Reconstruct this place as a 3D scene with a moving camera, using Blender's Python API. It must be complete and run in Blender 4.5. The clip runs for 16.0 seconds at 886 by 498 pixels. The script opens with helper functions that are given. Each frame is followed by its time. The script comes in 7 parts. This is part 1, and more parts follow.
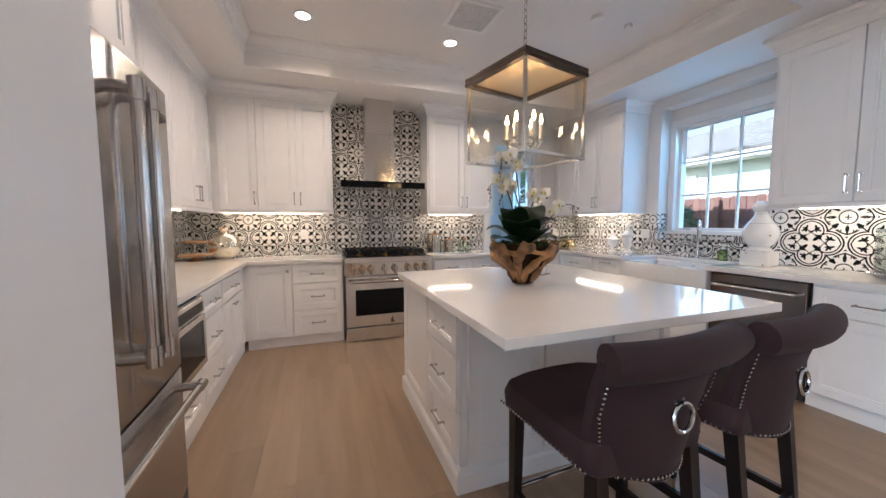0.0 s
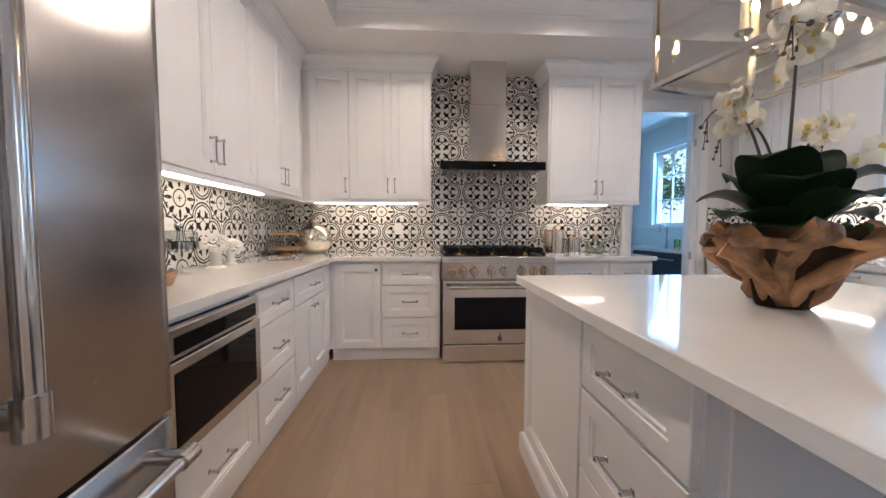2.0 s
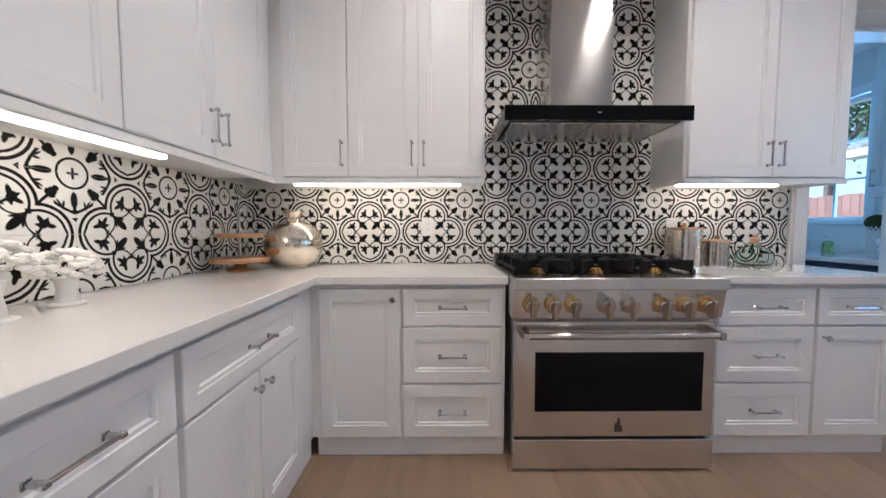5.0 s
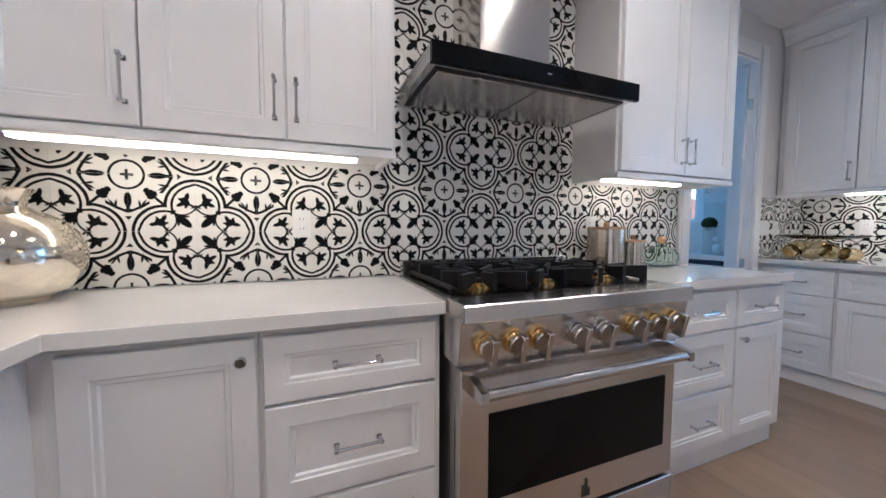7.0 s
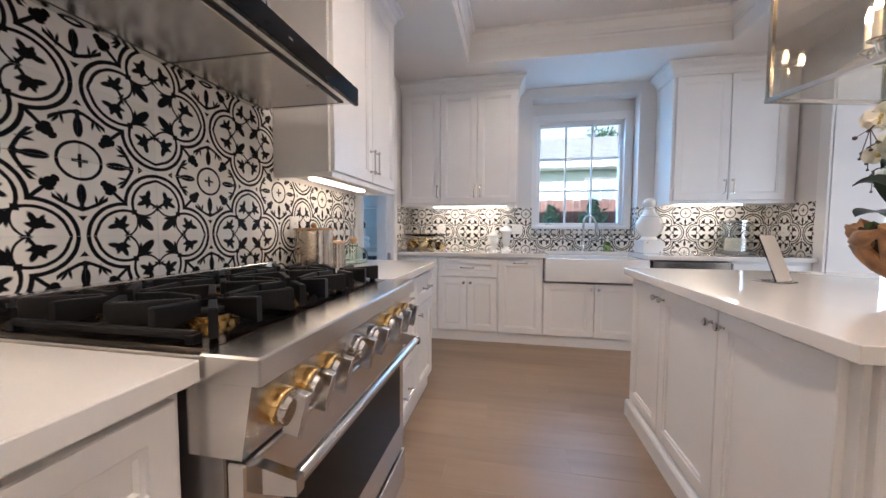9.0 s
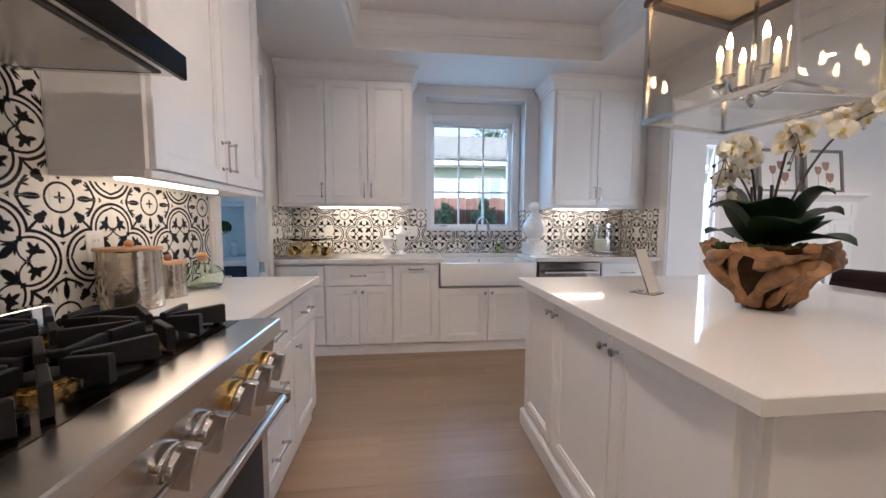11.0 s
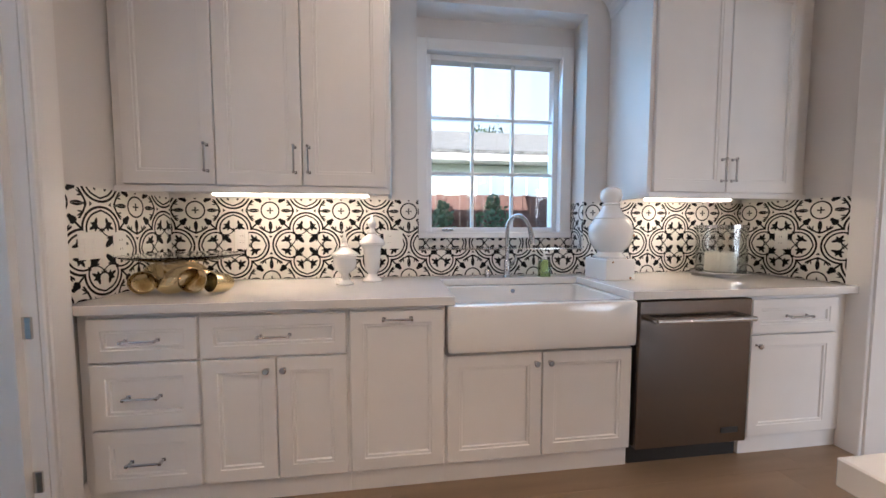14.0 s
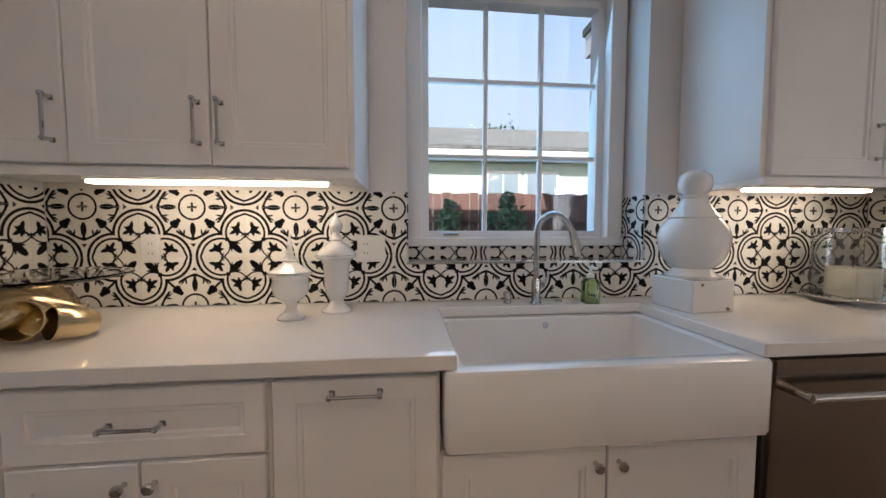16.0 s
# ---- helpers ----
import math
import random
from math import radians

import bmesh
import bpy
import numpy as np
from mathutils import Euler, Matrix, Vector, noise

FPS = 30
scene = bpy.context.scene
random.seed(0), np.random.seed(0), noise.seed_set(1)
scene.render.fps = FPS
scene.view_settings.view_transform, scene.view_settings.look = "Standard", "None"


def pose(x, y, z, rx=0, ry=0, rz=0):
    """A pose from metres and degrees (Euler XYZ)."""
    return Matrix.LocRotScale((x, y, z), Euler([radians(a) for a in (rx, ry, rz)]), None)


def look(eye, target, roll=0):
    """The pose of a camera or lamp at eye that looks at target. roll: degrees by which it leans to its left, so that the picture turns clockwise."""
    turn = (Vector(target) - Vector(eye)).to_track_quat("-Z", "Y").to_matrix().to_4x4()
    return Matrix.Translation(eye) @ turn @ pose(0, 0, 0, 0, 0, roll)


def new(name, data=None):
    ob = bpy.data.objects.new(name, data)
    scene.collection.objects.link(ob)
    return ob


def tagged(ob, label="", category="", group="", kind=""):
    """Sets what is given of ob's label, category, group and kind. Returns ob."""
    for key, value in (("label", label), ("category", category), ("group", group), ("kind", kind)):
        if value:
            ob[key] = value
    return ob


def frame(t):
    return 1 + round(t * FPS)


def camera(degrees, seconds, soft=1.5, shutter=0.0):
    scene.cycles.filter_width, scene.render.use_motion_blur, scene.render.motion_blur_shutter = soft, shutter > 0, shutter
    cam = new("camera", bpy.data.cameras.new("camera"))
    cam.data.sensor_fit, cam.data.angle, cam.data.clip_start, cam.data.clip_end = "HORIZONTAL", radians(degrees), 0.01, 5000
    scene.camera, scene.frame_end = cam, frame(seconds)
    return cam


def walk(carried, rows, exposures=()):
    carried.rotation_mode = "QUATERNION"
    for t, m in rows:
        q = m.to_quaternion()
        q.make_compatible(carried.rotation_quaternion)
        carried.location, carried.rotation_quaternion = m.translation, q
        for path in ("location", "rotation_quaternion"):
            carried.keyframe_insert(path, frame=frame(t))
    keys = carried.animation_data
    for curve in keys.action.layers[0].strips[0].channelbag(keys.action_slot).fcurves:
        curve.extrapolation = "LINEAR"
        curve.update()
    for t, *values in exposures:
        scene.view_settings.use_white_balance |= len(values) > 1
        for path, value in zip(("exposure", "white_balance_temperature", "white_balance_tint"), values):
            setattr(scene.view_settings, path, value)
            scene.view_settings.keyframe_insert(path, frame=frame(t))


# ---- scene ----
cam = camera(104.3, 16.0)
PATH = [
    (0, (1.296, -4.456, 1.289), (1.967, -2.578, 1.139), -0.1),
    (0.5, (1.318, -4.264, 1.215), (1.909, -2.358, 1.079), -0.0),
    (1, (1.39, -4.044, 1.179), (1.746, -2.079, 1.071), 0.2),
    (1.5, (1.39, -3.837, 1.169), (1.571, -1.848, 1.058), 0.1),
    (2, (1.37, -3.601, 1.151), (1.487, -1.608, 1.037), 0.2),
    (2.5, (1.327, -3.373, 1.149), (1.416, -1.378, 1.04), 0.1),
    (3, (1.288, -3.151, 1.121), (1.364, -1.155, 1.015), 0.2),
    (3.5, (1.287, -2.939, 1.114), (1.321, -0.941, 1.017), -0.0),
    (4, (1.277, -2.727, 1.132), (1.279, -0.73, 1.023), 0.2),
    (4.2, (1.258, -2.634, 1.131), (1.254, -0.637, 1.024), 0.0),
    (6.3, (1.123, -1.763, 1.155), (1.432, 0.209, 1.028), 0.3),
    (6.5, (1.108, -1.706, 1.145), (1.526, 0.247, 1.032), 0.4),
    (7, (1.126, -1.602, 1.136), (1.87, 0.251, 1.019), 0.2),
    (7.5, (1.158, -1.501, 1.126), (2.261, 0.164, 1.011), 0.4),
    (8, (1.133, -1.359, 1.116), (2.596, 0.001, 1.019), 0.3),
    (8.5, (1.051, -1.261, 1.137), (2.834, -0.364, 1.004), 0.7),
    (9, (1.025, -1.17, 1.143), (2.985, -0.787, 1.032), 0.2),
    (9.5, (0.987, -1.157, 1.187), (2.981, -1.063, 1.068), 0.5),
    (10, (0.985, -1.153, 1.213), (2.979, -1.252, 1.097), 0.5),
    (10.2, (1.013, -1.157, 1.222), (3.004, -1.301, 1.1), 0.6),
    (12.3, (2.076, -1.21, 1.259), (4.056, -1.441, 1.098), 0.1),
    (12.5, (2.224, -1.21, 1.249), (4.206, -1.433, 1.096), 0.1),
    (13, (2.494, -1.199, 1.23), (4.475, -1.44, 1.106), 0.1),
    (13.5, (2.708, -1.222, 1.229), (4.688, -1.475, 1.104), 0.0),
    (14, (2.942, -1.277, 1.223), (4.922, -1.534, 1.103), 0.0),
    (14.5, (3.112, -1.305, 1.223), (5.093, -1.557, 1.11), 0.1),
    (15, (3.308, -1.306, 1.237), (5.289, -1.551, 1.121), 0.1),
    (15.5, (3.45, -1.338, 1.239), (5.433, -1.573, 1.127), -0.0),
    (16, (3.604, -1.408, 1.235), (5.591, -1.606, 1.124), -0.0),
]
walk(cam, [(t, look(eye, target, roll)) for t, eye, target, roll in PATH],
     exposures=[(0, 1.1, 5500, 10), (3.0, 1.05, 5150, 8), (7.5, 1.0, 4750, 7), (9.0, 1.2, 5450, 11), (10.0, 1.1, 5550, 12), (12.5, 0.8, 5600, 11), (14.0, 0.95, 5950, 14), (15.0, 0.6, 5800, 12), (16.0, 0.33, 6150, 12)])

# ---- world, sun and lamps ----
world = bpy.data.worlds.new("sky")
scene.world = world
world.use_nodes = True
wn = world.node_tree.nodes
sky = wn.new("ShaderNodeTexSky")
sky.sky_type, sky.sun_disc = "NISHITA", False
sky.sun_elevation, sky.sun_rotation = radians(31), radians(280)
sky.dust_density, sky.ozone_density = 1.5, 1.0
world.node_tree.links.new(sky.outputs[0], wn["Background"].inputs[0])
wn["Background"].inputs[1].default_value = 0.15

sun = new("sun", bpy.data.lights.new("sun", "SUN"))
sun.data.energy, sun.data.angle, sun.data.color = 5.0, radians(0.5), (1, 0.95, 0.87)
sun.matrix_basis = look((-10, 1.8, 6.1), (0, 0, 0))

WARM = (1.0, 0.74, 0.52)
DAY = (0.80, 0.90, 1.0)
BLUE = (0.34, 0.67, 1.0)


def area(name, m, sx, sy, watts, color):
    lamp = new(name, bpy.data.lights.new(name, "AREA"))
    lamp.data.shape, lamp.data.size, lamp.data.size_y = "RECTANGLE", sx, sy
    lamp.data.energy, lamp.data.color = watts, color
    lamp.matrix_basis = m
    return lamp


def spot(name, x, y, z, watts, color=WARM, deg=140):
    lamp = new(name, bpy.data.lights.new(name, "SPOT"))
    lamp.data.energy, lamp.data.color = watts, color
    lamp.data.spot_size, lamp.data.spot_blend, lamp.data.shadow_soft_size = radians(deg), 0.6, 0.05
    lamp.location = (x, y, z)
    return lamp


# sky light standing in the openings of the windows
area("sky_sink_window", look((5.45, -1.95, 1.80), (4.4, -1.95, 1.5)), 0.95, 1.2, 5.4, BLUE)
area("sky_pantry_window", look((5.24, 1.32, 1.80), (4.2, 1.32, 1.5)), 0.95, 1.2, 13, BLUE)
# daylight for two assumed windows, added out of view behind the start
area("sky_assumed_window", look((-3.68, -6.0, 1.5), (0.0, -6.0, 1.2)), 2.0, 2.2, 47, DAY)
area("sky_assumed_window", look((-3.68, -8.4, 1.5), (0.0, -8.4, 1.2)), 2.0, 2.2, 47, DAY)
area("sky_fireside_window", look((6.34, -5.7, 1.7), (5.0, -5.7, 1.5)), 0.5, 1.5, 8, DAY)


# ---- materials ----
def material(name, base, rough=0.5, metal=0.0, spec=0.5, vary=0.06, scale=6.0, bump=0.0, bscale=60.0, coat=0.0, stretch=(1, 1, 1), aniso=0.0, rvary=0.08):
    m = bpy.data.materials.new(name)
    m.use_nodes = True
    t = m.node_tree
    n, l = t.nodes, t.links
    p = n["Principled BSDF"]
    tc = n.new("ShaderNodeTexCoord")
    mp = n.new("ShaderNodeMapping")
    mp.inputs["Scale"].default_value = stretch
    l.new(tc.outputs["Object"], mp.inputs[0])
    nz = n.new("ShaderNodeTexNoise")
    nz.inputs["Scale"].default_value, nz.inputs["Detail"].default_value = scale, 5
    l.new(mp.outputs[0], nz.inputs["Vector"])
    info = n.new("ShaderNodeObjectInfo")
    add = n.new("ShaderNodeMath")
    add.operation, add.inputs[1].default_value = "MULTIPLY_ADD", 0.75
    l.new(nz.outputs[0], add.inputs[0])
    half = n.new("ShaderNodeMath")
    half.operation, half.inputs[1].default_value = "MULTIPLY", 0.25
    l.new(info.outputs["Random"], half.inputs[0])
    l.new(half.outputs[0], add.inputs[2])
    ramp = n.new("ShaderNodeValToRGB")
    lo = [max(0, c * (1 - vary)) for c in base]
    hi = [min(1, c * (1 + vary)) for c in base]
    ramp.color_ramp.elements[0].position, ramp.color_ramp.elements[1].position = 0.3, 0.7
    ramp.color_ramp.elements[0].color, ramp.color_ramp.elements[1].color = (*lo, 1), (*hi, 1)
    l.new(add.outputs[0], ramp.inputs[0])
    l.new(ramp.outputs[0], p.inputs["Base Color"])
    fine = n.new("ShaderNodeTexNoise")
    fine.inputs["Scale"].default_value, fine.inputs["Detail"].default_value = bscale, 3
    l.new(mp.outputs[0], fine.inputs["Vector"])
    mr = n.new("ShaderNodeMapRange")
    mr.inputs["To Min"].default_value, mr.inputs["To Max"].default_value = max(0.02, rough - rvary), min(1, rough + rvary)
    l.new(fine.outputs[0], mr.inputs[0])
    l.new(mr.outputs[0], p.inputs["Roughness"])
    p.inputs["Metallic"].default_value, p.inputs["Specular IOR Level"].default_value = metal, spec
    p.inputs["Coat Weight"].default_value, p.inputs["Coat Roughness"].default_value = coat, 0.06
    p.inputs["Anisotropic"].default_value = aniso
    if bump:
        b = n.new("ShaderNodeBump")
        b.inputs["Strength"].default_value, b.inputs["Distance"].default_value = bump, 0.002
        l.new(fine.outputs[0], b.inputs["Height"])
        l.new(b.outputs[0], p.inputs["Normal"])
    return m


def glow(name, color, strength):
    m = bpy.data.materials.new(name)
    m.use_nodes = True
    p = m.node_tree.nodes["Principled BSDF"]
    p.inputs["Base Color"].default_value = (0.9, 0.9, 0.9, 1)
    p.inputs["Emission Color"].default_value, p.inputs["Emission Strength"].default_value = (*color, 1), strength
    return m


def glass(name, color=(1, 1, 1), rough=0.0, ior=1.45, thin=False, gloss=0.035):
    m = bpy.data.materials.new(name)
    m.use_nodes = True
    t = m.node_tree
    p = t.nodes["Principled BSDF"]
    p.inputs["Base Color"].default_value = (*color, 1)
    p.inputs["Transmission Weight"].default_value, p.inputs["Roughness"].default_value, p.inputs["IOR"].default_value = 1, rough, ior
    if thin:
        tr = t.nodes.new("ShaderNodeBsdfTransparent")
        gl = t.nodes.new("ShaderNodeBsdfGlossy")
        gl.inputs["Roughness"].default_value = 0.02
        lw = t.nodes.new("ShaderNodeLayerWeight")
        lw.inputs[0].default_value = 0.5
        pw = t.nodes.new("ShaderNodeMath")
        pw.operation, pw.inputs[1].default_value = "POWER", 4.0
        fr = t.nodes.new("ShaderNodeMath")
        fr.operation, fr.inputs[1].default_value, fr.inputs[2].default_value = "MULTIPLY_ADD", 0.55, gloss
        t.links.new(lw.outputs["Facing"], pw.inputs[0])
        t.links.new(pw.outputs[0], fr.inputs[0])
        mx = t.nodes.new("ShaderNodeMixShader")
        tr.inputs[0].default_value = (*color, 1)
        t.links.new(fr.outputs[0], mx.inputs[0])
        t.links.new(tr.outputs[0], mx.inputs[1])
        t.links.new(gl.outputs[0], mx.inputs[2])
        t.links.new(mx.outputs[0], t.nodes["Material Output"].inputs[0])
    return m


def wood_floor(name):
    m = material(name, (0.285, 0.200, 0.130), 0.33, vary=0.16, scale=1.4, bump=0.12, bscale=34, stretch=(10, 0.9, 10))
    t = m.node_tree
    n, l = t.nodes, t.links
    mp = [k for k in n if k.bl_idname == "ShaderNodeMapping"][0]
    geo, info, comb = n.new("ShaderNodeNewGeometry"), n.new("ShaderNodeObjectInfo"), n.new("ShaderNodeCombineXYZ")
    mul = n.new("ShaderNodeMath")
    mul.operation, mul.inputs[1].default_value = "MULTIPLY", 37.0
    l.new(info.outputs["Random"], mul.inputs[0])
    l.new(mul.outputs[0], comb.inputs[2])
    add = n.new("ShaderNodeVectorMath")
    l.new(geo.outputs["Position"], add.inputs[0])
    l.new(comb.outputs[0], add.inputs[1])
    l.new(add.outputs[0], mp.inputs[0])
    return m


M_WALL = material("wall_paint", (0.74, 0.72, 0.70), 0.6, vary=0.02, scale=2, bump=0.05, bscale=220)
M_CEIL = material("ceiling_paint", (0.78, 0.76, 0.74), 0.7, vary=0.02, scale=2, bump=0.05, bscale=200)
M_TRIM = material("trim_paint", (0.82, 0.81, 0.80), 0.38, vary=0.02, scale=4, bump=0.03, bscale=90)
M_CAB = material("cabinet_lacquer", (0.83, 0.82, 0.81), 0.34, vary=0.025, scale=5, bump=0.04, bscale=70)
M_GREYCAB = material("island_lacquer", (0.80, 0.80, 0.80), 0.36, vary=0.03, scale=5, bump=0.04, bscale=70)
M_QUARTZ = material("quartz", (0.79, 0.77, 0.74), 0.065, spec=0.85, vary=0.035, scale=3.5, bscale=240, coat=0.28, rvary=0.015)
M_STEEL = material("brushed_steel", (0.44, 0.425, 0.42), 0.27, metal=1, vary=0.008, scale=1.2, bscale=5, stretch=(60, 60, 1), rvary=0.004)
M_STEELH = material("brushed_steel_horizontal", (0.70, 0.68, 0.655), 0.23, metal=1, vary=0.02, scale=1.2, bscale=5, stretch=(1, 1, 60), rvary=0.012)
# dishwasher: reflected floor and room put into the colour; also the dark cooktop
M_STEEL_TONED = material("dark_and_reflection_toned_steel", (0.21, 0.175, 0.15), 0.16, metal=1, vary=0.01, scale=1.2, bscale=5, stretch=(60, 60, 1), rvary=0.004)
M_CHIMNEY = material("chimney_steel", (0.70, 0.665, 0.62), 0.15, metal=1, vary=0.01, scale=1.2, bscale=5, stretch=(1, 1, 60), aniso=0.85, rvary=0.004)
M_CHIMNEY.node_tree.nodes["Principled BSDF"].inputs["Anisotropic Rotation"].default_value = 0.25
M_POLISH = material("polished_steel", (0.62, 0.60, 0.58), 0.16, metal=1, vary=0.04, scale=3)
M_CHROME = material("chrome", (0.58, 0.58, 0.59), 0.07, metal=1, vary=0.02, rvary=0.03)
M_NICKEL = material("nickel", (0.60, 0.58, 0.55), 0.16, metal=1, vary=0.05)
M_BRONZE = material("aged_bronze", (0.10, 0.08, 0.065), 0.32, metal=1, vary=0.15, scale=8)
# gold colour carries the bulbs' glow on the lantern roof's underside
M_ROOFPLATE = material("bulb_glow_plate", (0.86, 0.72, 0.50), 0.5, metal=1, vary=0.06, scale=5)
M_BRASS = material("brass", (0.72, 0.50, 0.20), 0.2, metal=1, vary=0.06)
M_GOLD = material("champagne_gold", (0.62, 0.50, 0.30), 0.18, metal=1, vary=0.1)
M_IRON = material("cast_iron", (0.009, 0.009, 0.010), 0.5, spec=0.2, vary=0.2, scale=20, bump=0.3, bscale=150)
M_BLACKGL = material("black_glass", (0.006, 0.006, 0.007), 0.05, spec=0.14, vary=0.1, coat=0.0, rvary=0.02)
M_BLACK = material("black_plastic", (0.02, 0.02, 0.02), 0.5, vary=0.1)
M_DARKWOOD = material("espresso_wood", (0.012, 0.008, 0.007), 0.35, spec=0.25, vary=0.3, scale=3, bump=0.1, bscale=40, stretch=(8, 8, 1))
M_FABRIC = material("charcoal_velvet", (0.030, 0.0155, 0.0175), 0.75, spec=0.2, vary=0.15, scale=5, bump=0.35, bscale=420)
M_FABRIC.node_tree.nodes["Principled BSDF"].inputs["Sheen Weight"].default_value = 0.03
M_CERAMIC = material("white_ceramic", (0.80, 0.79, 0.77), 0.1, vary=0.02, coat=0.5, rvary=0.04)
M_CREAM = material("matte_plaster", (0.80, 0.77, 0.72), 0.6, vary=0.06, scale=12, bump=0.25, bscale=60)
M_PLASTIC = material("white_plastic", (0.80, 0.79, 0.77), 0.35, vary=0.01)
M_GLASS = glass("clear_glass")
M_PANE = glass("window_glass", thin=True)
M_THIN = glass("thin_vessel_glass", (0.95, 0.96, 0.95), thin=True, gloss=0.09)
M_LED = glow("led_strip", (1.0, 0.73, 0.47), 8.0)
M_LED_WINDOW = glow("led_strip_window_wall", (1.0, 0.77, 0.54), 13.5)
M_BULB = glow("candle_bulb", (1.0, 0.62, 0.28), 36)
M_DOWN = glow("downlight_lens", (1.0, 0.76, 0.55), 12)
M_LANTERN = glass("lantern_glass", (0.95, 0.94, 0.91), thin=True, gloss=0.07)
M_FLOOR = wood_floor("oak_floor")
M_GROUT = material("grout", (0.74, 0.72, 0.68), 0.8, vary=0.04, scale=30)
M_MOSS = material("moss", (0.034, 0.056, 0.007), 0.95, vary=0.5, scale=60, bump=1.0, bscale=180)
M_LEAF = material("orchid_leaf", (0.010, 0.026, 0.008), 0.38, spec=0.3, vary=0.25, scale=12, bump=0.1, bscale=40)
M_PETAL = material("orchid_petal", (0.80, 0.77, 0.66), 0.5, vary=0.06, scale=40)
M_PETALC = material("orchid_throat", (0.62, 0.46, 0.12), 0.5, vary=0.2, scale=60)
M_STEM = material("orchid_stem", (0.10, 0.065, 0.05), 0.5, vary=0.3, scale=30)
# driftwood's shaded hollows, put into the bowl's colour behind the roots
M_HOLLOW = material("shaded_hollow", (0.050, 0.028, 0.012), 0.85, spec=0.15, vary=0.6, scale=18, bump=0.8, bscale=50)
M_DRIFT = material("driftwood", (0.30, 0.150, 0.058), 0.55, vary=0.6, scale=22, bump=0.7, bscale=50)
M_OAK = material("light_oak", (0.42, 0.24, 0.12), 0.45, vary=0.2, scale=6, bump=0.1, bscale=40, stretch=(1, 8, 8))
M_MERC = material("mercury_glass", (0.72, 0.66, 0.55), 0.13, metal=1, vary=0.25, scale=22, bump=0.25, bscale=40, rvary=0.1)
M_HAMMER = material("hammered_steel", (0.62, 0.55, 0.46), 0.16, metal=1, vary=0.08, scale=30, bump=0.5, bscale=60)
M_SOAP = glass("green_soap", (0.55, 0.75, 0.30), 0.1)
# blue daylight put into the colour of the dark pantry dishwasher
M_BLUE_LIT = material("blue_lit_dark_steel", (0.012, 0.020, 0.045), 0.35, vary=0.08, scale=4)
M_WAX = material("candle_wax", (0.80, 0.76, 0.66), 0.5, vary=0.03, scale=8)
M_FENCE = material("cedar_fence", (0.185, 0.10, 0.078), 0.8, vary=0.3, scale=5, bump=0.4, bscale=30, stretch=(8, 8, 1))
M_STUCCO = material("green_stucco", (0.55, 0.66, 0.60), 0.85, vary=0.05, scale=8, bump=0.3, bscale=80)
M_SHINGLE = material("roof_shingle", (0.185, 0.19, 0.185), 0.9, vary=0.7, scale=7, bump=0.5, bscale=40)
M_LAWN = material("ground_cover", (0.13, 0.12, 0.06), 0.95, vary=0.4, scale=3, bump=0.5, bscale=40)
M_SHRUB = material("shrub_leaf", (0.12, 0.24, 0.13), 0.7, vary=0.4, scale=20)
M_TREE = material("tree_leaf", (0.05, 0.10, 0.035), 0.7, vary=0.4, scale=8)
M_FIREBOX = material("firebox_dark", (0.02, 0.019, 0.018), 0.9, vary=0.3, scale=12)
M_PAPER = material("print_paper", (0.78, 0.76, 0.72), 0.7, vary=0.02)
M_TULIP = material("tulip_print", (0.34, 0.20, 0.15), 0.7, vary=0.3, scale=30)
M_FRAME = material("weathered_frame", (0.22, 0.20, 0.18), 0.5, vary=0.25, scale=12, stretch=(1, 1, 6))
M_CONCRETE = material("concrete", (0.36, 0.34, 0.31), 0.85, vary=0.15, scale=3, bump=0.2, bscale=60)


def backdrop_material():
    """Hazy sky far beyond the windows, paler towards the horizon."""
    m = glow("far_sky", (0.8, 0.9, 1.0), 0.68)
    n, l = m.node_tree.nodes, m.node_tree.links
    p = n["Principled BSDF"]
    p.inputs["Base Color"].default_value = (0, 0, 0, 1)
    geo, sep, mr, ramp = n.new("ShaderNodeNewGeometry"), n.new("ShaderNodeSeparateXYZ"), n.new("ShaderNodeMapRange"), n.new("ShaderNodeValToRGB")
    l.new(geo.outputs["Position"], sep.inputs[0])
    l.new(sep.outputs["Z"], mr.inputs[0])
    mr.inputs["From Min"].default_value, mr.inputs["From Max"].default_value = 6, 60
    ramp.color_ramp.elements[0].color, ramp.color_ramp.elements[1].color = (0.74, 0.90, 1.0, 1), (0.17, 0.42, 0.86, 1)
    l.new(mr.outputs[0], ramp.inputs[0])
    l.new(ramp.outputs[0], p.inputs["Emission Color"])
    return m


M_SKYDROP = backdrop_material()


# printed cement tile: one quarter of the ornament, mirrored over its diagonal
TILE = 0.207


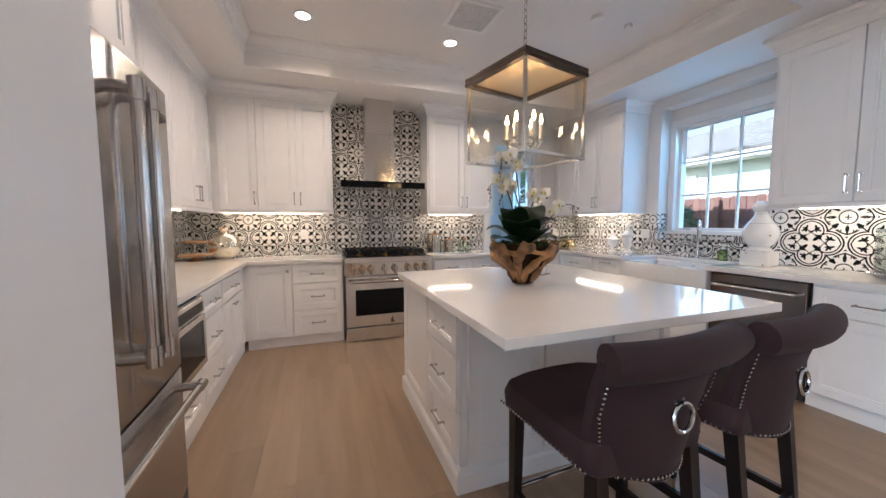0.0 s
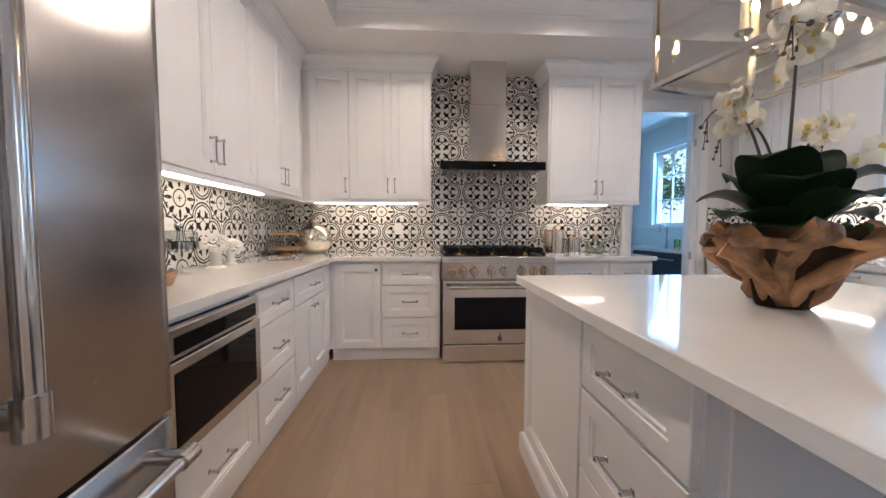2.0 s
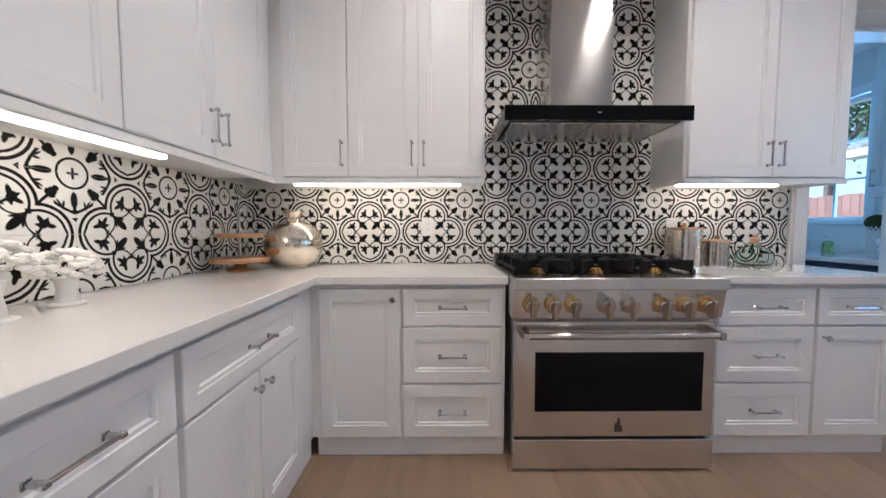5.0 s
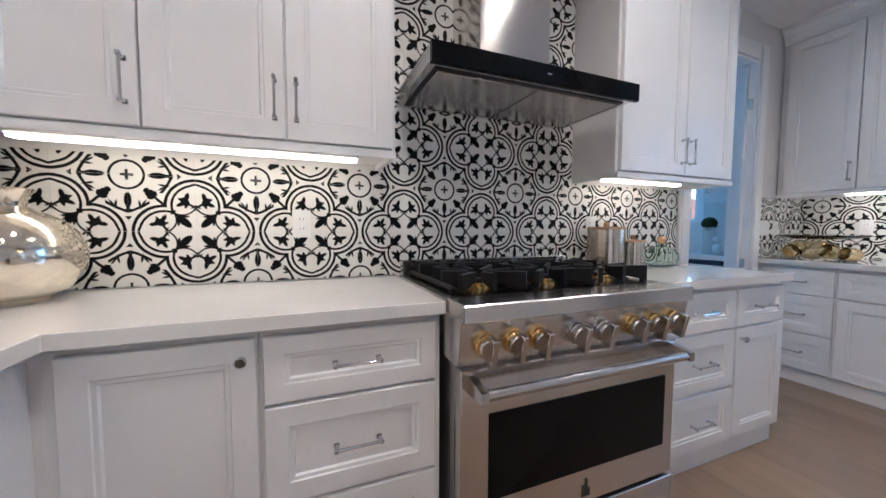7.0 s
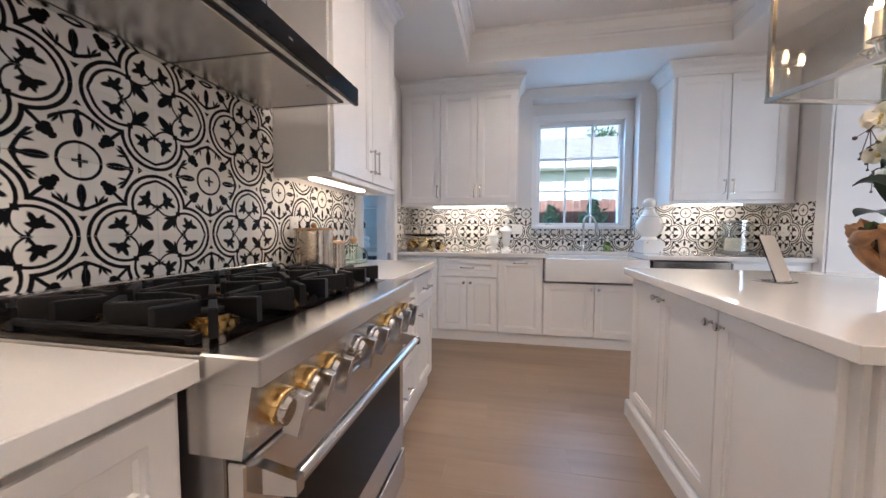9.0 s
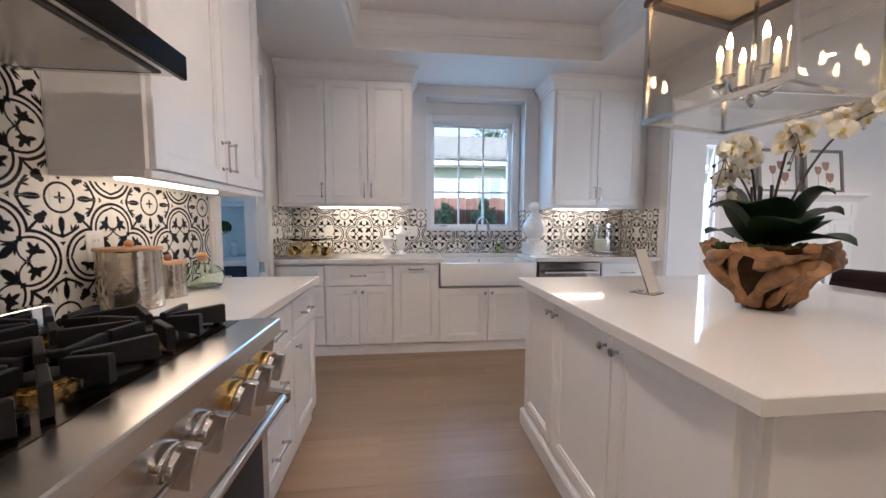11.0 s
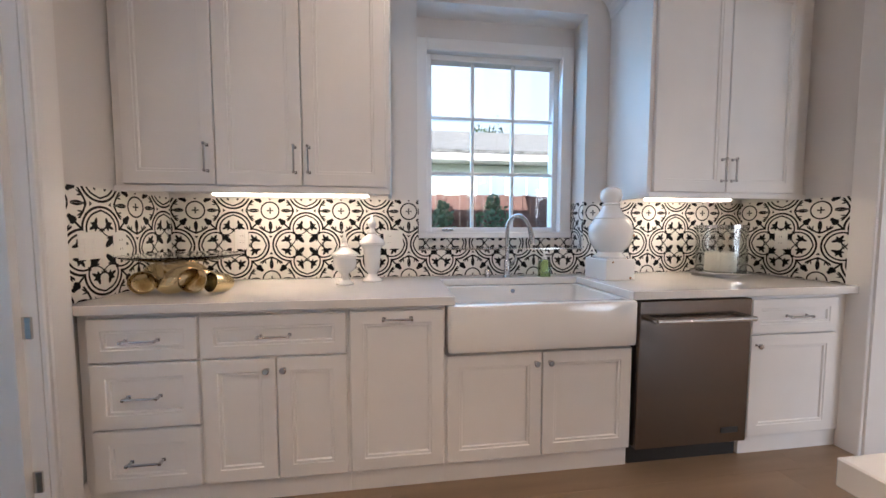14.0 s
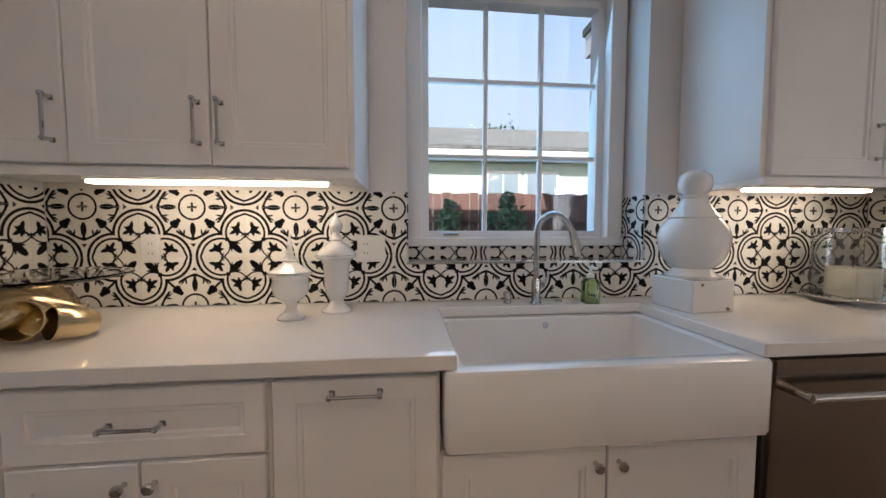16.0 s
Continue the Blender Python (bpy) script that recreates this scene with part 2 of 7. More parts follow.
def tile_material():
    m = bpy.data.materials.new("patterned_cement_tile")
    m.use_nodes = True
    t = m.node_tree
    n, l = t.nodes, t.links
    p = n["Principled BSDF"]

    def mth(op, a, b=None, c=None):
        k = n.new("ShaderNodeMath")
        k.operation = op
        for i, v in enumerate((a, b, c)):
            if v is None:
                continue
            if isinstance(v, (int, float)):
                k.inputs[i].default_value = v
            else:
                l.new(v, k.inputs[i])
        return k.outputs[0]

    tc = n.new("ShaderNodeTexCoord")
    sep = n.new("ShaderNodeSeparateXYZ")
    l.new(tc.outputs["Object"], sep.inputs[0])
    u = mth("ABSOLUTE", mth("DIVIDE", sep.outputs["X"], TILE))
    v = mth("ABSOLUTE", mth("DIVIDE", sep.outputs["Z"], TILE))
    a, b = mth("MAXIMUM", u, v), mth("MINIMUM", u, v)
    s = mth("MULTIPLY", mth("ADD", a, b), 0.70711)
    d = mth("MULTIPLY", mth("SUBTRACT", a, b), 0.70711)

    def dist(x, y, cx, cy):
        dx, dy = mth("SUBTRACT", x, cx), mth("SUBTRACT", y, cy)
        return mth("SQRT", mth("ADD", mth("MULTIPLY", dx, dx), mth("MULTIPLY", dy, dy)))

    def ring(dd, r, w):
        return mth("SUBTRACT", mth("ABSOLUTE", mth("SUBTRACT", dd, r)), w)

    def ellipse(x, y, cx, cy, ang, rl, rw):
        ca, sa = math.cos(radians(ang)), math.sin(radians(ang))
        dx, dy = mth("SUBTRACT", x, cx), mth("SUBTRACT", y, cy)
        ex = mth("DIVIDE", mth("ADD", mth("MULTIPLY", dx, ca), mth("MULTIPLY", dy, sa)), rl)
        ey = mth("DIVIDE", mth("SUBTRACT", mth("MULTIPLY", dy, ca), mth("MULTIPLY", dx, sa)), rw)
        e = mth("SQRT", mth("ADD", mth("MULTIPLY", ex, ex), mth("MULTIPLY", ey, ey)))
        return mth("MULTIPLY", mth("SUBTRACT", e, 1.0), rw)

    def slab(x, c, w):
        return mth("SUBTRACT", mth("ABSOLUTE", mth("SUBTRACT", x, c)), w)

    def both(*q):
        r = q[0]
        for k in q[1:]:
            r = mth("MAXIMUM", r, k)
        return r

    lobe = dist(a, b, 0.476, 0.0)
    point = mth("MULTIPLY", mth("MAXIMUM", mth("SUBTRACT", 0.10, b), 0.0), 0.22)
    dc = dist(a, b, 1.0, 1.0)
    ab = mth("ADD", a, b)
    shapes = [
        # two lines round each of the four lobes
        both(ring(lobe, 0.466, 0.0225), mth("SUBTRACT", 0.80, ab)),
        both(ring(mth("SUBTRACT", lobe, point), 0.371, 0.0175), mth("SUBTRACT", 0.68, ab)),
        # thin tendrils and their knots
        both(ring(dist(a, b, 0.541, 0.216), 0.235, 0.0105), mth("SUBTRACT", a, 0.452), mth("SUBTRACT", b, 0.36)),
        both(slab(a, 0.352, 0.036), slab(b, 0.352, 0.036)),
        # ivy leaf with three points on a short stem
        ellipse(a, b, 0.545, 0.165, 30, 0.085, 0.060),
        ellipse(a, b, 0.505, 0.222, 118, 0.080, 0.032),
        ellipse(a, b, 0.625, 0.140, -14, 0.082, 0.034),
        ellipse(a, b, 0.575, 0.205, 62, 0.062, 0.024),
        ellipse(a, b, 0.480, 0.150, 165, 0.050, 0.022),
        ellipse(a, b, 0.485, 0.072, 58, 0.090, 0.017),
        ellipse(a, b, 0.438, 0.0, 0, 0.048, 0.022),
        ellipse(a, b, 0.455, 0.030, 120, 0.040, 0.014),
        # bud pointing to the middle
        ellipse(s, d, 0.265, 0.0, 0, 0.145, 0.062),
        ellipse(s, d, 0.345, 0.055, -40, 0.082, 0.024),
        both(slab(s, 0.43, 0.075), mth("SUBTRACT", d, 0.020)),
        # bud pointing outwards
        both(slab(s, 0.79, 0.145), mth("SUBTRACT", d, 0.020)),
        ellipse(s, d, 0.955, 0.0, 0, 0.078, 0.068),
        ellipse(s, d, 1.040, 0.0, 0, 0.036, 0.046),
        ellipse(s, d, 0.905, 0.050, 40, 0.045, 0.026),
        # ringed cross
        ring(dc, 0.243, 0.0165),
        both(mth("SUBTRACT", mth("SUBTRACT", 1.0, a), 0.016), mth("SUBTRACT", mth("SUBTRACT", 1.0, b), 0.088)),
        both(mth("SUBTRACT", mth("SUBTRACT", 1.0, b), 0.016), mth("SUBTRACT", mth("SUBTRACT", 1.0, a), 0.088)),
        # drop with two curved and barbed arms
        ellipse(a, b, 1.0, 0.560, 90, 0.128, 0.050),
        both(slab(b, 0.42, 0.075), mth("SUBTRACT", mth("SUBTRACT", 1.0, a), 0.022)),
        ellipse(a, b, 1.0, 0.372, 0, 0.075, 0.026),
        both(ring(dist(a, b, 1.357, 1.352), 1.062, 0.0195), mth("SUBTRACT", 0.695, a), mth("SUBTRACT", a, 1.05), mth("SUBTRACT", b, 0.56)),
        ellipse(a, b, 0.830, 0.475, 80, 0.062, 0.016),
        ellipse(a, b, 0.775, 0.505, 125, 0.055, 0.014),
        both(mth("SUBTRACT", mth("MULTIPLY", mth("SUBTRACT", 1.0, a), 1.3), mth("SUBTRACT", b, 0.205)), mth("SUBTRACT", b, 0.268)),
    ]
    r = shapes[0]
    for k in shapes[1:]:
        r = mth("MINIMUM", r, k)
    # slightly uneven print edge
    nz = n.new("ShaderNodeTexNoise")
    nz.inputs["Scale"].default_value = 90
    geo = n.new("ShaderNodeNewGeometry")
    l.new(geo.outputs["Position"], nz.inputs["Vector"])
    r = mth("ADD", r, mth("MULTIPLY", mth("SUBTRACT", nz.outputs[0], 0.5), 0.012))
    ink = n.new("ShaderNodeMapRange")
    ink.inputs["From Min"].default_value, ink.inputs["From Max"].default_value = 0.0095, -0.0025
    l.new(r, ink.inputs[0])
    mix = n.new("ShaderNodeMix")
    mix.data_type = "RGBA"
    l.new(ink.outputs[0], mix.inputs["Factor"])
    info = n.new("ShaderNodeObjectInfo")
    white = n.new("ShaderNodeValToRGB")
    white.color_ramp.elements[0].color, white.color_ramp.elements[1].color = (0.74, 0.72, 0.68, 1), (0.81, 0.79, 0.75, 1)
    l.new(info.outputs["Random"], white.inputs[0])
    l.new(white.outputs[0], mix.inputs["A"])
    mix.inputs["B"].default_value = (0.004, 0.004, 0.0045, 1)
    l.new(mix.outputs["Result"], p.inputs["Base Color"])
    big = n.new("ShaderNodeTexNoise")
    big.inputs["Scale"].default_value = 14
    l.new(geo.outputs["Position"], big.inputs["Vector"])
    rr = n.new("ShaderNodeMapRange")
    rr.inputs["To Min"].default_value, rr.inputs["To Max"].default_value = 0.28, 0.42
    l.new(big.outputs[0], rr.inputs[0])
    l.new(rr.outputs[0], p.inputs["Roughness"])
    p.inputs["Specular IOR Level"].default_value = 0.12
    return m


M_TILE = tile_material()


# ---- mesh tools ----
def box(bm, x0, x1, y0, y1, z0, z1, bev=0.0, seg=1, mi=0):
    x0, x1, y0, y1, z0, z1 = min(x0, x1), max(x0, x1), min(y0, y1), max(y0, y1), min(z0, z1), max(z0, z1)
    v = [bm.verts.new((x, y, z)) for x in (x0, x1) for y in (y0, y1) for z in (z0, z1)]
    f = [bm.faces.new([v[i] for i in q]) for q in ((0, 1, 3, 2), (4, 6, 7, 5), (0, 4, 5, 1), (2, 3, 7, 6), (0, 2, 6, 4), (1, 5, 7, 3))]
    for k in f:
        k.material_index = mi
    if bev:
        e = list({k for q in f for k in q.edges})
        bmesh.ops.bevel(bm, geom=e, offset=bev, segments=seg, profile=0.5, affect="EDGES")


def rings(bm, loops, cap0=True, cap1=True, closed=False):
    """Skin between loops of points of equal count."""
    rows = [[bm.verts.new(p) for p in lp] for lp in loops]
    k = len(rows[0])
    pairs = list(zip(rows, rows[1:])) + ([(rows[-1], rows[0])] if closed else [])
    for r0, r1 in pairs:
        for i in range(k):
            j = (i + 1) % k
            bm.faces.new((r0[i], r0[j], r1[j], r1[i]))
    if cap0 and not closed:
        bm.faces.new(rows[0][::-1])
    if cap1 and not closed:
        bm.faces.new(rows[-1])


def lathe(bm, prof, c=(0, 0, 0), n=28, cap0=True, cap1=True):
    rings(bm, [[(c[0] + r * math.cos(2 * math.pi * i / n), c[1] + r * math.sin(2 * math.pi * i / n), c[2] + z) for i in range(n)] for r, z in prof], cap0, cap1)


def tube(bm, pts, r, n=8):
    pts = [Vector(p) for p in pts]
    rad = r if isinstance(r, (list, tuple)) else [r] * len(pts)
    loops, up = [], None
    for i, p in enumerate(pts):
        t = (pts[min(i + 1, len(pts) - 1)] - pts[max(i - 1, 0)]).normalized()
        if up is None:
            up = Vector((0, 0, 1)) if abs(t.z) < 0.9 else Vector((1, 0, 0))
        s = t.cross(up).normalized()
        up = s.cross(t).normalized()
        loops.append([p + rad[i] * (math.cos(2 * math.pi * k / n) * s + math.sin(2 * math.pi * k / n) * up) for k in range(n)])
    rings(bm, loops)


def sweep(bm, path, prof, closed=False):
    """A moulding: profile points (out, z) along a plan path, mitred; out is to the right of the way."""
    pts = [Vector((p[0], p[1])) for p in path]
    k = len(pts)
    loops = []
    for i in range(k):
        a = pts[i] - pts[i - 1] if (i or closed) else None
        b = pts[(i + 1) % k] - pts[i] if (i < k - 1 or closed) else None
        na = Vector((a.y, -a.x)).normalized() if a is not None else None
        nb = Vector((b.y, -b.x)).normalized() if b is not None else None
        if na is None:
            m = nb
        elif nb is None:
            m = na
        else:
            m = (na + nb) / (1 + na.dot(nb))
        loops.append([(pts[i].x + o * m.x, pts[i].y + o * m.y, z) for o, z in prof])
    rings(bm, loops, closed=closed)


def finish(bm, name, mats, smooth=False):
    bmesh.ops.recalc_face_normals(bm, faces=bm.faces)
    me = bpy.data.meshes.new(name)
    bm.to_mesh(me)
    bm.free()
    for m in mats if isinstance(mats, (list, tuple)) else [mats]:
        me.materials.append(m)
    if smooth:
        me.shade_smooth()
        me.set_sharp_from_angle(angle=radians(38))
    return me


def part(name, bm, mats, parent=None, label="", smooth=False, at=None):
    me = bm if isinstance(bm, bpy.types.Mesh) else finish(bm, name, mats, smooth)
    ob = new(name, me)
    ob.parent = parent
    if at is not None:
        ob.matrix_basis = at
    if label:
        ob["label"] = label
    return ob


def thing(name, label, category, m=None, group="", kind=""):
    ob = new(name)
    ob.empty_display_size = 0.1
    if m is not None:
        ob.matrix_basis = m
    return tagged(ob, label, category, group, kind)


def solid(name, label, category, bm, mats, m=None, smooth=False, group="", kind=""):
    ob = part(name, bm, mats, None, "", smooth, m)
    return tagged(ob, label, category, group, kind)


def B():
    return bmesh.new()


def boxes(name, mats, *specs, bev=0.0):
    bm = B()
    for q in specs:
        box(bm, *q, bev=bev)
    return bm


# ---- the building ----
WX, NY, EX, SY, SY2 = -0.06, 0.0, 5.14, -3.73, -4.08
NS = 0.04            # face of the wall stub beside the pantry door
CZ, TZ = 2.74, 3.02  # soffit and tray ceiling
LX = 6.2             # fireplace wall
LS, LW = -10.0, -3.6  # far ends of the living room
PN = 2.3             # pantry's far wall


def wall(name, label, *specs):
    return solid(name, label, "wall", boxes(name, M_WALL, *specs), M_WALL, kind="structure")


wall_west = wall("wall_west", "off-white painted kitchen wall", (WX - 0.15, WX, SY, NY, 0, TZ + 0.2))
wall_north = wall("wall_north", "off-white painted wall behind the range", (WX - 0.15, 3.60, NY, NY + 0.13, 0, TZ + 0.2), (3.60, 4.34, NY, NY + 0.13, 2.42, TZ + 0.2))
wall_stub = wall("wall_pantry_stub", "off-white wall beside the pantry door", (4.34, EX + 0.31, NS, NS + 0.12, 0, TZ + 0.2))
wall_east = wall("wall_east", "off-white wall with the sink window niche", (EX, EX + 0.17, NS, -1.40, 0, TZ + 0.2), (EX, EX + 0.17, -2.52, SY, 0, TZ + 0.2), (EX, EX + 0.17, -1.40, -2.52, 0, 1.085), (EX, EX + 0.17, -1.40, -2.52, 2.62, TZ + 0.2),
                 (EX + 0.17, EX + 0.31, NS, -1.47, 0, TZ + 0.2), (EX + 0.17, EX + 0.31, -2.43, SY2, 0, TZ + 0.2), (EX + 0.17, EX + 0.31, -1.47, -2.43, 0, 1.19), (EX + 0.17, EX + 0.31, -1.47, -2.43, 2.41, TZ + 0.2))
wall_south = wall("wall_south", "off-white wall with a wide cased opening", (4.42, EX + 0.17, SY, SY2, 0, TZ + 0.2), (WX - 0.15, 0.946, SY, SY2, 0, TZ + 0.2), (0.946, 4.42, SY, SY2, 2.44, TZ + 0.2))
wall("wall_living_west", "plain unseen living room wall with two assumed windows", (LW - 0.15, LW, SY2 + 0.15, -5.0, 0, TZ + 0.2), (LW - 0.15, LW, -7.0, -7.4, 0, TZ + 0.2), (LW - 0.15, LW, -9.4, LS, 0, TZ + 0.2),
     (LW - 0.15, LW, -5.0, -7.0, 0, 0.3), (LW - 0.15, LW, -5.0, -7.0, 2.5, TZ + 0.2), (LW - 0.15, LW, -7.4, -9.4, 0, 0.3), (LW - 0.15, LW, -7.4, -9.4, 2.5, TZ + 0.2))
wall("wall_living_south", "plain living room wall", (LW, LX + 0.15, LS, LS - 0.15, 0, TZ + 0.2))
wall("wall_living_north", "plain living room wall", (LW - 0.15, WX - 0.15, SY2 + 0.15, SY2, 0, TZ + 0.2), (EX + 0.31, LX + 0.15, SY2 + 0.15, SY2, 0, TZ + 0.2))
wall("wall_living_east", "off-white fireplace wall", (LX, LX + 0.15, SY2, -5.45, 0, TZ + 0.2), (LX, LX + 0.15, -5.95, LS, 0, TZ + 0.2), (LX, LX + 0.15, -5.45, -5.95, 0, 0.9), (LX, LX + 0.15, -5.45, -5.95, 2.45, TZ + 0.2))
wall("wall_pantry_west", "plain pantry wall", (2.75, 2.9, NY + 0.13, PN, 0, TZ + 0.2))
wall("wall_pantry_north", "plain pantry wall", (2.75, EX + 0.2, PN, PN + 0.15, 0, TZ + 0.2))
wall("wall_pantry_east", "off-white pantry wall with a window", (5.08, 5.22, NS + 0.12, 0.86, 0, TZ + 0.2), (5.08, 5.22, 1.78, PN, 0, TZ + 0.2), (5.08, 5.22, 0.86, 1.78, 0, 1.22), (5.08, 5.22, 0.86, 1.78, 2.38, TZ + 0.2))

# ceilings, with the stepped tray
T0 = (0.685, 4.42, -2.98, -0.75)
bm = B()
box(bm, WX - 0.15, T0[0], SY2, NY + 0.13, CZ, CZ + 0.5)
box(bm, T0[1], EX + 0.31, SY2, NS + 0.12, CZ, CZ + 0.5)
box(bm, T0[0], T0[1], T0[3], NY + 0.13, CZ, CZ + 0.5)
box(bm, T0[0], T0[1], SY2, T0[2], CZ, CZ + 0.5)
solid("ceiling_soffit", "white painted soffit round a tray ceiling", "ceiling", bm, M_CEIL, kind="structure")
solid("ceiling_tray", "white painted tray ceiling", "ceiling", boxes("c", M_CEIL, (T0[0] + 0.001, T0[1] - 0.001, T0[2] + 0.001, T0[3] - 0.001, TZ, TZ + 0.2)), M_CEIL, kind="structure")
bm = B()
loop = [(T0[0], T0[3]), (T0[1], T0[3]), (T0[1], T0[2]), (T0[0], T0[2])]
sweep(bm, loop, [(0.001, TZ - 0.001), (0.001, 2.87), (0.010, 2.865), (0.014, 2.885), (0.010, 2.90), (0.018, 2.94), (0.045, 2.985), (0.06, 2.992), (0.065, TZ - 0.001)], closed=True)
solid("trim_tray_crown", "white stepped crown moulding in the ceiling tray", "moulding", bm, M_TRIM, kind="structure")
solid("ceiling_living", "white painted living room ceiling", "ceiling", boxes("c", M_CEIL, (LW - 0.15, LX + 0.15, LS - 0.15, SY2, TZ, TZ + 0.2)), M_CEIL, kind="structure")
solid("ceiling_pantry", "white painted pantry ceiling", "ceiling", boxes("c", M_CEIL, (2.75, EX + 0.2, NY + 0.13, PN + 0.15, 2.76, 3.2)), M_CEIL, kind="structure")
bm = B()
sweep(bm, [(LW, SY2), (LX, SY2), (LX, LS), (LW, LS)], [(0.001, TZ - 0.001), (0.001, TZ - 0.14), (0.02, TZ - 0.13), (0.1, TZ - 0.02), (0.12, TZ - 0.001)], closed=True)
solid("trim_living_crown", "white crown moulding in the living room", "moulding", bm, M_TRIM, kind="structure")

# unseen slab, added to keep sun off the lower fence and stop leaks
solid("roof_deck", "unseen slab over the house, added to block sun", "roof", boxes("r", M_SHINGLE, (LW - 0.6, 5.95, LS - 0.6, PN + 0.6, TZ + 0.205, TZ + 0.33)), M_SHINGLE, kind="structure")

# sub-floor; the planks lie on it
floor = solid("floor", "warm brown wide-plank oak floor", "floor", boxes("f", M_FLOOR, (LW - 0.15, LX + 0.15, LS - 0.15, PN + 0.15, -0.2, -0.006)), material("floor_joint", (0.07, 0.045, 0.03), 0.7), kind="structure")

# cased opening to the living room, and the pantry door case
opening = thing("trim_opening_case", "white painted casing of the wide opening", "casing", kind="structure")
for y0, y1 in ((SY, SY + 0.02), (SY2 - 0.02, SY2)):
    for x0, x1, z0, z1 in ((0.846, 0.951, 0, 2.545), (4.415, 4.52, 0, 2.545), (0.951, 4.415, 2.435, 2.545)):
        part("casing_board", boxes("c", M_TRIM, (x0, x1, y0, y1, z0, z1), bev=0.003), M_TRIM, opening)
for x0, x1, z0, z1 in ((0.944, 0.961, 0, 2.44), (4.405, 4.422, 0, 2.44), (0.961, 4.405, 2.422, 2.44)):
    part("jamb", boxes("j", M_TRIM, (x0, x1, SY2, SY, z0, z1)), M_TRIM, opening)
case = thing("door_pantry_case", "white painted pantry door casing", "casing", kind="structure")
for x0, x1 in ((3.50, 3.61), (4.33, 4.44)):
    part("casing_board", boxes("c", M_TRIM, (x0, x1, NY - 0.02, NY, 0, 2.53), bev=0.004), M_TRIM, case)
    part("casing_bead", boxes("c", M_TRIM, (x0 + 0.012, x1 - 0.02, NY - 0.028, NY - 0.02, 0, 2.51), bev=0.004), M_TRIM, case)
part("casing_board", boxes("c", M_TRIM, (3.61, 4.33, NY - 0.02, NY, 2.42, 2.53), bev=0.004), M_TRIM, case)
for q in ((3.595, 3.612, NY, NY + 0.13, 0, 2.42), (4.328, 4.345, NY, NY + 0.16, 0, 2.42), (3.612, 4.328, NY, NY + 0.13, 2.405, 2.42)):
    part("jamb", boxes("j", M_TRIM, q), M_TRIM, case)
for q in ((4.30, 4.328, NY + 0.05, NY + 0.07, 0, 2.4), (3.612, 3.64, NY + 0.05, NY + 0.07, 0, 2.4)):
    part("door_stop", boxes("d", M_TRIM, q), M_TRIM, case)
for z in (0.3, 0.87, 2.1):
    part("strike_plate", boxes("s", M_NICKEL, (4.318, 4.328, 0.015, 0.045, z - 0.04, z + 0.04), bev=0.002), M_NICKEL, case, "brushed nickel plate")

bm = B()
BB = [(0.0, 0.0), (0.018, 0.0), (0.018, 0.12), (0.012, 0.14), (0.006, 0.15), (0.0, 0.15)]
sweep(bm, [(4.44, NS), (4.52, NS)], BB)
sweep(bm, [(4.50, SY), (4.47, SY)][::-1], [(-o, z) for o, z in BB])
sweep(bm, [(EX + 0.31, SY2), (LX, SY2), (LX, -6.3)], BB)
sweep(bm, [(LX, -8.4), (LX, LS), (LW, LS)], BB)
solid("baseboard", "white painted baseboard", "baseboard", bm, M_TRIM, kind="structure")


# windows: frame, sash bars and panes; the wall's plane is x, looking out towards +x
def window(name, label, x, y0, y1, z0, z1, cols, rows, casing):
    w = thing(name, label, "window", kind="structure")
    bm = B()
    f = 0.04
    box(bm, x - 0.03, x + 0.05, y0, y0 + f, z0, z1, bev=0.003)
    box(bm, x - 0.03, x + 0.05, y1 - f, y1, z0, z1, bev=0.003)
    box(bm, x - 0.03, x + 0.05, y0 + f, y1 - f, z1 - f, z1, bev=0.003)
    box(bm, x - 0.03, x + 0.05, y0 + f, y1 - f, z0, z0 + f, bev=0.003)
    part("window_frame", bm, M_TRIM, w)
    ya, yb, za, zb = y0 + f, y1 - f, z0 + f, z1 - f
    for i in range(1, cols):
        y = ya + (yb - ya) * i / cols
        part("glazing_bar", boxes("g", M_TRIM, (x - 0.008, x + 0.022, y - 0.011, y + 0.011, za, zb), bev=0.003), M_TRIM, w)
    for i in range(1, rows):
        z = za + (zb - za) * i / rows
        part("glazing_bar", boxes("g", M_TRIM, (x - 0.0075, x + 0.0215, ya, yb, z - 0.011, z + 0.011), bev=0.003), M_TRIM, w)
    pane = part("pane", boxes("p", M_PANE, (x + 0.004, x + 0.009, ya, yb, za, zb)), M_PANE, w)
    pane.visible_shadow = False
    if casing:
        cx, c = casing
        bm = B()
        for a, b in ((y0 - c, y0 + 0.005), (y1 - 0.005, y1 + c)):
            box(bm, cx - 0.022, cx, a, b, z0 - 0.01, z1 + c, bev=0.004)
        box(bm, cx - 0.022, cx, y0 + 0.005, y1 - 0.005, z1 - 0.005, z1 + c, bev=0.004)
        box(bm, cx - 0.002, x, y0 - 0.01, y0 + 0.004, z0, z1)
        box(bm, cx - 0.002, x, y1 - 0.004, y1 + 0.01, z0, z1)
        part("casing", bm, M_TRIM, w)
        part("window_sill", boxes("s", M_TRIM, (cx - 0.04, x - 0.03, y0 - c, y1 + c, z0 - 0.035, z0 + 0.008), bev=0.005), M_TRIM, w)
    return w


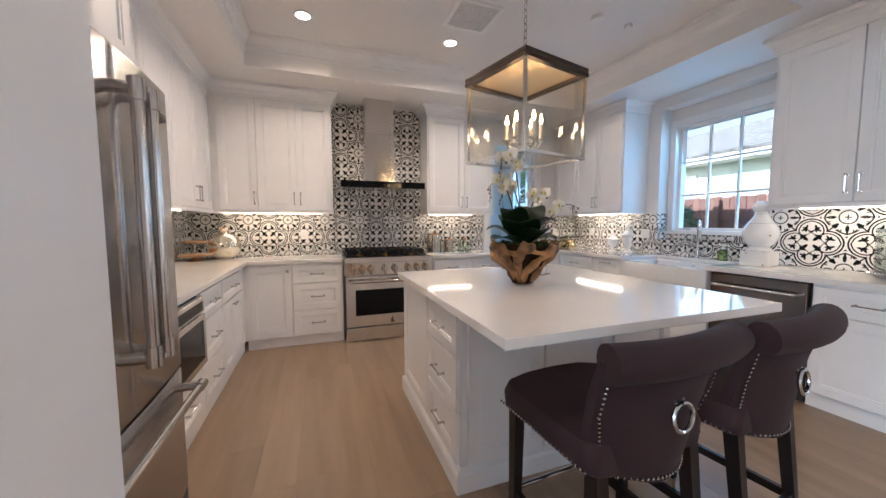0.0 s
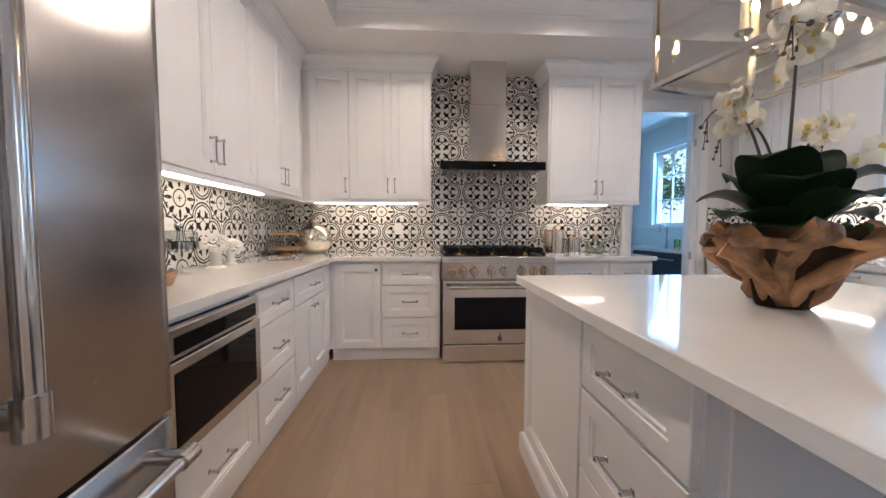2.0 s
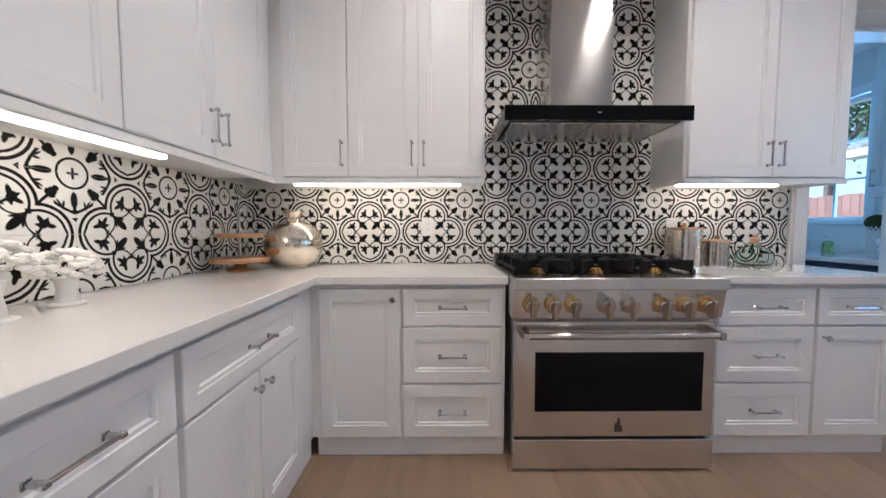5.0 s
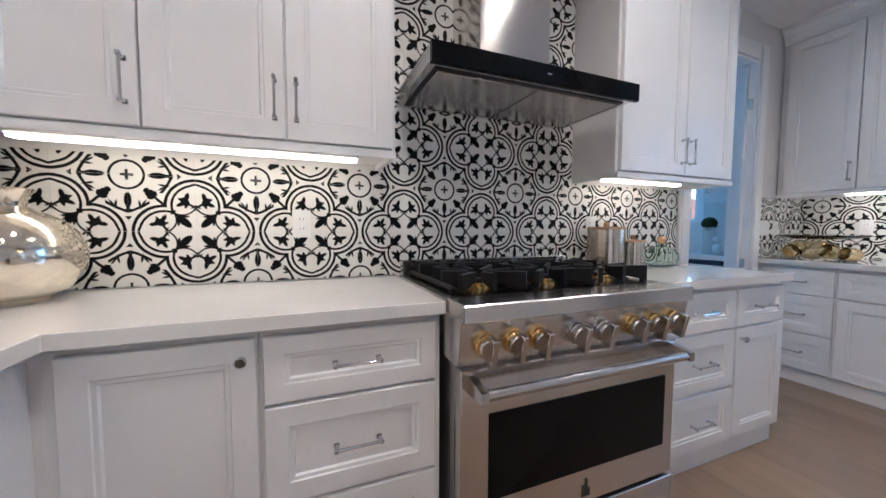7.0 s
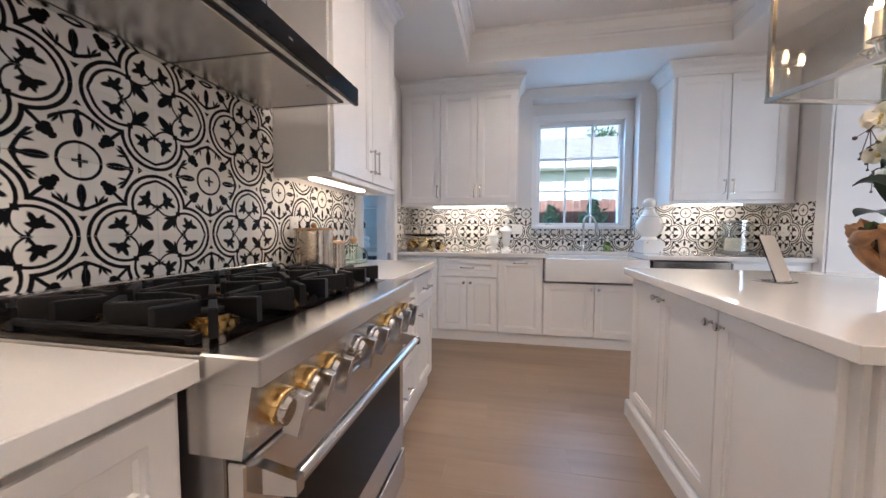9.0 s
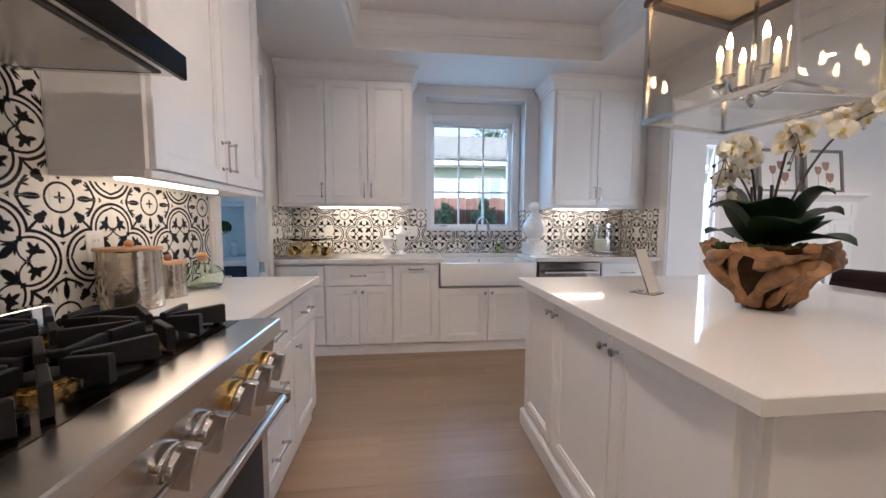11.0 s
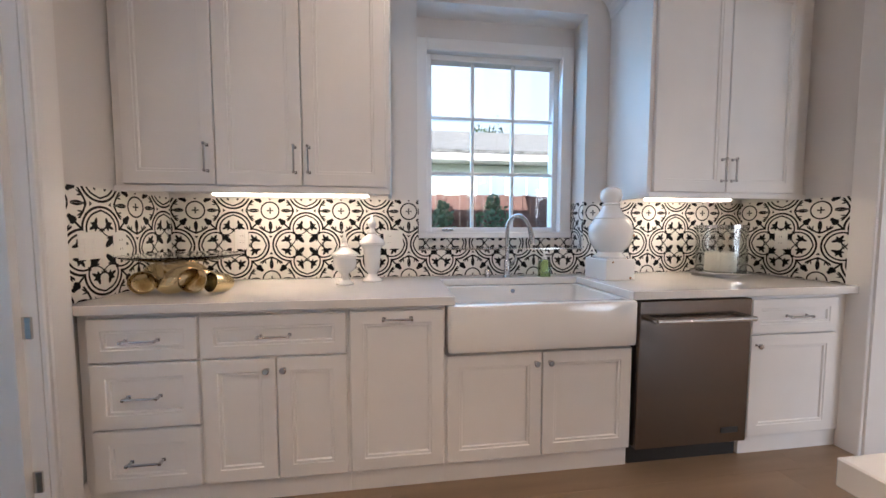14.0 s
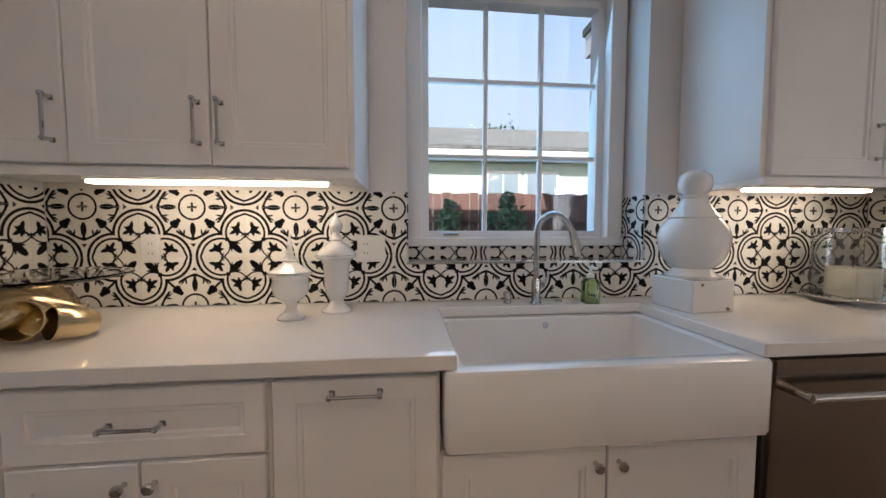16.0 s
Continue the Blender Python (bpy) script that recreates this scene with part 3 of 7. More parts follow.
win = window("window_1", "white wooden nine-pane window over the sink", 5.38, -2.43, -1.47, 1.19, 2.41, 3, 3, (EX + 0.17, 0.075))
part("window_latch", boxes("l", M_NICKEL, (5.325, 5.35, -1.66, -1.58, 1.205, 1.222), bev=0.004), M_NICKEL, win, "small grey sash latch")
window("window_2", "white wooden grid window in the pantry", 5.15, 0.86, 1.78, 1.22, 2.38, 3, 3, (5.08, 0.075))
# these two are out of view, added to let daylight into the room
window("window_4", "large white grid window assumed in an unseen living room wall", LW - 0.08, -7.0, -5.0, 0.3, 2.5, 4, 4, None)
window("window_5", "large white grid window assumed in an unseen living room wall", LW - 0.08, -9.4, -7.4, 0.3, 2.5, 4, 4, None)
window("window_3", "narrow white window beside the fireplace", 6.27, -5.95, -5.45, 0.9, 2.45, 2, 4, (LX, 0.08))


# ---- cabinets ----
front_cache, pull_cache = {}, {}


def front_mesh(w, h):
    key = (round(w, 3), round(h, 3))
    if key not in front_cache:
        bm = B()
        fr = min(0.058, h * 0.27)

        def lp(i, y):
            return [(i, y, i), (w - i, y, i), (w - i, y, h - i), (i, y, h - i)]
        rings(bm, [lp(0, 0), lp(0, -0.018), lp(0.003, -0.021), lp(fr, -0.021), lp(fr + 0.003, -0.017), lp(fr + 0.013, -0.017), lp(fr + 0.017, -0.010), lp(fr + 0.022, -0.010)])
        front_cache[key] = finish(bm, "front", M_CAB)
    return front_cache[key]


def pull_mesh(length):
    if length not in pull_cache:
        bm = B()
        h = length / 2
        tube(bm, [(-h, -0.030, 0), (h, -0.030, 0)], 0.0048, 8)
        for s in (-1, 1):
            box(bm, s * h - 0.007, s * h + 0.007, -0.038, -0.022, -0.0065, 0.0065, bev=0.003)
            box(bm, s * h * 0.97 - 0.005, s * h * 0.97 + 0.005, -0.026, 0, -0.005, 0.005, bev=0.0015)
            box(bm, s * h * 0.97 - 0.008, s * h * 0.97 + 0.008, -0.004, 0, -0.008, 0.008, bev=0.0015)
        pull_cache[length] = finish(bm, "pull", M_CHROME, True)
    return pull_cache[length]


def knob_mesh():
    if "k" not in pull_cache:
        bm = B()
        lathe(bm, [(0.008, 0), (0.006, 0.004), (0.005, 0.012), (0.012, 0.017), (0.015, 0.022), (0.0145, 0.027), (0.011, 0.030)], n=14)
        bmesh.ops.rotate(bm, verts=bm.verts, matrix=Matrix.Rotation(radians(90), 3, "X"))
        pull_cache["k"] = finish(bm, "knob", M_CHROME, True)
    return pull_cache["k"]


def hardware(door, w, h, hw):
    if not hw:
        return
    y = -0.021
    if hw == "pull":
        part("handle", pull_mesh(0.125), None, door, "chrome bar handle", at=pose(w / 2, y, h / 2 if h < 0.4 else h - 0.055))
    elif hw == "vl":
        part("handle", pull_mesh(0.125), None, door, "chrome bar handle", at=pose(0.03, y, 0.125, 0, 90, 0))
    elif hw == "vr":
        part("handle", pull_mesh(0.125), None, door, "chrome bar handle", at=pose(w - 0.03, y, 0.125, 0, 90, 0))
    else:
        part("knob", knob_mesh(), None, door, "faceted chrome knob", at=pose(0.032 if hw == "kl" else w - 0.032, y, h - 0.05))


def fronts_on(cab, fronts):
    for u0, u1, z0, z1, hw in fronts:
        nm = "drawer_front" if hw == "pull" else ("door" if hw else "panel")
        d = part(nm, front_mesh(u1 - u0, z1 - z0), None, cab, at=pose(u0, 0.021, z0))
        hardware(d, u1 - u0, z1 - z0, hw)


def base_cabinet(label, m, w, depth, fronts, top=0.873, group="base cabinets", body=None):
    cab = thing("base_cabinet", label, "cabinet", m, group)
    for i, q in enumerate(body or [(0, w, 0.0215, depth, 0.10, top)]):
        part("side_panel" if i else "body", boxes("b", M_CAB, q, bev=0.001), M_CAB, cab)
    part("plinth", boxes("p", M_CAB, (0.0, w, 0.034, depth, 0, 0.10)), M_CAB, cab)
    fronts_on(cab, fronts)
    return cab


CROWN = [(0.0, 2.60), (0.010, 2.605), (0.012, 2.63), (0.020, 2.64), (0.030, 2.67), (0.055, 2.70), (0.068, 2.708), (0.070, 2.738), (0.0, 2.738)]


def wall_cabinet(label, m, w, depth, fronts, path, z0=1.40, rail=True, corner=False):
    cab = thing("wall_cabinet", label, "cabinet", m, "wall cabinets")
    part("body", boxes("b", M_CAB, (0, w, 0.0215, depth, z0 + 0.025, 2.735), bev=0.001), M_CAB, cab)
    if corner:
        part("filler_strip", boxes("b", M_CAB, (-0.0225, -0.0005, 0.022, 0.06, z0, 2.7345)), M_CAB, cab)
    if rail:
        rails = [(0, w, 0.004, 0.024, z0 - 0.003, z0 + 0.0245)]
        if path[0][1] > 0.1:
            rails.append((0.0, 0.018, 0.0245, depth, z0, z0 + 0.0245))
        if path[-1][1] > 0.1:
            rails.append((w - 0.018, w, 0.0245, depth, z0, z0 + 0.0245))
        for q in rails:
            part("light_rail", boxes("r", M_CAB, q, bev=0.002), M_CAB, cab)
    bm = B()
    sweep(bm, path, CROWN)
    part("crown", bm, M_TRIM, cab)
    fronts_on(cab, fronts)
    return cab


def led(label, m, length, glowing=M_LED):
    s = thing("under_cabinet_light", label, "light strip", m, "under-cabinet lights")
    part("housing", boxes("h", M_PLASTIC, (0, length, 0, 0.045, 0.012, 0.024), bev=0.002), M_PLASTIC, s)
    part("diffuser", boxes("d", glowing, (0.01, length - 0.01, 0.003, 0.042, 0.0, 0.012), bev=0.002), glowing, s, "glowing white diffuser")
    return s


def col(u0, u1, zs, hw):
    return [(u0, u1, a, b, hw) for a, b in zs]


Z3 = ((0.112, 0.375), (0.385, 0.660), (0.670, 0.852))

# range wall, base: origin at the left end of each unit, front towards -y
base_cabinet("white corner cabinet with one door beside the drawers", pose(0.585, -0.615, 0), 0.422, 0.61, [(0.028, 0.418, 0.112, 0.852, "kr")], body=[(0, 0.422, 0.0215, 0.61, 0.10, 0.873), (-0.0225, 0.001, 0.022, 0.06, 0.10, 0.8725)])
base_cabinet("white cabinet with three drawers beside the range", pose(1.008, -0.615, 0), 0.512, 0.61, col(0.01, 0.492, Z3, "pull"))
base_cabinet("white cabinet with three drawers beside the gas range", pose(2.502, -0.615, 0), 0.541, 0.61, col(0.055, 0.534, Z3, "pull"))
base_cabinet("white end cabinet with a drawer over a door", pose(3.044, -0.615, 0), 0.411, 0.61, [(0.008, 0.403, 0.670, 0.852, "pull"), (0.008, 0.403, 0.112, 0.660, "kl")])
# left wall, front towards +x
LF = 0.585
base_cabinet("white cabinet with a drawer over two doors in the corner", pose(LF, -1.466, 0, 0, 0, 90), 0.877, 0.64, [(0.01, 0.700, 0.670, 0.852, "pull"), (0.01, 0.352, 0.112, 0.660, "kr"), (0.358, 0.700, 0.112, 0.660, "kl")])
base_cabinet("white cabinet with three drawers beside the microwave", pose(LF, -1.952, 0, 0, 0, 90), 0.485, 0.64, col(0.01, 0.475, Z3, "pull"))
base_cabinet("white cabinet housing a microwave drawer", pose(LF, -2.698, 0, 0, 0, 90), 0.745, 0.64, [(0.11, 0.735, 0.112, 0.405, "pull")],
             body=[(0, 0.112, 0.0215, 0.64, 0.10, 0.873), (0.733, 0.744, 0.0215, 0.64, 0.10, 0.873), (0.112, 0.733, 0.0215, 0.64, 0.10, 0.415), (0.112, 0.733, 0.0215, 0.64, 0.845, 0.873)])
# window wall, front towards -x
EF = 4.49
base_cabinet("white cabinet with three drawers at the wall", pose(EF, 0.03, 0, 0, 0, -90), 0.466, 0.645, col(0.045, 0.459, Z3, "pull"))
base_cabinet("white cabinet with a wide drawer over two doors", pose(EF, -0.437, 0, 0, 0, -90), 0.614, 0.645, [(0.008, 0.606, 0.670, 0.852, "pull"), (0.008, 0.304, 0.112, 0.660, "kr"), (0.310, 0.606, 0.112, 0.660, "kl")])
tall = base_cabinet("white pull-out bin cabinet with one tall front", pose(EF, -1.052, 0, 0, 0, -90), 0.438, 0.645, [(0.008, 0.430, 0.112, 0.852, None)])
bin_front = [k for k in tall.children if k.name.startswith("panel")][0]
part("handle", pull_mesh(0.125), None, bin_front, "chrome bar handle", at=pose(0.211, -0.021, 0.705))
base_cabinet("white sink cabinet with two doors under the apron", pose(EF, -1.491, 0, 0, 0, -90), 0.945, 0.645, [(0.006, 0.468, 0.112, 0.630, "kr"), (0.474, 0.938, 0.112, 0.630, "kl")], top=0.63)
base_cabinet("white end cabinet with a drawer over a door", pose(EF, -3.095, 0, 0, 0, -90), 0.62, 0.645, [(0.012, 0.54, 0.670, 0.852, "pull"), (0.012, 0.54, 0.112, 0.660, "kl")])

# upper cabinets
UZ0, UZ1 = 1.432, 2.595
wall_cabinet("white three-door upper cabinet between the corner and the hood", pose(0.28, -0.325, 0), 1.17, 0.32, [(0.05, 0.405, UZ0, UZ1, "vr"), (0.411, 0.792, UZ0, UZ1, "vr"), (0.798, 1.155, UZ0, UZ1, "vl")], [(0.0, 0.0215), (1.17, 0.0215), (1.17, 0.32)], corner=True)
wall_cabinet("white two-door upper cabinet between the hood and the pantry door", pose(2.572, -0.325, 0), 0.926, 0.32, [(0.018, 0.490, UZ0, UZ1, "vr"), (0.496, 0.908, UZ0, UZ1, "vl")], [(0, 0.32), (0, 0.0215), (0.926, 0.0215), (0.926, 0.32)])
wall_cabinet("white upper cabinets over the side counter", pose(0.28, -2.70, 0, 0, 0, 90), 2.395, 0.335, [(0.14, 0.582, UZ0, UZ1, "vr"), (0.588, 0.992, UZ0, UZ1, "vr"), (0.998, 1.464, UZ0, UZ1, "vl"), (1.470, 1.882, UZ0, UZ1, "vr"), (1.888, 2.327, UZ0, UZ1, "vl")], [(0.0, 0.0215), (2.395, 0.0215)])
UF = 4.73
wall_cabinet("white three-door upper cabinet between the pantry door and the window", pose(UF, 0.03, 0, 0, 0, -90), 1.268, 0.405, [(0.042, 0.440, UZ0, UZ1, "vr"), (0.446, 0.839, UZ0, UZ1, "vr"), (0.845, 1.248, UZ0, UZ1, "vl")], [(0.0, 0.0215), (1.268, 0.0215), (1.268, 0.405)])
wall_cabinet("white two-door upper cabinet between the window and the end wall", pose(UF, -2.68, 0, 0, 0, -90), 1.035, 0.405, [(0.026, 0.482, UZ0, UZ1, "vr"), (0.488, 0.945, UZ0, UZ1, "vl")], [(0.0, 0.405), (0.0, 0.0215), (1.035, 0.0215)])
fcab = thing("wall_cabinet", "white deep cabinet over the refrigerator", "cabinet", pose(0.62, -3.727, 0, 0, 0, 90), "wall cabinets")
part("body", boxes("b", M_CAB, (0, 1.02, 0.0215, 0.675, 1.87, 2.735), bev=0.001), M_CAB, fcab)
fronts_on(fcab, [(0.03, 0.517, 1.90, UZ1, "vr"), (0.523, 1.01, 1.90, UZ1, "vl")])
bm = B()
sweep(bm, [(0, 0.0215), (1.02, 0.0215), (1.02, 0.35)], CROWN)
part("crown", bm, M_TRIM, fcab)
solid("fridge_end_panel", "white full-height panel beside the refrigerator", "panel", boxes("p", M_CAB, (WX + 0.002, 0.60, -2.724, -2.703, 0, 1.868), bev=0.002), M_CAB)

# under-cabinet lights
led("glowing strip under the side wall cabinets", pose(0.21, -1.965, 1.396, 0, 0, 90), 0.99)
led("glowing strip under the cabinet between the corner and the hood", pose(0.33, -0.22, 1.396), 1.0)
led("glowing strip under the cabinet between the hood and the pantry door", pose(2.62, -0.20, 1.396), 0.62)
led("glowing strip under the cabinet between the pantry door and the window", pose(4.90, -0.30, 1.396, 0, 0, -90), 0.82, M_LED_WINDOW)
led("glowing strip under the cabinet between the window and the end wall", pose(4.90, -2.80, 1.396, 0, 0, -90), 0.60, M_LED_WINDOW)


# countertops
def slab(name, label, outline, z0=0.875, z1=0.915):
    bm = B()
    f = bm.faces.new([bm.verts.new((x, y, z0)) for x, y in outline])
    g = bmesh.ops.extrude_face_region(bm, geom=[f])
    bmesh.ops.translate(bm, vec=(0, 0, z1 - z0), verts=[v for v in g["geom"] if isinstance(v, bmesh.types.BMVert)])
    bmesh.ops.bevel(bm, geom=bm.edges[:], offset=0.0025, segments=1, profile=0.5, affect="EDGES")
    return solid(name, label, "countertop", bm, M_QUARTZ)


slab("countertop", "polished white quartz counter in an L round the corner", [(WX, -2.70), (0.612, -2.70), (0.612, -0.64), (1.524, -0.64), (1.524, NY - 0.002), (WX, NY - 0.002)])
slab("countertop", "polished white quartz counter beside the range and canisters", [(2.498, -0.64), (3.472, -0.64), (3.472, NY - 0.002), (2.498, NY - 0.002)])
slab("countertop", "polished white quartz counter round the farmhouse sink", [(EF - 0.03, NS - 0.002), (EF - 0.03, -1.53), (5.0, -1.53), (5.0, -2.405), (EF - 0.03, -2.405), (EF - 0.03, SY + 0.002), (EX - 0.002, SY + 0.002), (EX - 0.002, NS - 0.002)])


# ---- island ----
IX0, IX1, IY0, IY1 = 1.852, 3.318, -3.50, -1.862
isl = thing("kitchen_island", "white panelled island cabinet with drawers and doors", "kitchen island")
part("body", boxes("b", M_GREYCAB, (IX0 + 0.052, IX1 - 0.052, -3.00, IY1 - 0.052, 0.0, 0.873), bev=0.001), M_GREYCAB, isl)
bm = B()
sweep(bm, [(IX0 + 0.052, -3.00), (IX0 + 0.052, IY1 - 0.052), (IX1 - 0.052, IY1 - 0.052), (IX1 - 0.052, -3.00)], [(-0.03, 0), (-0.03, 0.085), (-0.024, 0.10), (-0.003, 0.112), (0, 0.112), (0, 0)], closed=True)
part("base_moulding", bm, M_GREYCAB, isl)


def island_fronts(m, fronts):
    for u0, u1, z0, z1, hw in fronts:
        nm = "drawer_front" if hw == "pull" else ("door" if hw else "panel")
        d = part(nm, front_mesh(u1 - u0, z1 - z0), None, isl, at=m @ pose(u0, 0, z0))
        hardware(d, u1 - u0, z1 - z0, hw)


island_fronts(pose(IX0 + 0.052, -1.91, 0, 0, 0, -90), [(0.02, 0.615, 0.125, 0.862, None)] + col(0.630, 1.080, ((0.125, 0.375), (0.385, 0.640), (0.650, 0.862)), "pull"))
island_fronts(pose(IX1 - 0.055, IY1 - 0.052, 0, 0, 0, 180), [(0.015, 0.402, 0.125, 0.862, "kr"), (0.408, 0.872, 0.125, 0.862, "kl"), (0.878, 1.33, 0.125, 0.862, "kl")])
mid = [k for k in isl.children if k.name.startswith("door")][1]
part("knob", knob_mesh(), None, mid, "faceted chrome knob", at=pose(0.464 - 0.032, -0.021, 0.687))
island_fronts(pose(IX0 + 0.055, -3.00, 0), [(0.03, 0.45, 0.125, 0.862, None), (0.46, 0.90, 0.125, 0.862, None), (0.91, 1.34, 0.125, 0.862, None)])
island_fronts(pose(IX1 - 0.052, -2.995, 0, 0, 0, 90), [(0.02, 0.53, 0.125, 0.862, None), (0.54, 1.065, 0.125, 0.862, None)])
slab("island_top", "thick polished white quartz island top", [(IX0, IY0), (IX1, IY0), (IX1, IY1), (IX0, IY1)], 0.874, 0.915)


# downlights in the ceiling
def downlight(x, y, z, watts):
    d = thing("recessed_light", "round white recessed ceiling light, switched on", "ceiling light", pose(x, y, z), "recessed lights")
    bm = B()
    lathe(bm, [(0.055, -0.002), (0.058, -0.006), (0.078, -0.005), (0.082, 0.0), (0.055, 0.0)], n=24, cap0=False, cap1=False)
    part("trim_ring", bm, M_TRIM, d, smooth=True)
    bm = B()
    lathe(bm, [(0.054, -0.0015), (0.054, 0.0)], n=24)
    part("lens", bm, M_DOWN, d, "glowing lens")
    spot("downlight", x, y, z - 0.02, watts)


# the fourth, at y -2.5, is unseen and added to brighten this side
for x, y in ((1.211, -1.226), (2.531, -1.225), (3.885, -1.195), (1.211, -2.5)):
    downlight(x, y, TZ, 13 if x > 3 else 27)
for x, y in ((2.2, -5.6), (4.6, -5.6), (2.2, -8.0), (4.6, -8.0)):
    downlight(x, y, TZ, 32)


# ---- refrigerator ----
def bowed(y0, y1, yc, half, z0, z1):
    """A door slab whose front bows gently about yc."""
    bm = B()
    k = 20
    ys = [y0 + 0.004 + (y1 - y0 - 0.008) * i / k for i in range(k + 1)]

    def loop(z, inset):
        f = [(0.722 - inset - 0.022 * ((y - yc) / half) ** 2, y) for y in ys]
        f = [(f[0][0] - 0.004, y0)] + f + [(f[-1][0] - 0.004, y1)]
        return [(0.66, y0, z)] + [(x, y, z) for x, y in f] + [(0.66, y1, z)]
    rings(bm, [loop(z0, 0.004), loop(z0 + 0.004, 0), loop(z1 - 0.004, 0), loop(z1, 0.004)])
    return bm


def soften(ob):
    for p in ob.data.polygons:
        p.use_smooth = abs(p.normal.x) > 0.95
    return ob


fr = thing("refrigerator", "stainless steel french-door refrigerator with bar handles", "refrigerator")
part("body", boxes("b", M_BLACK, (0.0, 0.655, -3.578, -2.663, 0.02, 1.83), bev=0.004), M_STEEL, fr)
for y0, y1 in ((-3.120, -2.661), (-3.580, -3.126)):
    d = soften(part("door", bowed(y0, y1, -3.123, 0.458, 0.668, 1.832), M_STEEL, fr, "brushed steel door"))
    yh = -3.078 if y1 > -3 else -3.173
    bm = B()
    tube(bm, [(0.80, yh, 0.86), (0.80, yh, 1.70)], 0.017, 14)
    for za, zb in ((0.845, 0.91), (1.65, 1.715)):
        tube(bm, [(0.80, yh, za), (0.80, yh, zb)], 0.022, 14)
    for z in (0.875, 1.685):
        tube(bm, [(0.70, yh, z), (0.80, yh, z)], 0.019, 12)
    part("handle", bm, M_POLISH, d, "polished steel bar handle", smooth=True)
dr = soften(part("freezer_drawer", bowed(-3.580, -2.661, -3.123, 0.458, 0.10, 0.655), M_STEEL, fr, "brushed steel drawer front"))
bm = B()
tube(bm, [(0.80, -3.473, 0.600), (0.80, -2.763, 0.600)], 0.016, 14)
for y in (-3.473, -2.763):
    tube(bm, [(0.80, y - 0.025, 0.600), (0.80, y + 0.025, 0.600)], 0.021, 14)
    tube(bm, [(0.70, y, 0.600), (0.80, y, 0.600)], 0.018, 12)
part("handle", bm, M_POLISH, dr, "polished steel bar handle", smooth=True)
part("grille", boxes("g", M_BLACK, (0.60, 0.70, -3.573, -2.668, 0.0, 0.095), bev=0.003), M_BLACK, fr)
part("badge", boxes("g", M_BLACK, (0.70, 0.7145, -2.783, -2.708, 1.70, 1.725), bev=0.001), M_BLACK, fr, "small dark maker's badge")
bm = B()
for i in range(6):
    box(bm, 0.7144, 0.7152, -2.776 + i * 0.011, -2.771 + i * 0.011, 1.707, 1.718)
part("badge_mark", bm, M_NICKEL, fr)

# ---- microwave drawer ----
mw = thing("microwave_drawer", "stainless microwave drawer with a black glass front", "microwave")
part("case", boxes("c", M_STEELH, (0.02, 0.568, -2.582, -1.967, 0.418, 0.842)), M_BLACK, mw)
part("control_panel", boxes("c", M_STEELH, (0.57, 0.602, -2.582, -1.955, 0.742, 0.84), bev=0.003), M_STEELH, mw)
part("display", boxes("c", M_BLACKGL, (0.602, 0.605, -2.507, -1.992, 0.757, 0.812), bev=0.001), M_BLACKGL, mw, "black glass display")
d = part("drawer_front", boxes("c", M_STEELH, (0.57, 0.606, -2.582, -1.955, 0.418, 0.735), bev=0.004), M_STEELH, mw)
part("glass", boxes("c", M_BLACKGL, (0.606, 0.609, -2.517, -2.007, 0.462, 0.70), bev=0.001), M_BLACKGL, d, "black glass")

# ---- range ----
RX0, RX1 = 1.530, 2.493
rg = thing("range", "stainless gas range with brass-ringed knobs and black oven window", "range")
part("body", boxes("b", M_STEEL, (RX0 + 0.012, RX1 - 0.012, -0.665, -0.03, 0.03, 0.885), bev=0.003), M_STEEL, rg)
bm = B()
prof = [(-0.60, 0.735), (-0.712, 0.735), (-0.738, 0.885), (-0.735, 0.912), (-0.725, 0.919), (-0.05, 0.919), (-0.05, 0.89), (-0.60, 0.885)]
rings(bm, [[(x, y, z) for y, z in prof] for x in (RX0, RX1)])
part("control_panel", bm, M_STEELH, rg)
part("front_lip", boxes("l", M_STEELH, (RX0 - 0.001, RX1 + 0.001, -0.754, -0.630, 0.868, 0.9225), bev=0.004), M_STEELH, rg)
part("cooktop", boxes("c", M_STEELH, (RX0 + 0.022, RX1 - 0.022, -0.629, -0.085, 0.9195, 0.923)), M_STEEL_TONED, rg)
bm = B()
box(bm, RX0 + 0.01, RX1 - 0.01, -0.075, -0.03, 0.915, 0.990, bev=0.003)
part("back_guard", bm, M_STEELH, rg)
for i in range(7):
    x = RX0 + 0.05 + i * 0.123
    part("vent_slot", boxes("v", M_BLACK, (x, x + 0.095, -0.0765, -0.074, 0.966, 0.977)), M_BLACK, rg)
dv = part("oven_door", boxes("d", M_STEELH, (RX0 + 0.014, RX1 - 0.014, -0.705, -0.666, 0.165, 0.715), bev=0.004), M_STEELH, rg)
part("oven_window", boxes("w", M_BLACKGL, (1.640, 2.423, -0.7085, -0.704, 0.290, 0.570), bev=0.001), M_BLACKGL, dv, "black oven glass")
bm = B()
tube(bm, [(RX0 + 0.045, -0.775, 0.668), (RX1 - 0.045, -0.775, 0.668)], 0.0165, 14)
part("handle", bm, M_POLISH, dv, "polished tubular handle", smooth=True)
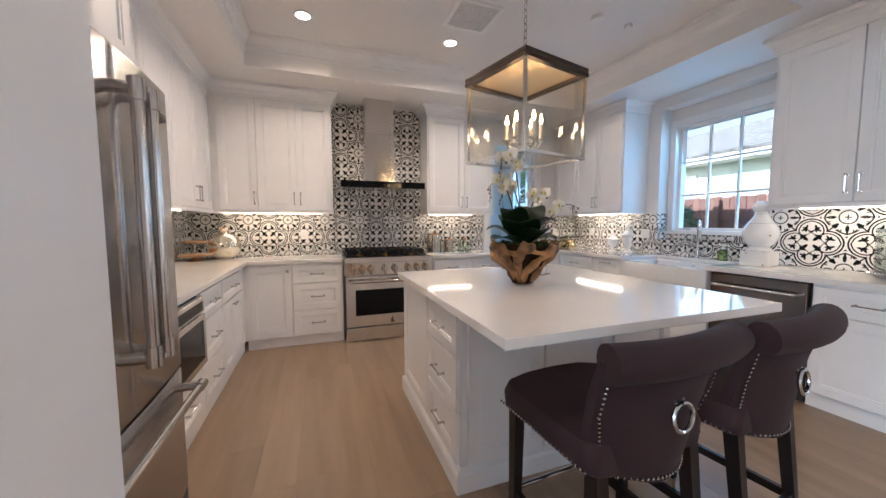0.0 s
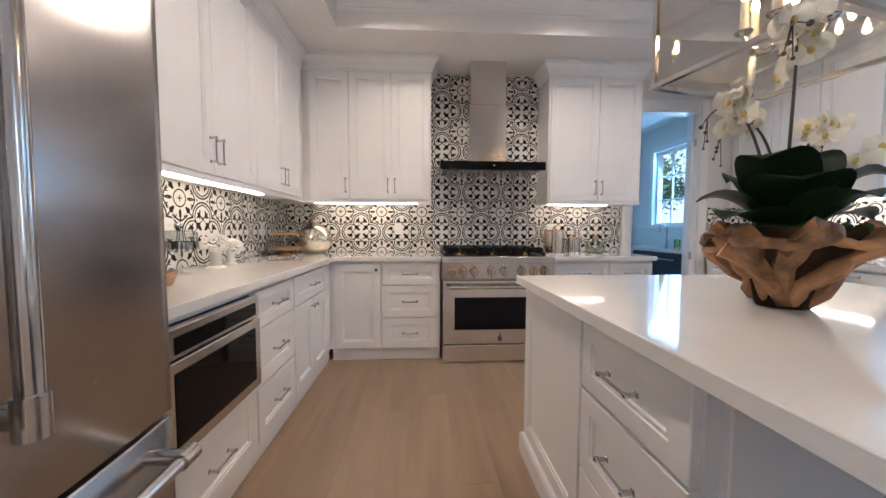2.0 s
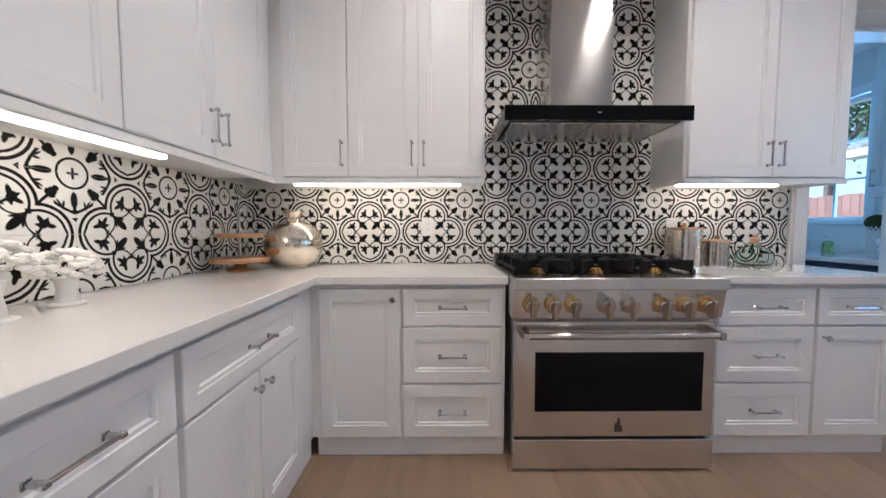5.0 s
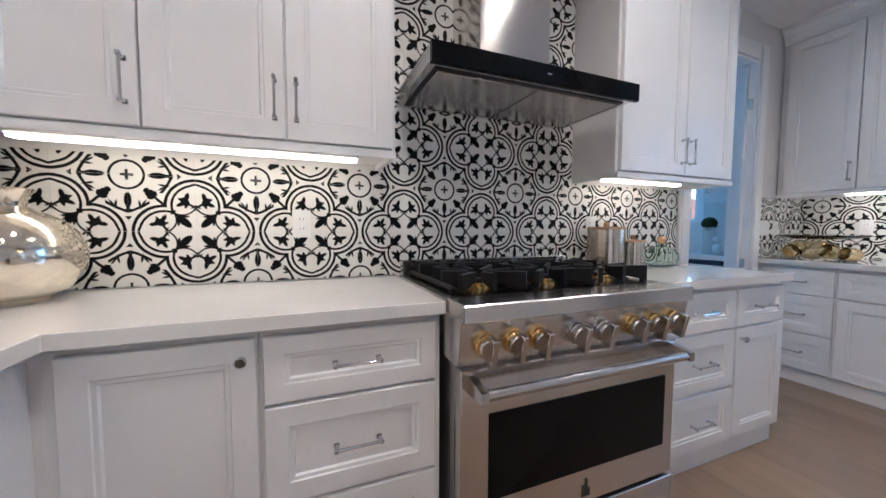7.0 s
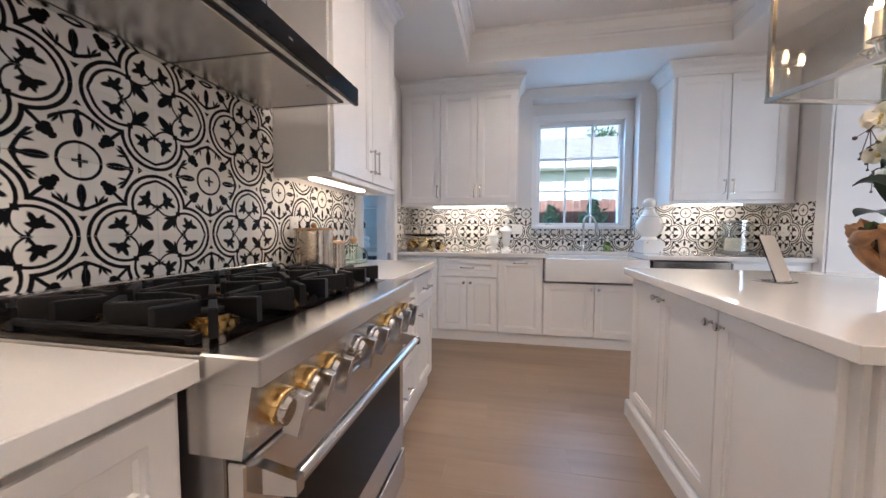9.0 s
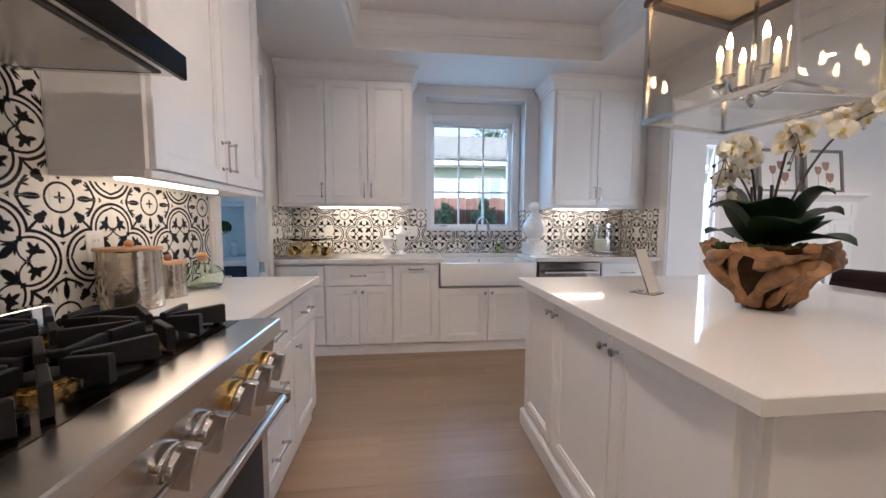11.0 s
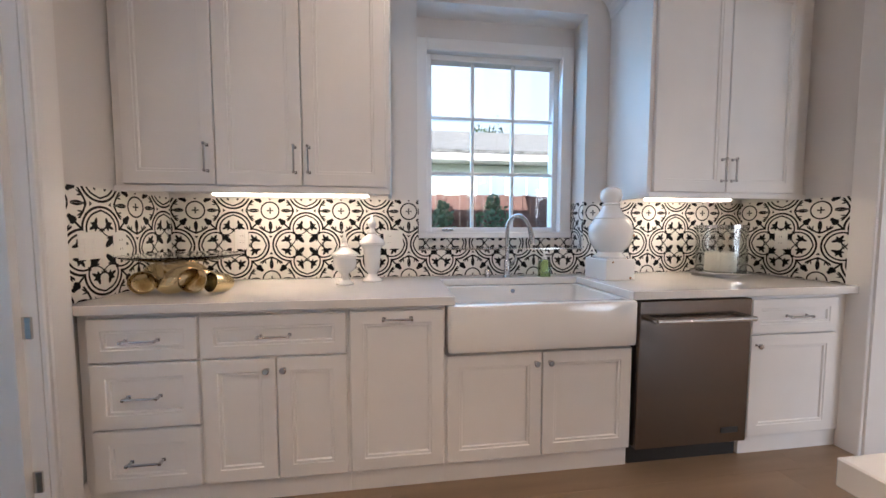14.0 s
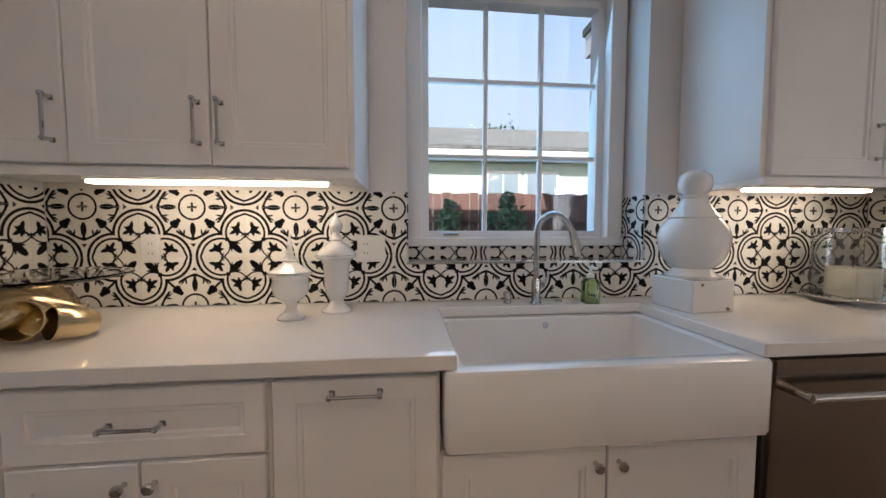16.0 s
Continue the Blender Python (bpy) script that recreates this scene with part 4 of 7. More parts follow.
for x in (RX0 + 0.05, RX1 - 0.05):
    bm = B()
    rings(bm, [[(x - 0.012, -0.704, 0.645), (x + 0.012, -0.704, 0.645), (x + 0.012, -0.704, 0.70), (x - 0.012, -0.704, 0.70)], [(x - 0.012, -0.792, 0.652), (x + 0.012, -0.792, 0.652), (x + 0.012, -0.792, 0.683), (x - 0.012, -0.792, 0.683)]])
    part("handle_bracket", bm, M_POLISH, dv)
part("kick_panel", boxes("k", M_STEELH, (RX0 + 0.012, RX1 - 0.012, -0.712, -0.667, 0.012, 0.155), bev=0.003), M_STEELH, rg)
for x in (RX0 + 0.08, RX1 - 0.08):
    part("foot", boxes("f", M_STEEL, (x - 0.04, x + 0.04, -0.69, -0.62, 0.0, 0.011), bev=0.003), M_STEEL, rg)
bm = B()
for q in ((2.018, 2.028, 0.19, 0.232), (2.031, 2.042, 0.19, 0.255), (2.045, 2.053, 0.19, 0.22)):
    box(bm, q[0], q[1], -0.708, -0.704, q[2], q[3], bev=0.001)
part("emblem", bm, M_BLACK, dv, "small dark emblem")
tilt = pose(0, 0, 0, 13.5, 0, 0)
for i, x in enumerate((1.613, 1.711, 1.802, 1.953, 2.061, 2.210, 2.313, 2.411)):
    ring_m = M_CHROME if i in (3, 4) else M_BRASS
    bm = B()
    lathe(bm, [(0.0, 0.0), (0.036, 0.0), (0.036, 0.004), (0.038, 0.006), (0.038, 0.022), (0.036, 0.026), (0.032, 0.027), (0.0, 0.027)], n=26, cap0=False, cap1=False)
    bmesh.ops.transform(bm, verts=bm.verts, matrix=pose(x, -0.716, 0.80) @ tilt @ pose(0, 0, 0, 90, 0, 0))
    k = part("knob", bm, ring_m, rg, "brass-ringed knob" if ring_m is M_BRASS else "chrome knob", smooth=True)
    bm = B()
    lathe(bm, [(0.0, 0.027), (0.031, 0.027), (0.031, 0.040), (0.029, 0.043), (0.0, 0.043)], n=24, cap0=False, cap1=False)
    box(bm, -0.0095, 0.0095, -0.046, 0.042, 0.032, 0.070, bev=0.002)
    bmesh.ops.transform(bm, verts=bm.verts, matrix=pose(x, -0.716, 0.80) @ tilt @ pose(0, 0, 0, 90, 0, 0))
    part("knob_grip", bm, M_POLISH, k, "polished grip", smooth=True)
# burners and grates
for gx in (RX0 + 0.185, (RX0 + RX1) / 2, RX1 - 0.185):
    for by in (-0.478, -0.222):
        bm = B()
        lathe(bm, [(0.0, 0.923), (0.055, 0.923), (0.055, 0.932), (0.042, 0.936), (0.042, 0.944), (0.0, 0.944)], c=(gx, by, 0), n=22, cap0=False, cap1=False)
        bu = part("burner", bm, M_BRASS, rg, "brass burner", smooth=True)
        bm = B()
        lathe(bm, [(0.0, 0.944), (0.036, 0.944), (0.038, 0.952), (0.032, 0.955), (0.0, 0.955)], c=(gx, by, 0), n=20, cap0=False, cap1=False)
        part("burner_cap", bm, M_IRON, bu, "black cap", smooth=True)
    bm = B()
    w = (RX1 - RX0 - 0.075) / 6 - 0.005
    for sgn in (-1, 1):
        box(bm, gx + sgn * w - 0.008, gx + sgn * w + 0.008, -0.58, -0.11, 0.932, 0.948, bev=0.003)
    for y in (-0.35,):
        box(bm, gx - w, gx + w, y - 0.008, y + 0.008, 0.932, 0.952, bev=0.003)
    for by in (-0.478, -0.222):
        for a in range(0, 360, 45):
            c, sn = math.cos(radians(a)), math.sin(radians(a))
            r1 = min(w / max(abs(c), 0.01), 0.126 / max(abs(sn), 0.01))
            p = Vector((-sn, c)) * 0.0085
            q0, q1 = Vector((gx + c * 0.040, by + sn * 0.040)), Vector((gx + c * r1, by + sn * r1))
            e0, e1 = q0 + (q1 - q0) * 0.03, q1 - (q1 - q0) * 0.03
            lo = [(*(q0 + p), 0.952), (*(q1 + p), 0.930), (*(q1 - p), 0.930), (*(q0 - p), 0.952)]
            mid_ = [(*(q0 + p), 0.981), (*(q1 + p), 0.986), (*(q1 - p), 0.986), (*(q0 - p), 0.981)]
            hi = [(*(e0 + p * 0.75), 0.984), (*(e1 + p * 0.75), 0.989), (*(e1 - p * 0.75), 0.989), (*(e0 - p * 0.75), 0.984)]
            rings(bm, [lo, mid_, hi])
    for x in (gx - w, gx + w):
        for y in (-0.575, -0.115):
            box(bm, x - 0.011, x + 0.011, y - 0.011, y + 0.011, 0.923, 0.942, bev=0.002)
    part("grate", bm, M_IRON, rg, "black cast-iron grate")

# ---- hood ----
hd = thing("range_hood", "stainless chimney hood with a black glass front edge", "range hood")
HX0, HX1, HF = 1.529, 2.482, -0.50
bm = B()
lo = [(HX0, HF + 0.02, 1.70), (HX1, HF + 0.02, 1.70), (HX1, -0.006, 1.70), (HX0, -0.006, 1.70)]
m1 = [(x, y, 1.758) for x, y, z in lo]
m2 = [(1.798, -0.31, 1.785), (2.182, -0.31, 1.785), (2.182, -0.006, 1.785), (1.798, -0.006, 1.785)]
rings(bm, [lo, m1, m2])
part("canopy", bm, M_STEELH, hd)
part("front_glass", boxes("g", M_BLACKGL, (HX0 - 0.003, HX1 + 0.003, HF, HF + 0.019, 1.690, 1.764), bev=0.002), M_BLACKGL, hd, "glossy black glass strip")
part("control", boxes("g", M_PLASTIC, (1.995, 2.015, HF - 0.001, HF + 0.001, 1.724, 1.730)), M_NICKEL, hd)
for x0, x1 in ((HX0 + 0.045, 2.000), (2.012, HX1 - 0.045)):
    bm = B()
    box(bm, x0, x1, HF + 0.07, -0.06, 1.692, 1.700, bev=0.002)
    part("filter", bm, M_STEELH, hd, "brushed steel baffle filter")
bm = B()
sweep(bm, [(HX0 + 0.03, -0.045), (HX1 - 0.03, -0.045), (HX1 - 0.03, HF + 0.055), (HX0 + 0.03, HF + 0.055)], [(0, 1.6955), (0.014, 1.6955), (0.014, 1.701), (0, 1.701)], closed=True)
part("filter_gap", bm, M_BLACK, hd)
for x in (1.74, 2.27):
    bm = B()
    lathe(bm, [(0.0, 1.690), (0.024, 1.690), (0.026, 1.694), (0.0, 1.694)], c=(x, -0.41, 0), n=18, cap0=False, cap1=False)
    part("hood_lamp", bm, M_NICKEL, hd, "small round unlit lamp")
part("chimney_lower", boxes("c", M_STEEL, (1.814, 2.166, -0.295, -0.006, 1.778, 2.335), bev=0.003), M_CHIMNEY, hd)
part("chimney_upper", boxes("c", M_STEEL, (1.820, 2.160, -0.288, -0.006, 2.335, CZ - 0.002), bev=0.003), M_CHIMNEY, hd)

# ---- dishwasher ----
dw = thing("dishwasher", "stainless steel dishwasher with a bar handle", "dishwasher")
part("tub", boxes("t", M_BLACK, (4.52, 5.05, -3.088, -2.448, 0.10, 0.868)), M_BLACK, dw)
d = part("door", boxes("d", M_STEEL, (4.472, 4.519, -3.082, -2.452, 0.105, 0.866), bev=0.005), M_STEEL_TONED, dw)
bm = B()
tube(bm, [(4.415, -3.035, 0.775), (4.415, -2.50, 0.775)], 0.012, 12)
for y in (-3.03, -2.505):
    tube(bm, [(4.472, y, 0.775), (4.412, y, 0.775)], 0.014, 12)
part("handle", bm, M_POLISH, d, "polished bar handle", smooth=True)
part("badge", boxes("b", M_BLACK, (4.4695, 4.473, -3.03, -2.93, 0.16, 0.19), bev=0.001), M_BLACK, d, "small dark maker's badge")
part("toe_kick", boxes("t", M_BLACK, (4.53, 5.05, -3.08, -2.45, 0.0, 0.10)), M_BLACK, dw)

# ---- farmhouse sink and tap ----
sk = thing("farmhouse_sink", "white fireclay apron sink under the window", "sink")
bm = B()
sx0, sx1, sy0, sy1, zt = 4.450, 4.998, -2.43, -1.497, 0.895


def rr(x0, x1, y0, y1, r, z, n=5):
    p = []
    for cx, cy, a0 in ((x1 - r, y1 - r, 0), (x0 + r, y1 - r, 90), (x0 + r, y0 + r, 180), (x1 - r, y0 + r, 270)):
        for i in range(n + 1):
            a = radians(a0 + 90 * i / n)
            p.append((cx + r * math.cos(a), cy + r * math.sin(a), z))
    return p


rings(bm, [rr(sx0 + 0.012, sx1, sy0 + 0.012, sy1 - 0.012, 0.02, 0.650), rr(sx0 + 0.003, sx1, sy0 + 0.003, sy1 - 0.003, 0.02, 0.655), rr(sx0, sx1, sy0, sy1, 0.02, 0.668),
           rr(sx0, sx1, sy0, sy1, 0.02, 0.862), rr(sx0 + 0.004, sx1, sy0 + 0.004, sy1 - 0.004, 0.02, 0.871), rr(sx0 + 0.012, sx1, sy0 + 0.010, sy1 - 0.010, 0.02, 0.8735),
           rr(sx0 + 0.055, sx1 - 0.025, sy0 + 0.045, sy1 - 0.045, 0.03, 0.8735), rr(sx0 + 0.062, sx1 - 0.03, sy0 + 0.052, sy1 - 0.052, 0.03, 0.868),
           rr(sx0 + 0.068, sx1 - 0.034, sy0 + 0.058, sy1 - 0.058, 0.03, 0.70), rr(sx0 + 0.09, sx1 - 0.055, sy0 + 0.08, sy1 - 0.08, 0.03, 0.668)])
part("basin", bm, M_CERAMIC, sk, smooth=True)
bm = B()
lathe(bm, [(0.0, 0.6685), (0.04, 0.6685), (0.042, 0.671), (0.0, 0.672)], c=(4.73, -1.97, 0), n=20, cap0=False, cap1=False)
part("drain", bm, M_CHROME, sk, "chrome drain", smooth=True)
bm = B()
lathe(bm, [(0.0, 0), (0.013, 0.0), (0.013, 0.004), (0.0, 0.004)], n=16, cap0=False, cap1=False)
bmesh.ops.transform(bm, verts=bm.verts, matrix=pose(4.963, -1.97, 0.84, 0, -90, 0))
part("overflow", bm, M_CHROME, sk, "chrome overflow ring")

fc = thing("kitchen_faucet", "chrome pull-down kitchen faucet with a side lever", "faucet", pose(5.035, -1.955, 0.915, 0, 0, 38))
bm = B()
lathe(bm, [(0.026, 0), (0.026, 0.006), (0.019, 0.012), (0.019, 0.10), (0.016, 0.108), (0.0, 0.108)], n=20, cap1=False)
part("base", bm, M_CHROME, fc, smooth=True)
bm = B()
pts = [(0, 0, 0.10), (0, 0, 0.30)] + [(-0.075 + 0.075 * math.cos(a), 0, 0.30 + 0.085 * math.sin(a)) for a in [i * math.pi / 10 for i in range(1, 9)]]
pts += [(-0.165, 0, 0.30)]
tube(bm, pts, 0.0125, 12)
part("spout", bm, M_CHROME, fc, smooth=True)
bm = B()
tube(bm, [(-0.158, 0, 0.315), (-0.176, 0, 0.245), (-0.18, 0, 0.215)], [0.0145, 0.016, 0.0165], 14)
part("spray_head", bm, M_CHROME, fc, smooth=True)
bm = B()
tube(bm, [(0, -0.012, 0.075), (0, -0.05, 0.075)], 0.014, 12)
tube(bm, [(0, -0.045, 0.075), (-0.01, -0.075, 0.105), (-0.012, -0.085, 0.135)], [0.006, 0.005, 0.004], 8)
part("lever", bm, M_CHROME, fc, smooth=True)
bm = B()
lathe(bm, [(0.017, 0), (0.017, 0.045), (0.014, 0.05), (0.0, 0.05)], n=16, cap1=False)
solid("air_gap_cap", "small chrome air gap cap beside the faucet", "air gap", bm, M_CHROME, pose(5.06, -1.835, 0.915), True)
bm = B()
lathe(bm, [(0.017, 0), (0.018, 0.004), (0.012, 0.008), (0.0, 0.008)], n=16, cap1=False)
solid("sink_button", "flat round chrome button on the counter", "button", bm, M_CHROME, pose(5.06, -2.07, 0.915), True)


def soap_bottle(label, m):
    s = thing("soap_dispenser", label, "soap dispenser", m)
    bm = B()
    rings(bm, [rr(-0.032, 0.032, -0.032, 0.032, 0.01, z) for z in (0, 0.09)] + [rr(-0.025, 0.025, -0.025, 0.025, 0.012, 0.105), rr(-0.012, 0.012, -0.012, 0.012, 0.011, 0.112)])
    part("bottle", bm, M_SOAP, s, "translucent green bottle", smooth=True)
    bm = B()
    lathe(bm, [(0.015, 0.112), (0.015, 0.128), (0.006, 0.13), (0.006, 0.155), (0.0, 0.155)], n=14, cap1=False)
    box(bm, -0.045, 0.01, -0.007, 0.007, 0.150, 0.160, bev=0.002)
    part("pump", bm, M_PLASTIC, s, "white pump", smooth=True)
    return s


soap_bottle("clear dispenser of green soap beside the sink", pose(5.03, -2.20, 0.915))


# ---- lantern over the island ----
ln = thing("lantern_chandelier", "square glass lantern with lit candle bulbs on a chain", "chandelier", pose(2.535, -2.52, 0, 0, 0, 13))
H, ZB, ZT = 0.252, 1.676, 2.170
for x in (-H, H):
    for y in (-H, H):
        part("corner_post", boxes("p", M_NICKEL, (x - 0.008, x + 0.008, y - 0.008, y + 0.008, ZB + 0.0165, ZT - 0.0005)), M_NICKEL, ln, "brushed nickel post")
for nm, z, w, hgt in (("bottom_frame", ZB, 0.010, 0.016), ("top_frame", ZT, 0.016, 0.022)):
    bm = B()
    sweep(bm, [(-H, -H), (-H, H), (H, H), (H, -H)], [(-w, z), (w, z), (w, z + hgt), (-w, z + hgt)], closed=True)
    part(nm, bm, M_NICKEL if nm == "bottom_frame" else M_BRONZE, ln, "metal frame")
part("roof", boxes("r", M_ROOFPLATE, (-H - 0.006, H + 0.006, -H - 0.006, H + 0.006, ZT + 0.0225, ZT + 0.027)), M_ROOFPLATE, ln, "metal roof plate with bulb glow in its colour")
bm = B()
box(bm, -H - 0.016, H + 0.016, -H - 0.016, H + 0.016, ZT + 0.0275, ZT + 0.05, bev=0.003)
rings(bm, [[(s * h, t * h, z) for s, t in ((-1, -1), (1, -1), (1, 1), (-1, 1))] for h, z in ((H - 0.02, ZT + 0.0505), (0.155, ZT + 0.075), (0.15, ZT + 0.085))])
part("roof_cap", bm, M_BRONZE, ln, "dark bronze roof edge")
part("roof_step", boxes("c", M_BRONZE, (-0.125, 0.125, -0.125, 0.125, ZT + 0.0855, ZT + 0.108), (-0.03, 0.03, -0.03, 0.03, ZT + 0.1085, ZT + 0.15), bev=0.003), M_BRONZE, ln)
for i, (sx, sy) in enumerate(((0, -1), (0, 1), (-1, 0), (1, 0))):
    if sx:
        q = (sx * H - 0.002, sx * H + 0.002, -H + 0.009, H - 0.009, ZB + 0.017, ZT)
    else:
        q = (-H + 0.009, H - 0.009, sy * H - 0.002, sy * H + 0.002, ZB + 0.017, ZT)
    g = part("glass_pane", boxes("g", M_LANTERN, q), M_LANTERN, ln, "clear glass pane")
    g.visible_shadow = False
bm = B()
tube(bm, [(0, 0, ZB + 0.03), (0, 0, ZT + 0.022)], 0.007, 10)
lathe(bm, [(0.0, ZB + 0.022), (0.012, ZB + 0.03), (0.016, ZB + 0.045), (0.01, ZB + 0.06), (0.0, ZB + 0.062)], n=14, cap0=False, cap1=False)
part("stem", bm, M_NICKEL, ln, smooth=True)
for i in range(6):
    a = radians(60 * i + 18)
    c, s = math.cos(a), math.sin(a)
    bm = B()
    tube(bm, [(c * 0.006, s * 0.006, ZB + 0.085), (c * 0.05, s * 0.05, ZB + 0.07), (c * 0.09, s * 0.09, ZB + 0.085), (c * 0.105, s * 0.105, ZB + 0.125)], 0.005, 8)
    lathe(bm, [(0.0, 0.088), (0.012, 0.09), (0.024, 0.098), (0.026, 0.103), (0.014, 0.104), (0.0, 0.104)], c=(c * 0.105, s * 0.105, ZB + 0.035), n=16, cap0=False, cap1=False)
    arm = part("arm", bm, M_NICKEL, ln, "curved nickel arm", smooth=True)
    bm = B()
    lathe(bm, [(0.0, 0.104), (0.0115, 0.104), (0.0115, 0.20), (0.0, 0.20)], c=(c * 0.105, s * 0.105, ZB + 0.035), n=14, cap0=False, cap1=False)
    part("candle", bm, M_WAX, arm, "ivory candle sleeve", smooth=True)
    bm = B()
    lathe(bm, [(0.0, 0.20), (0.007, 0.203), (0.0115, 0.216), (0.0085, 0.238), (0.003, 0.258), (0.0, 0.262)], c=(c * 0.105, s * 0.105, ZB + 0.035), n=12, cap0=False, cap1=False)
    part("bulb", bm, M_BULB, arm, "glowing flame bulb", smooth=True)
bm = B()
for k in range(17):
    z = ZT + 0.165 + k * 0.042
    pts = [(0.011 * math.cos(t), 0.0, 0.027 * math.sin(t)) for t in [i * math.pi / 5 for i in range(11)]]
    if k % 2:
        pts = [(0, x, zz) for x, y, zz in pts]
    tube(bm, [(x, y, z + zz) for x, y, zz in pts], 0.0035, 6)
part("chain", bm, M_NICKEL, ln, "nickel link chain", smooth=True)
bm = B()
lathe(bm, [(0.0, TZ - 0.03), (0.02, TZ - 0.03), (0.055, TZ - 0.015), (0.06, TZ), (0.0, TZ)], n=24, cap0=False, cap1=False)
part("canopy", bm, M_NICKEL, ln, smooth=True)

# ---- ceiling fittings ----
vt = thing("ceiling_vent", "white square perforated ceiling vent", "vent", pose(2.553, -1.684, TZ))
bm = B()
sweep(bm, [(-0.17, -0.17), (-0.17, 0.17), (0.17, 0.17), (0.17, -0.17)], [(-0.03, -0.008), (0.0, -0.010), (0.0, 0.0), (-0.03, 0.0)], closed=True)
part("frame", bm, M_TRIM, vt)
part("backing", boxes("b", M_BLACK, (-0.17, 0.17, -0.17, 0.17, -0.002, -0.0005)), M_FRAME, vt)
bm = B()
for i in range(21):
    p = -0.165 + i * 0.0165
    box(bm, p - 0.0026, p + 0.0026, -0.168, 0.168, -0.007, -0.003)
    box(bm, -0.168, 0.168, p - 0.0026, p + 0.0026, -0.0065, -0.0035)
part("grille", bm, M_TRIM, vt)
for x, y, r in ((3.544, -2.035, 0.05), (3.896, -2.027, 0.035)):
    bm = B()
    lathe(bm, [(0.0, -0.03), (r * 0.8, -0.03), (r, -0.018), (r, 0.0), (0.0, 0.0)], n=24, cap0=False, cap1=False)
    solid("smoke_detector" if r > 0.04 else "ceiling_sensor", "small round white detector on the ceiling", "detector", bm, M_PLASTIC, pose(x, y, TZ), True)


# ---- counter stools ----
BOW = 0.085


def stool(label, m):
    s = thing("counter_stool", label, "stool", m, "stools at the island")
    bm = B()
    rings(bm, [rr(-w, w, -0.21, 0.25, r, z) for w, r, z in ((0.23, 0.04, 0.575), (0.25, 0.05, 0.585), (0.256, 0.05, 0.64), (0.242, 0.06, 0.670), (0.18, 0.06, 0.682), (0.05, 0.03, 0.686))])
    part("seat", bm, M_FABRIC, s, "charcoal upholstered seat", smooth=True)
    # back: a shell that bows and leans, ending in a roll
    bm = B()
    n = 12

    def row(z, y, half, th):
        f, b = [], []
        for i in range(n + 1):
            u = -1 + 2 * i / n
            bow = (BOW - 0.035 * max(0, (z - 0.62) / 0.32)) * u * u
            f.append((u * half, y + bow + th * (1 - 0.5 * u ** 4), z))
            b.append((u * half, y + bow, z))
        return f + b[::-1]
    prof = [(0.535, -0.245, 0.13, 0.05), (0.56, -0.25, 0.19, 0.055), (0.62, -0.255, 0.222, 0.06), (0.72, -0.265, 0.238, 0.06), (0.82, -0.28, 0.25, 0.058), (0.90, -0.30, 0.258, 0.055), (0.935, -0.312, 0.26, 0.05)]
    rings(bm, [row(*p) for p in prof])
    part("backrest", bm, M_FABRIC, s, "charcoal upholstered back", smooth=True)
    bm = B()
    tube(bm, [(-0.262 + 0.524 * i / n, -0.302 + (BOW - 0.045) * (-1 + 2 * i / n) ** 2, 0.935) for i in range(n + 1)], [0.052] * (n + 1), 18)
    part("rolled_top", bm, M_FABRIC, s, "rolled charcoal top edge", smooth=True)
    bm = B()
    nails = []
    for sgn in (-1, 1):
        for i in range(22):
            t = i / 21
            z = 0.56 + 0.33 * t
            hw = 0.19 + (0.25 - 0.19) * min(1, t * 1.6)
            nails.append((sgn * (hw - 0.012), -0.25 - 0.045 * t + (BOW - 0.035 * max(0, (z - 0.62) / 0.32)) * ((hw - 0.012) / hw) ** 2 - 0.003, z))
        for i in range(26):
            nails.append((sgn * 0.2525, -0.19 + 0.43 * i / 25, 0.592))
    for i in range(24):
        u = -1 + 2 * i / 23
        nails.append((u * 0.17, -0.25 + BOW * (u * 0.17 / 0.18) ** 2 - 0.003, 0.556))
        nails.append((u * 0.21, 0.251, 0.592))
    for x, y, z in nails:
        bmesh.ops.create_icosphere(bm, subdivisions=1, radius=0.0052, matrix=Matrix.Translation((x, y, z)))
    nt = part("nailhead_trim", bm, M_CHROME, s, "row of silver nailheads", smooth=True)
    nt["kind"] = "stuff"
    bm = B()
    box(bm, -0.024, 0.024, -0.276, -0.262, 0.775, 0.815, bev=0.004)
    plate = part("ring_plate", bm, M_CHROME, s, "chrome plate")
    bm = B()
    tube(bm, [(0.04 * math.sin(a), -0.288 + 0.004 * math.cos(a), 0.752 + 0.04 * math.cos(a)) for a in [i * math.pi / 12 for i in range(25)]], 0.0065, 8)
    part("pull_ring", bm, M_CHROME, plate, "round chrome pull ring", smooth=True)
    for x in (-0.2, 0.2):
        for y, y2 in ((0.21, 0.215), (-0.18, -0.245)):
            bm = B()
            rings(bm, [[(x + a * 0.022, y + b * 0.022, 0.58) for a, b in ((-1, -1), (1, -1), (1, 1), (-1, 1))], [(x + a * 0.016, y2 + b * 0.016, 0.0) for a, b in ((-1, -1), (1, -1), (1, 1), (-1, 1))]])
            part("leg", bm, M_DARKWOOD, s, "espresso wooden leg")
        part("stretcher", boxes("s", M_DARKWOOD, (x - 0.011, x + 0.011, -0.21, 0.205, 0.20, 0.235), bev=0.002), M_DARKWOOD, s)
    part("stretcher", boxes("s", M_DARKWOOD, (-0.19, 0.19, -0.232, -0.21, 0.20, 0.235), bev=0.002), M_DARKWOOD, s)
    bm = B()
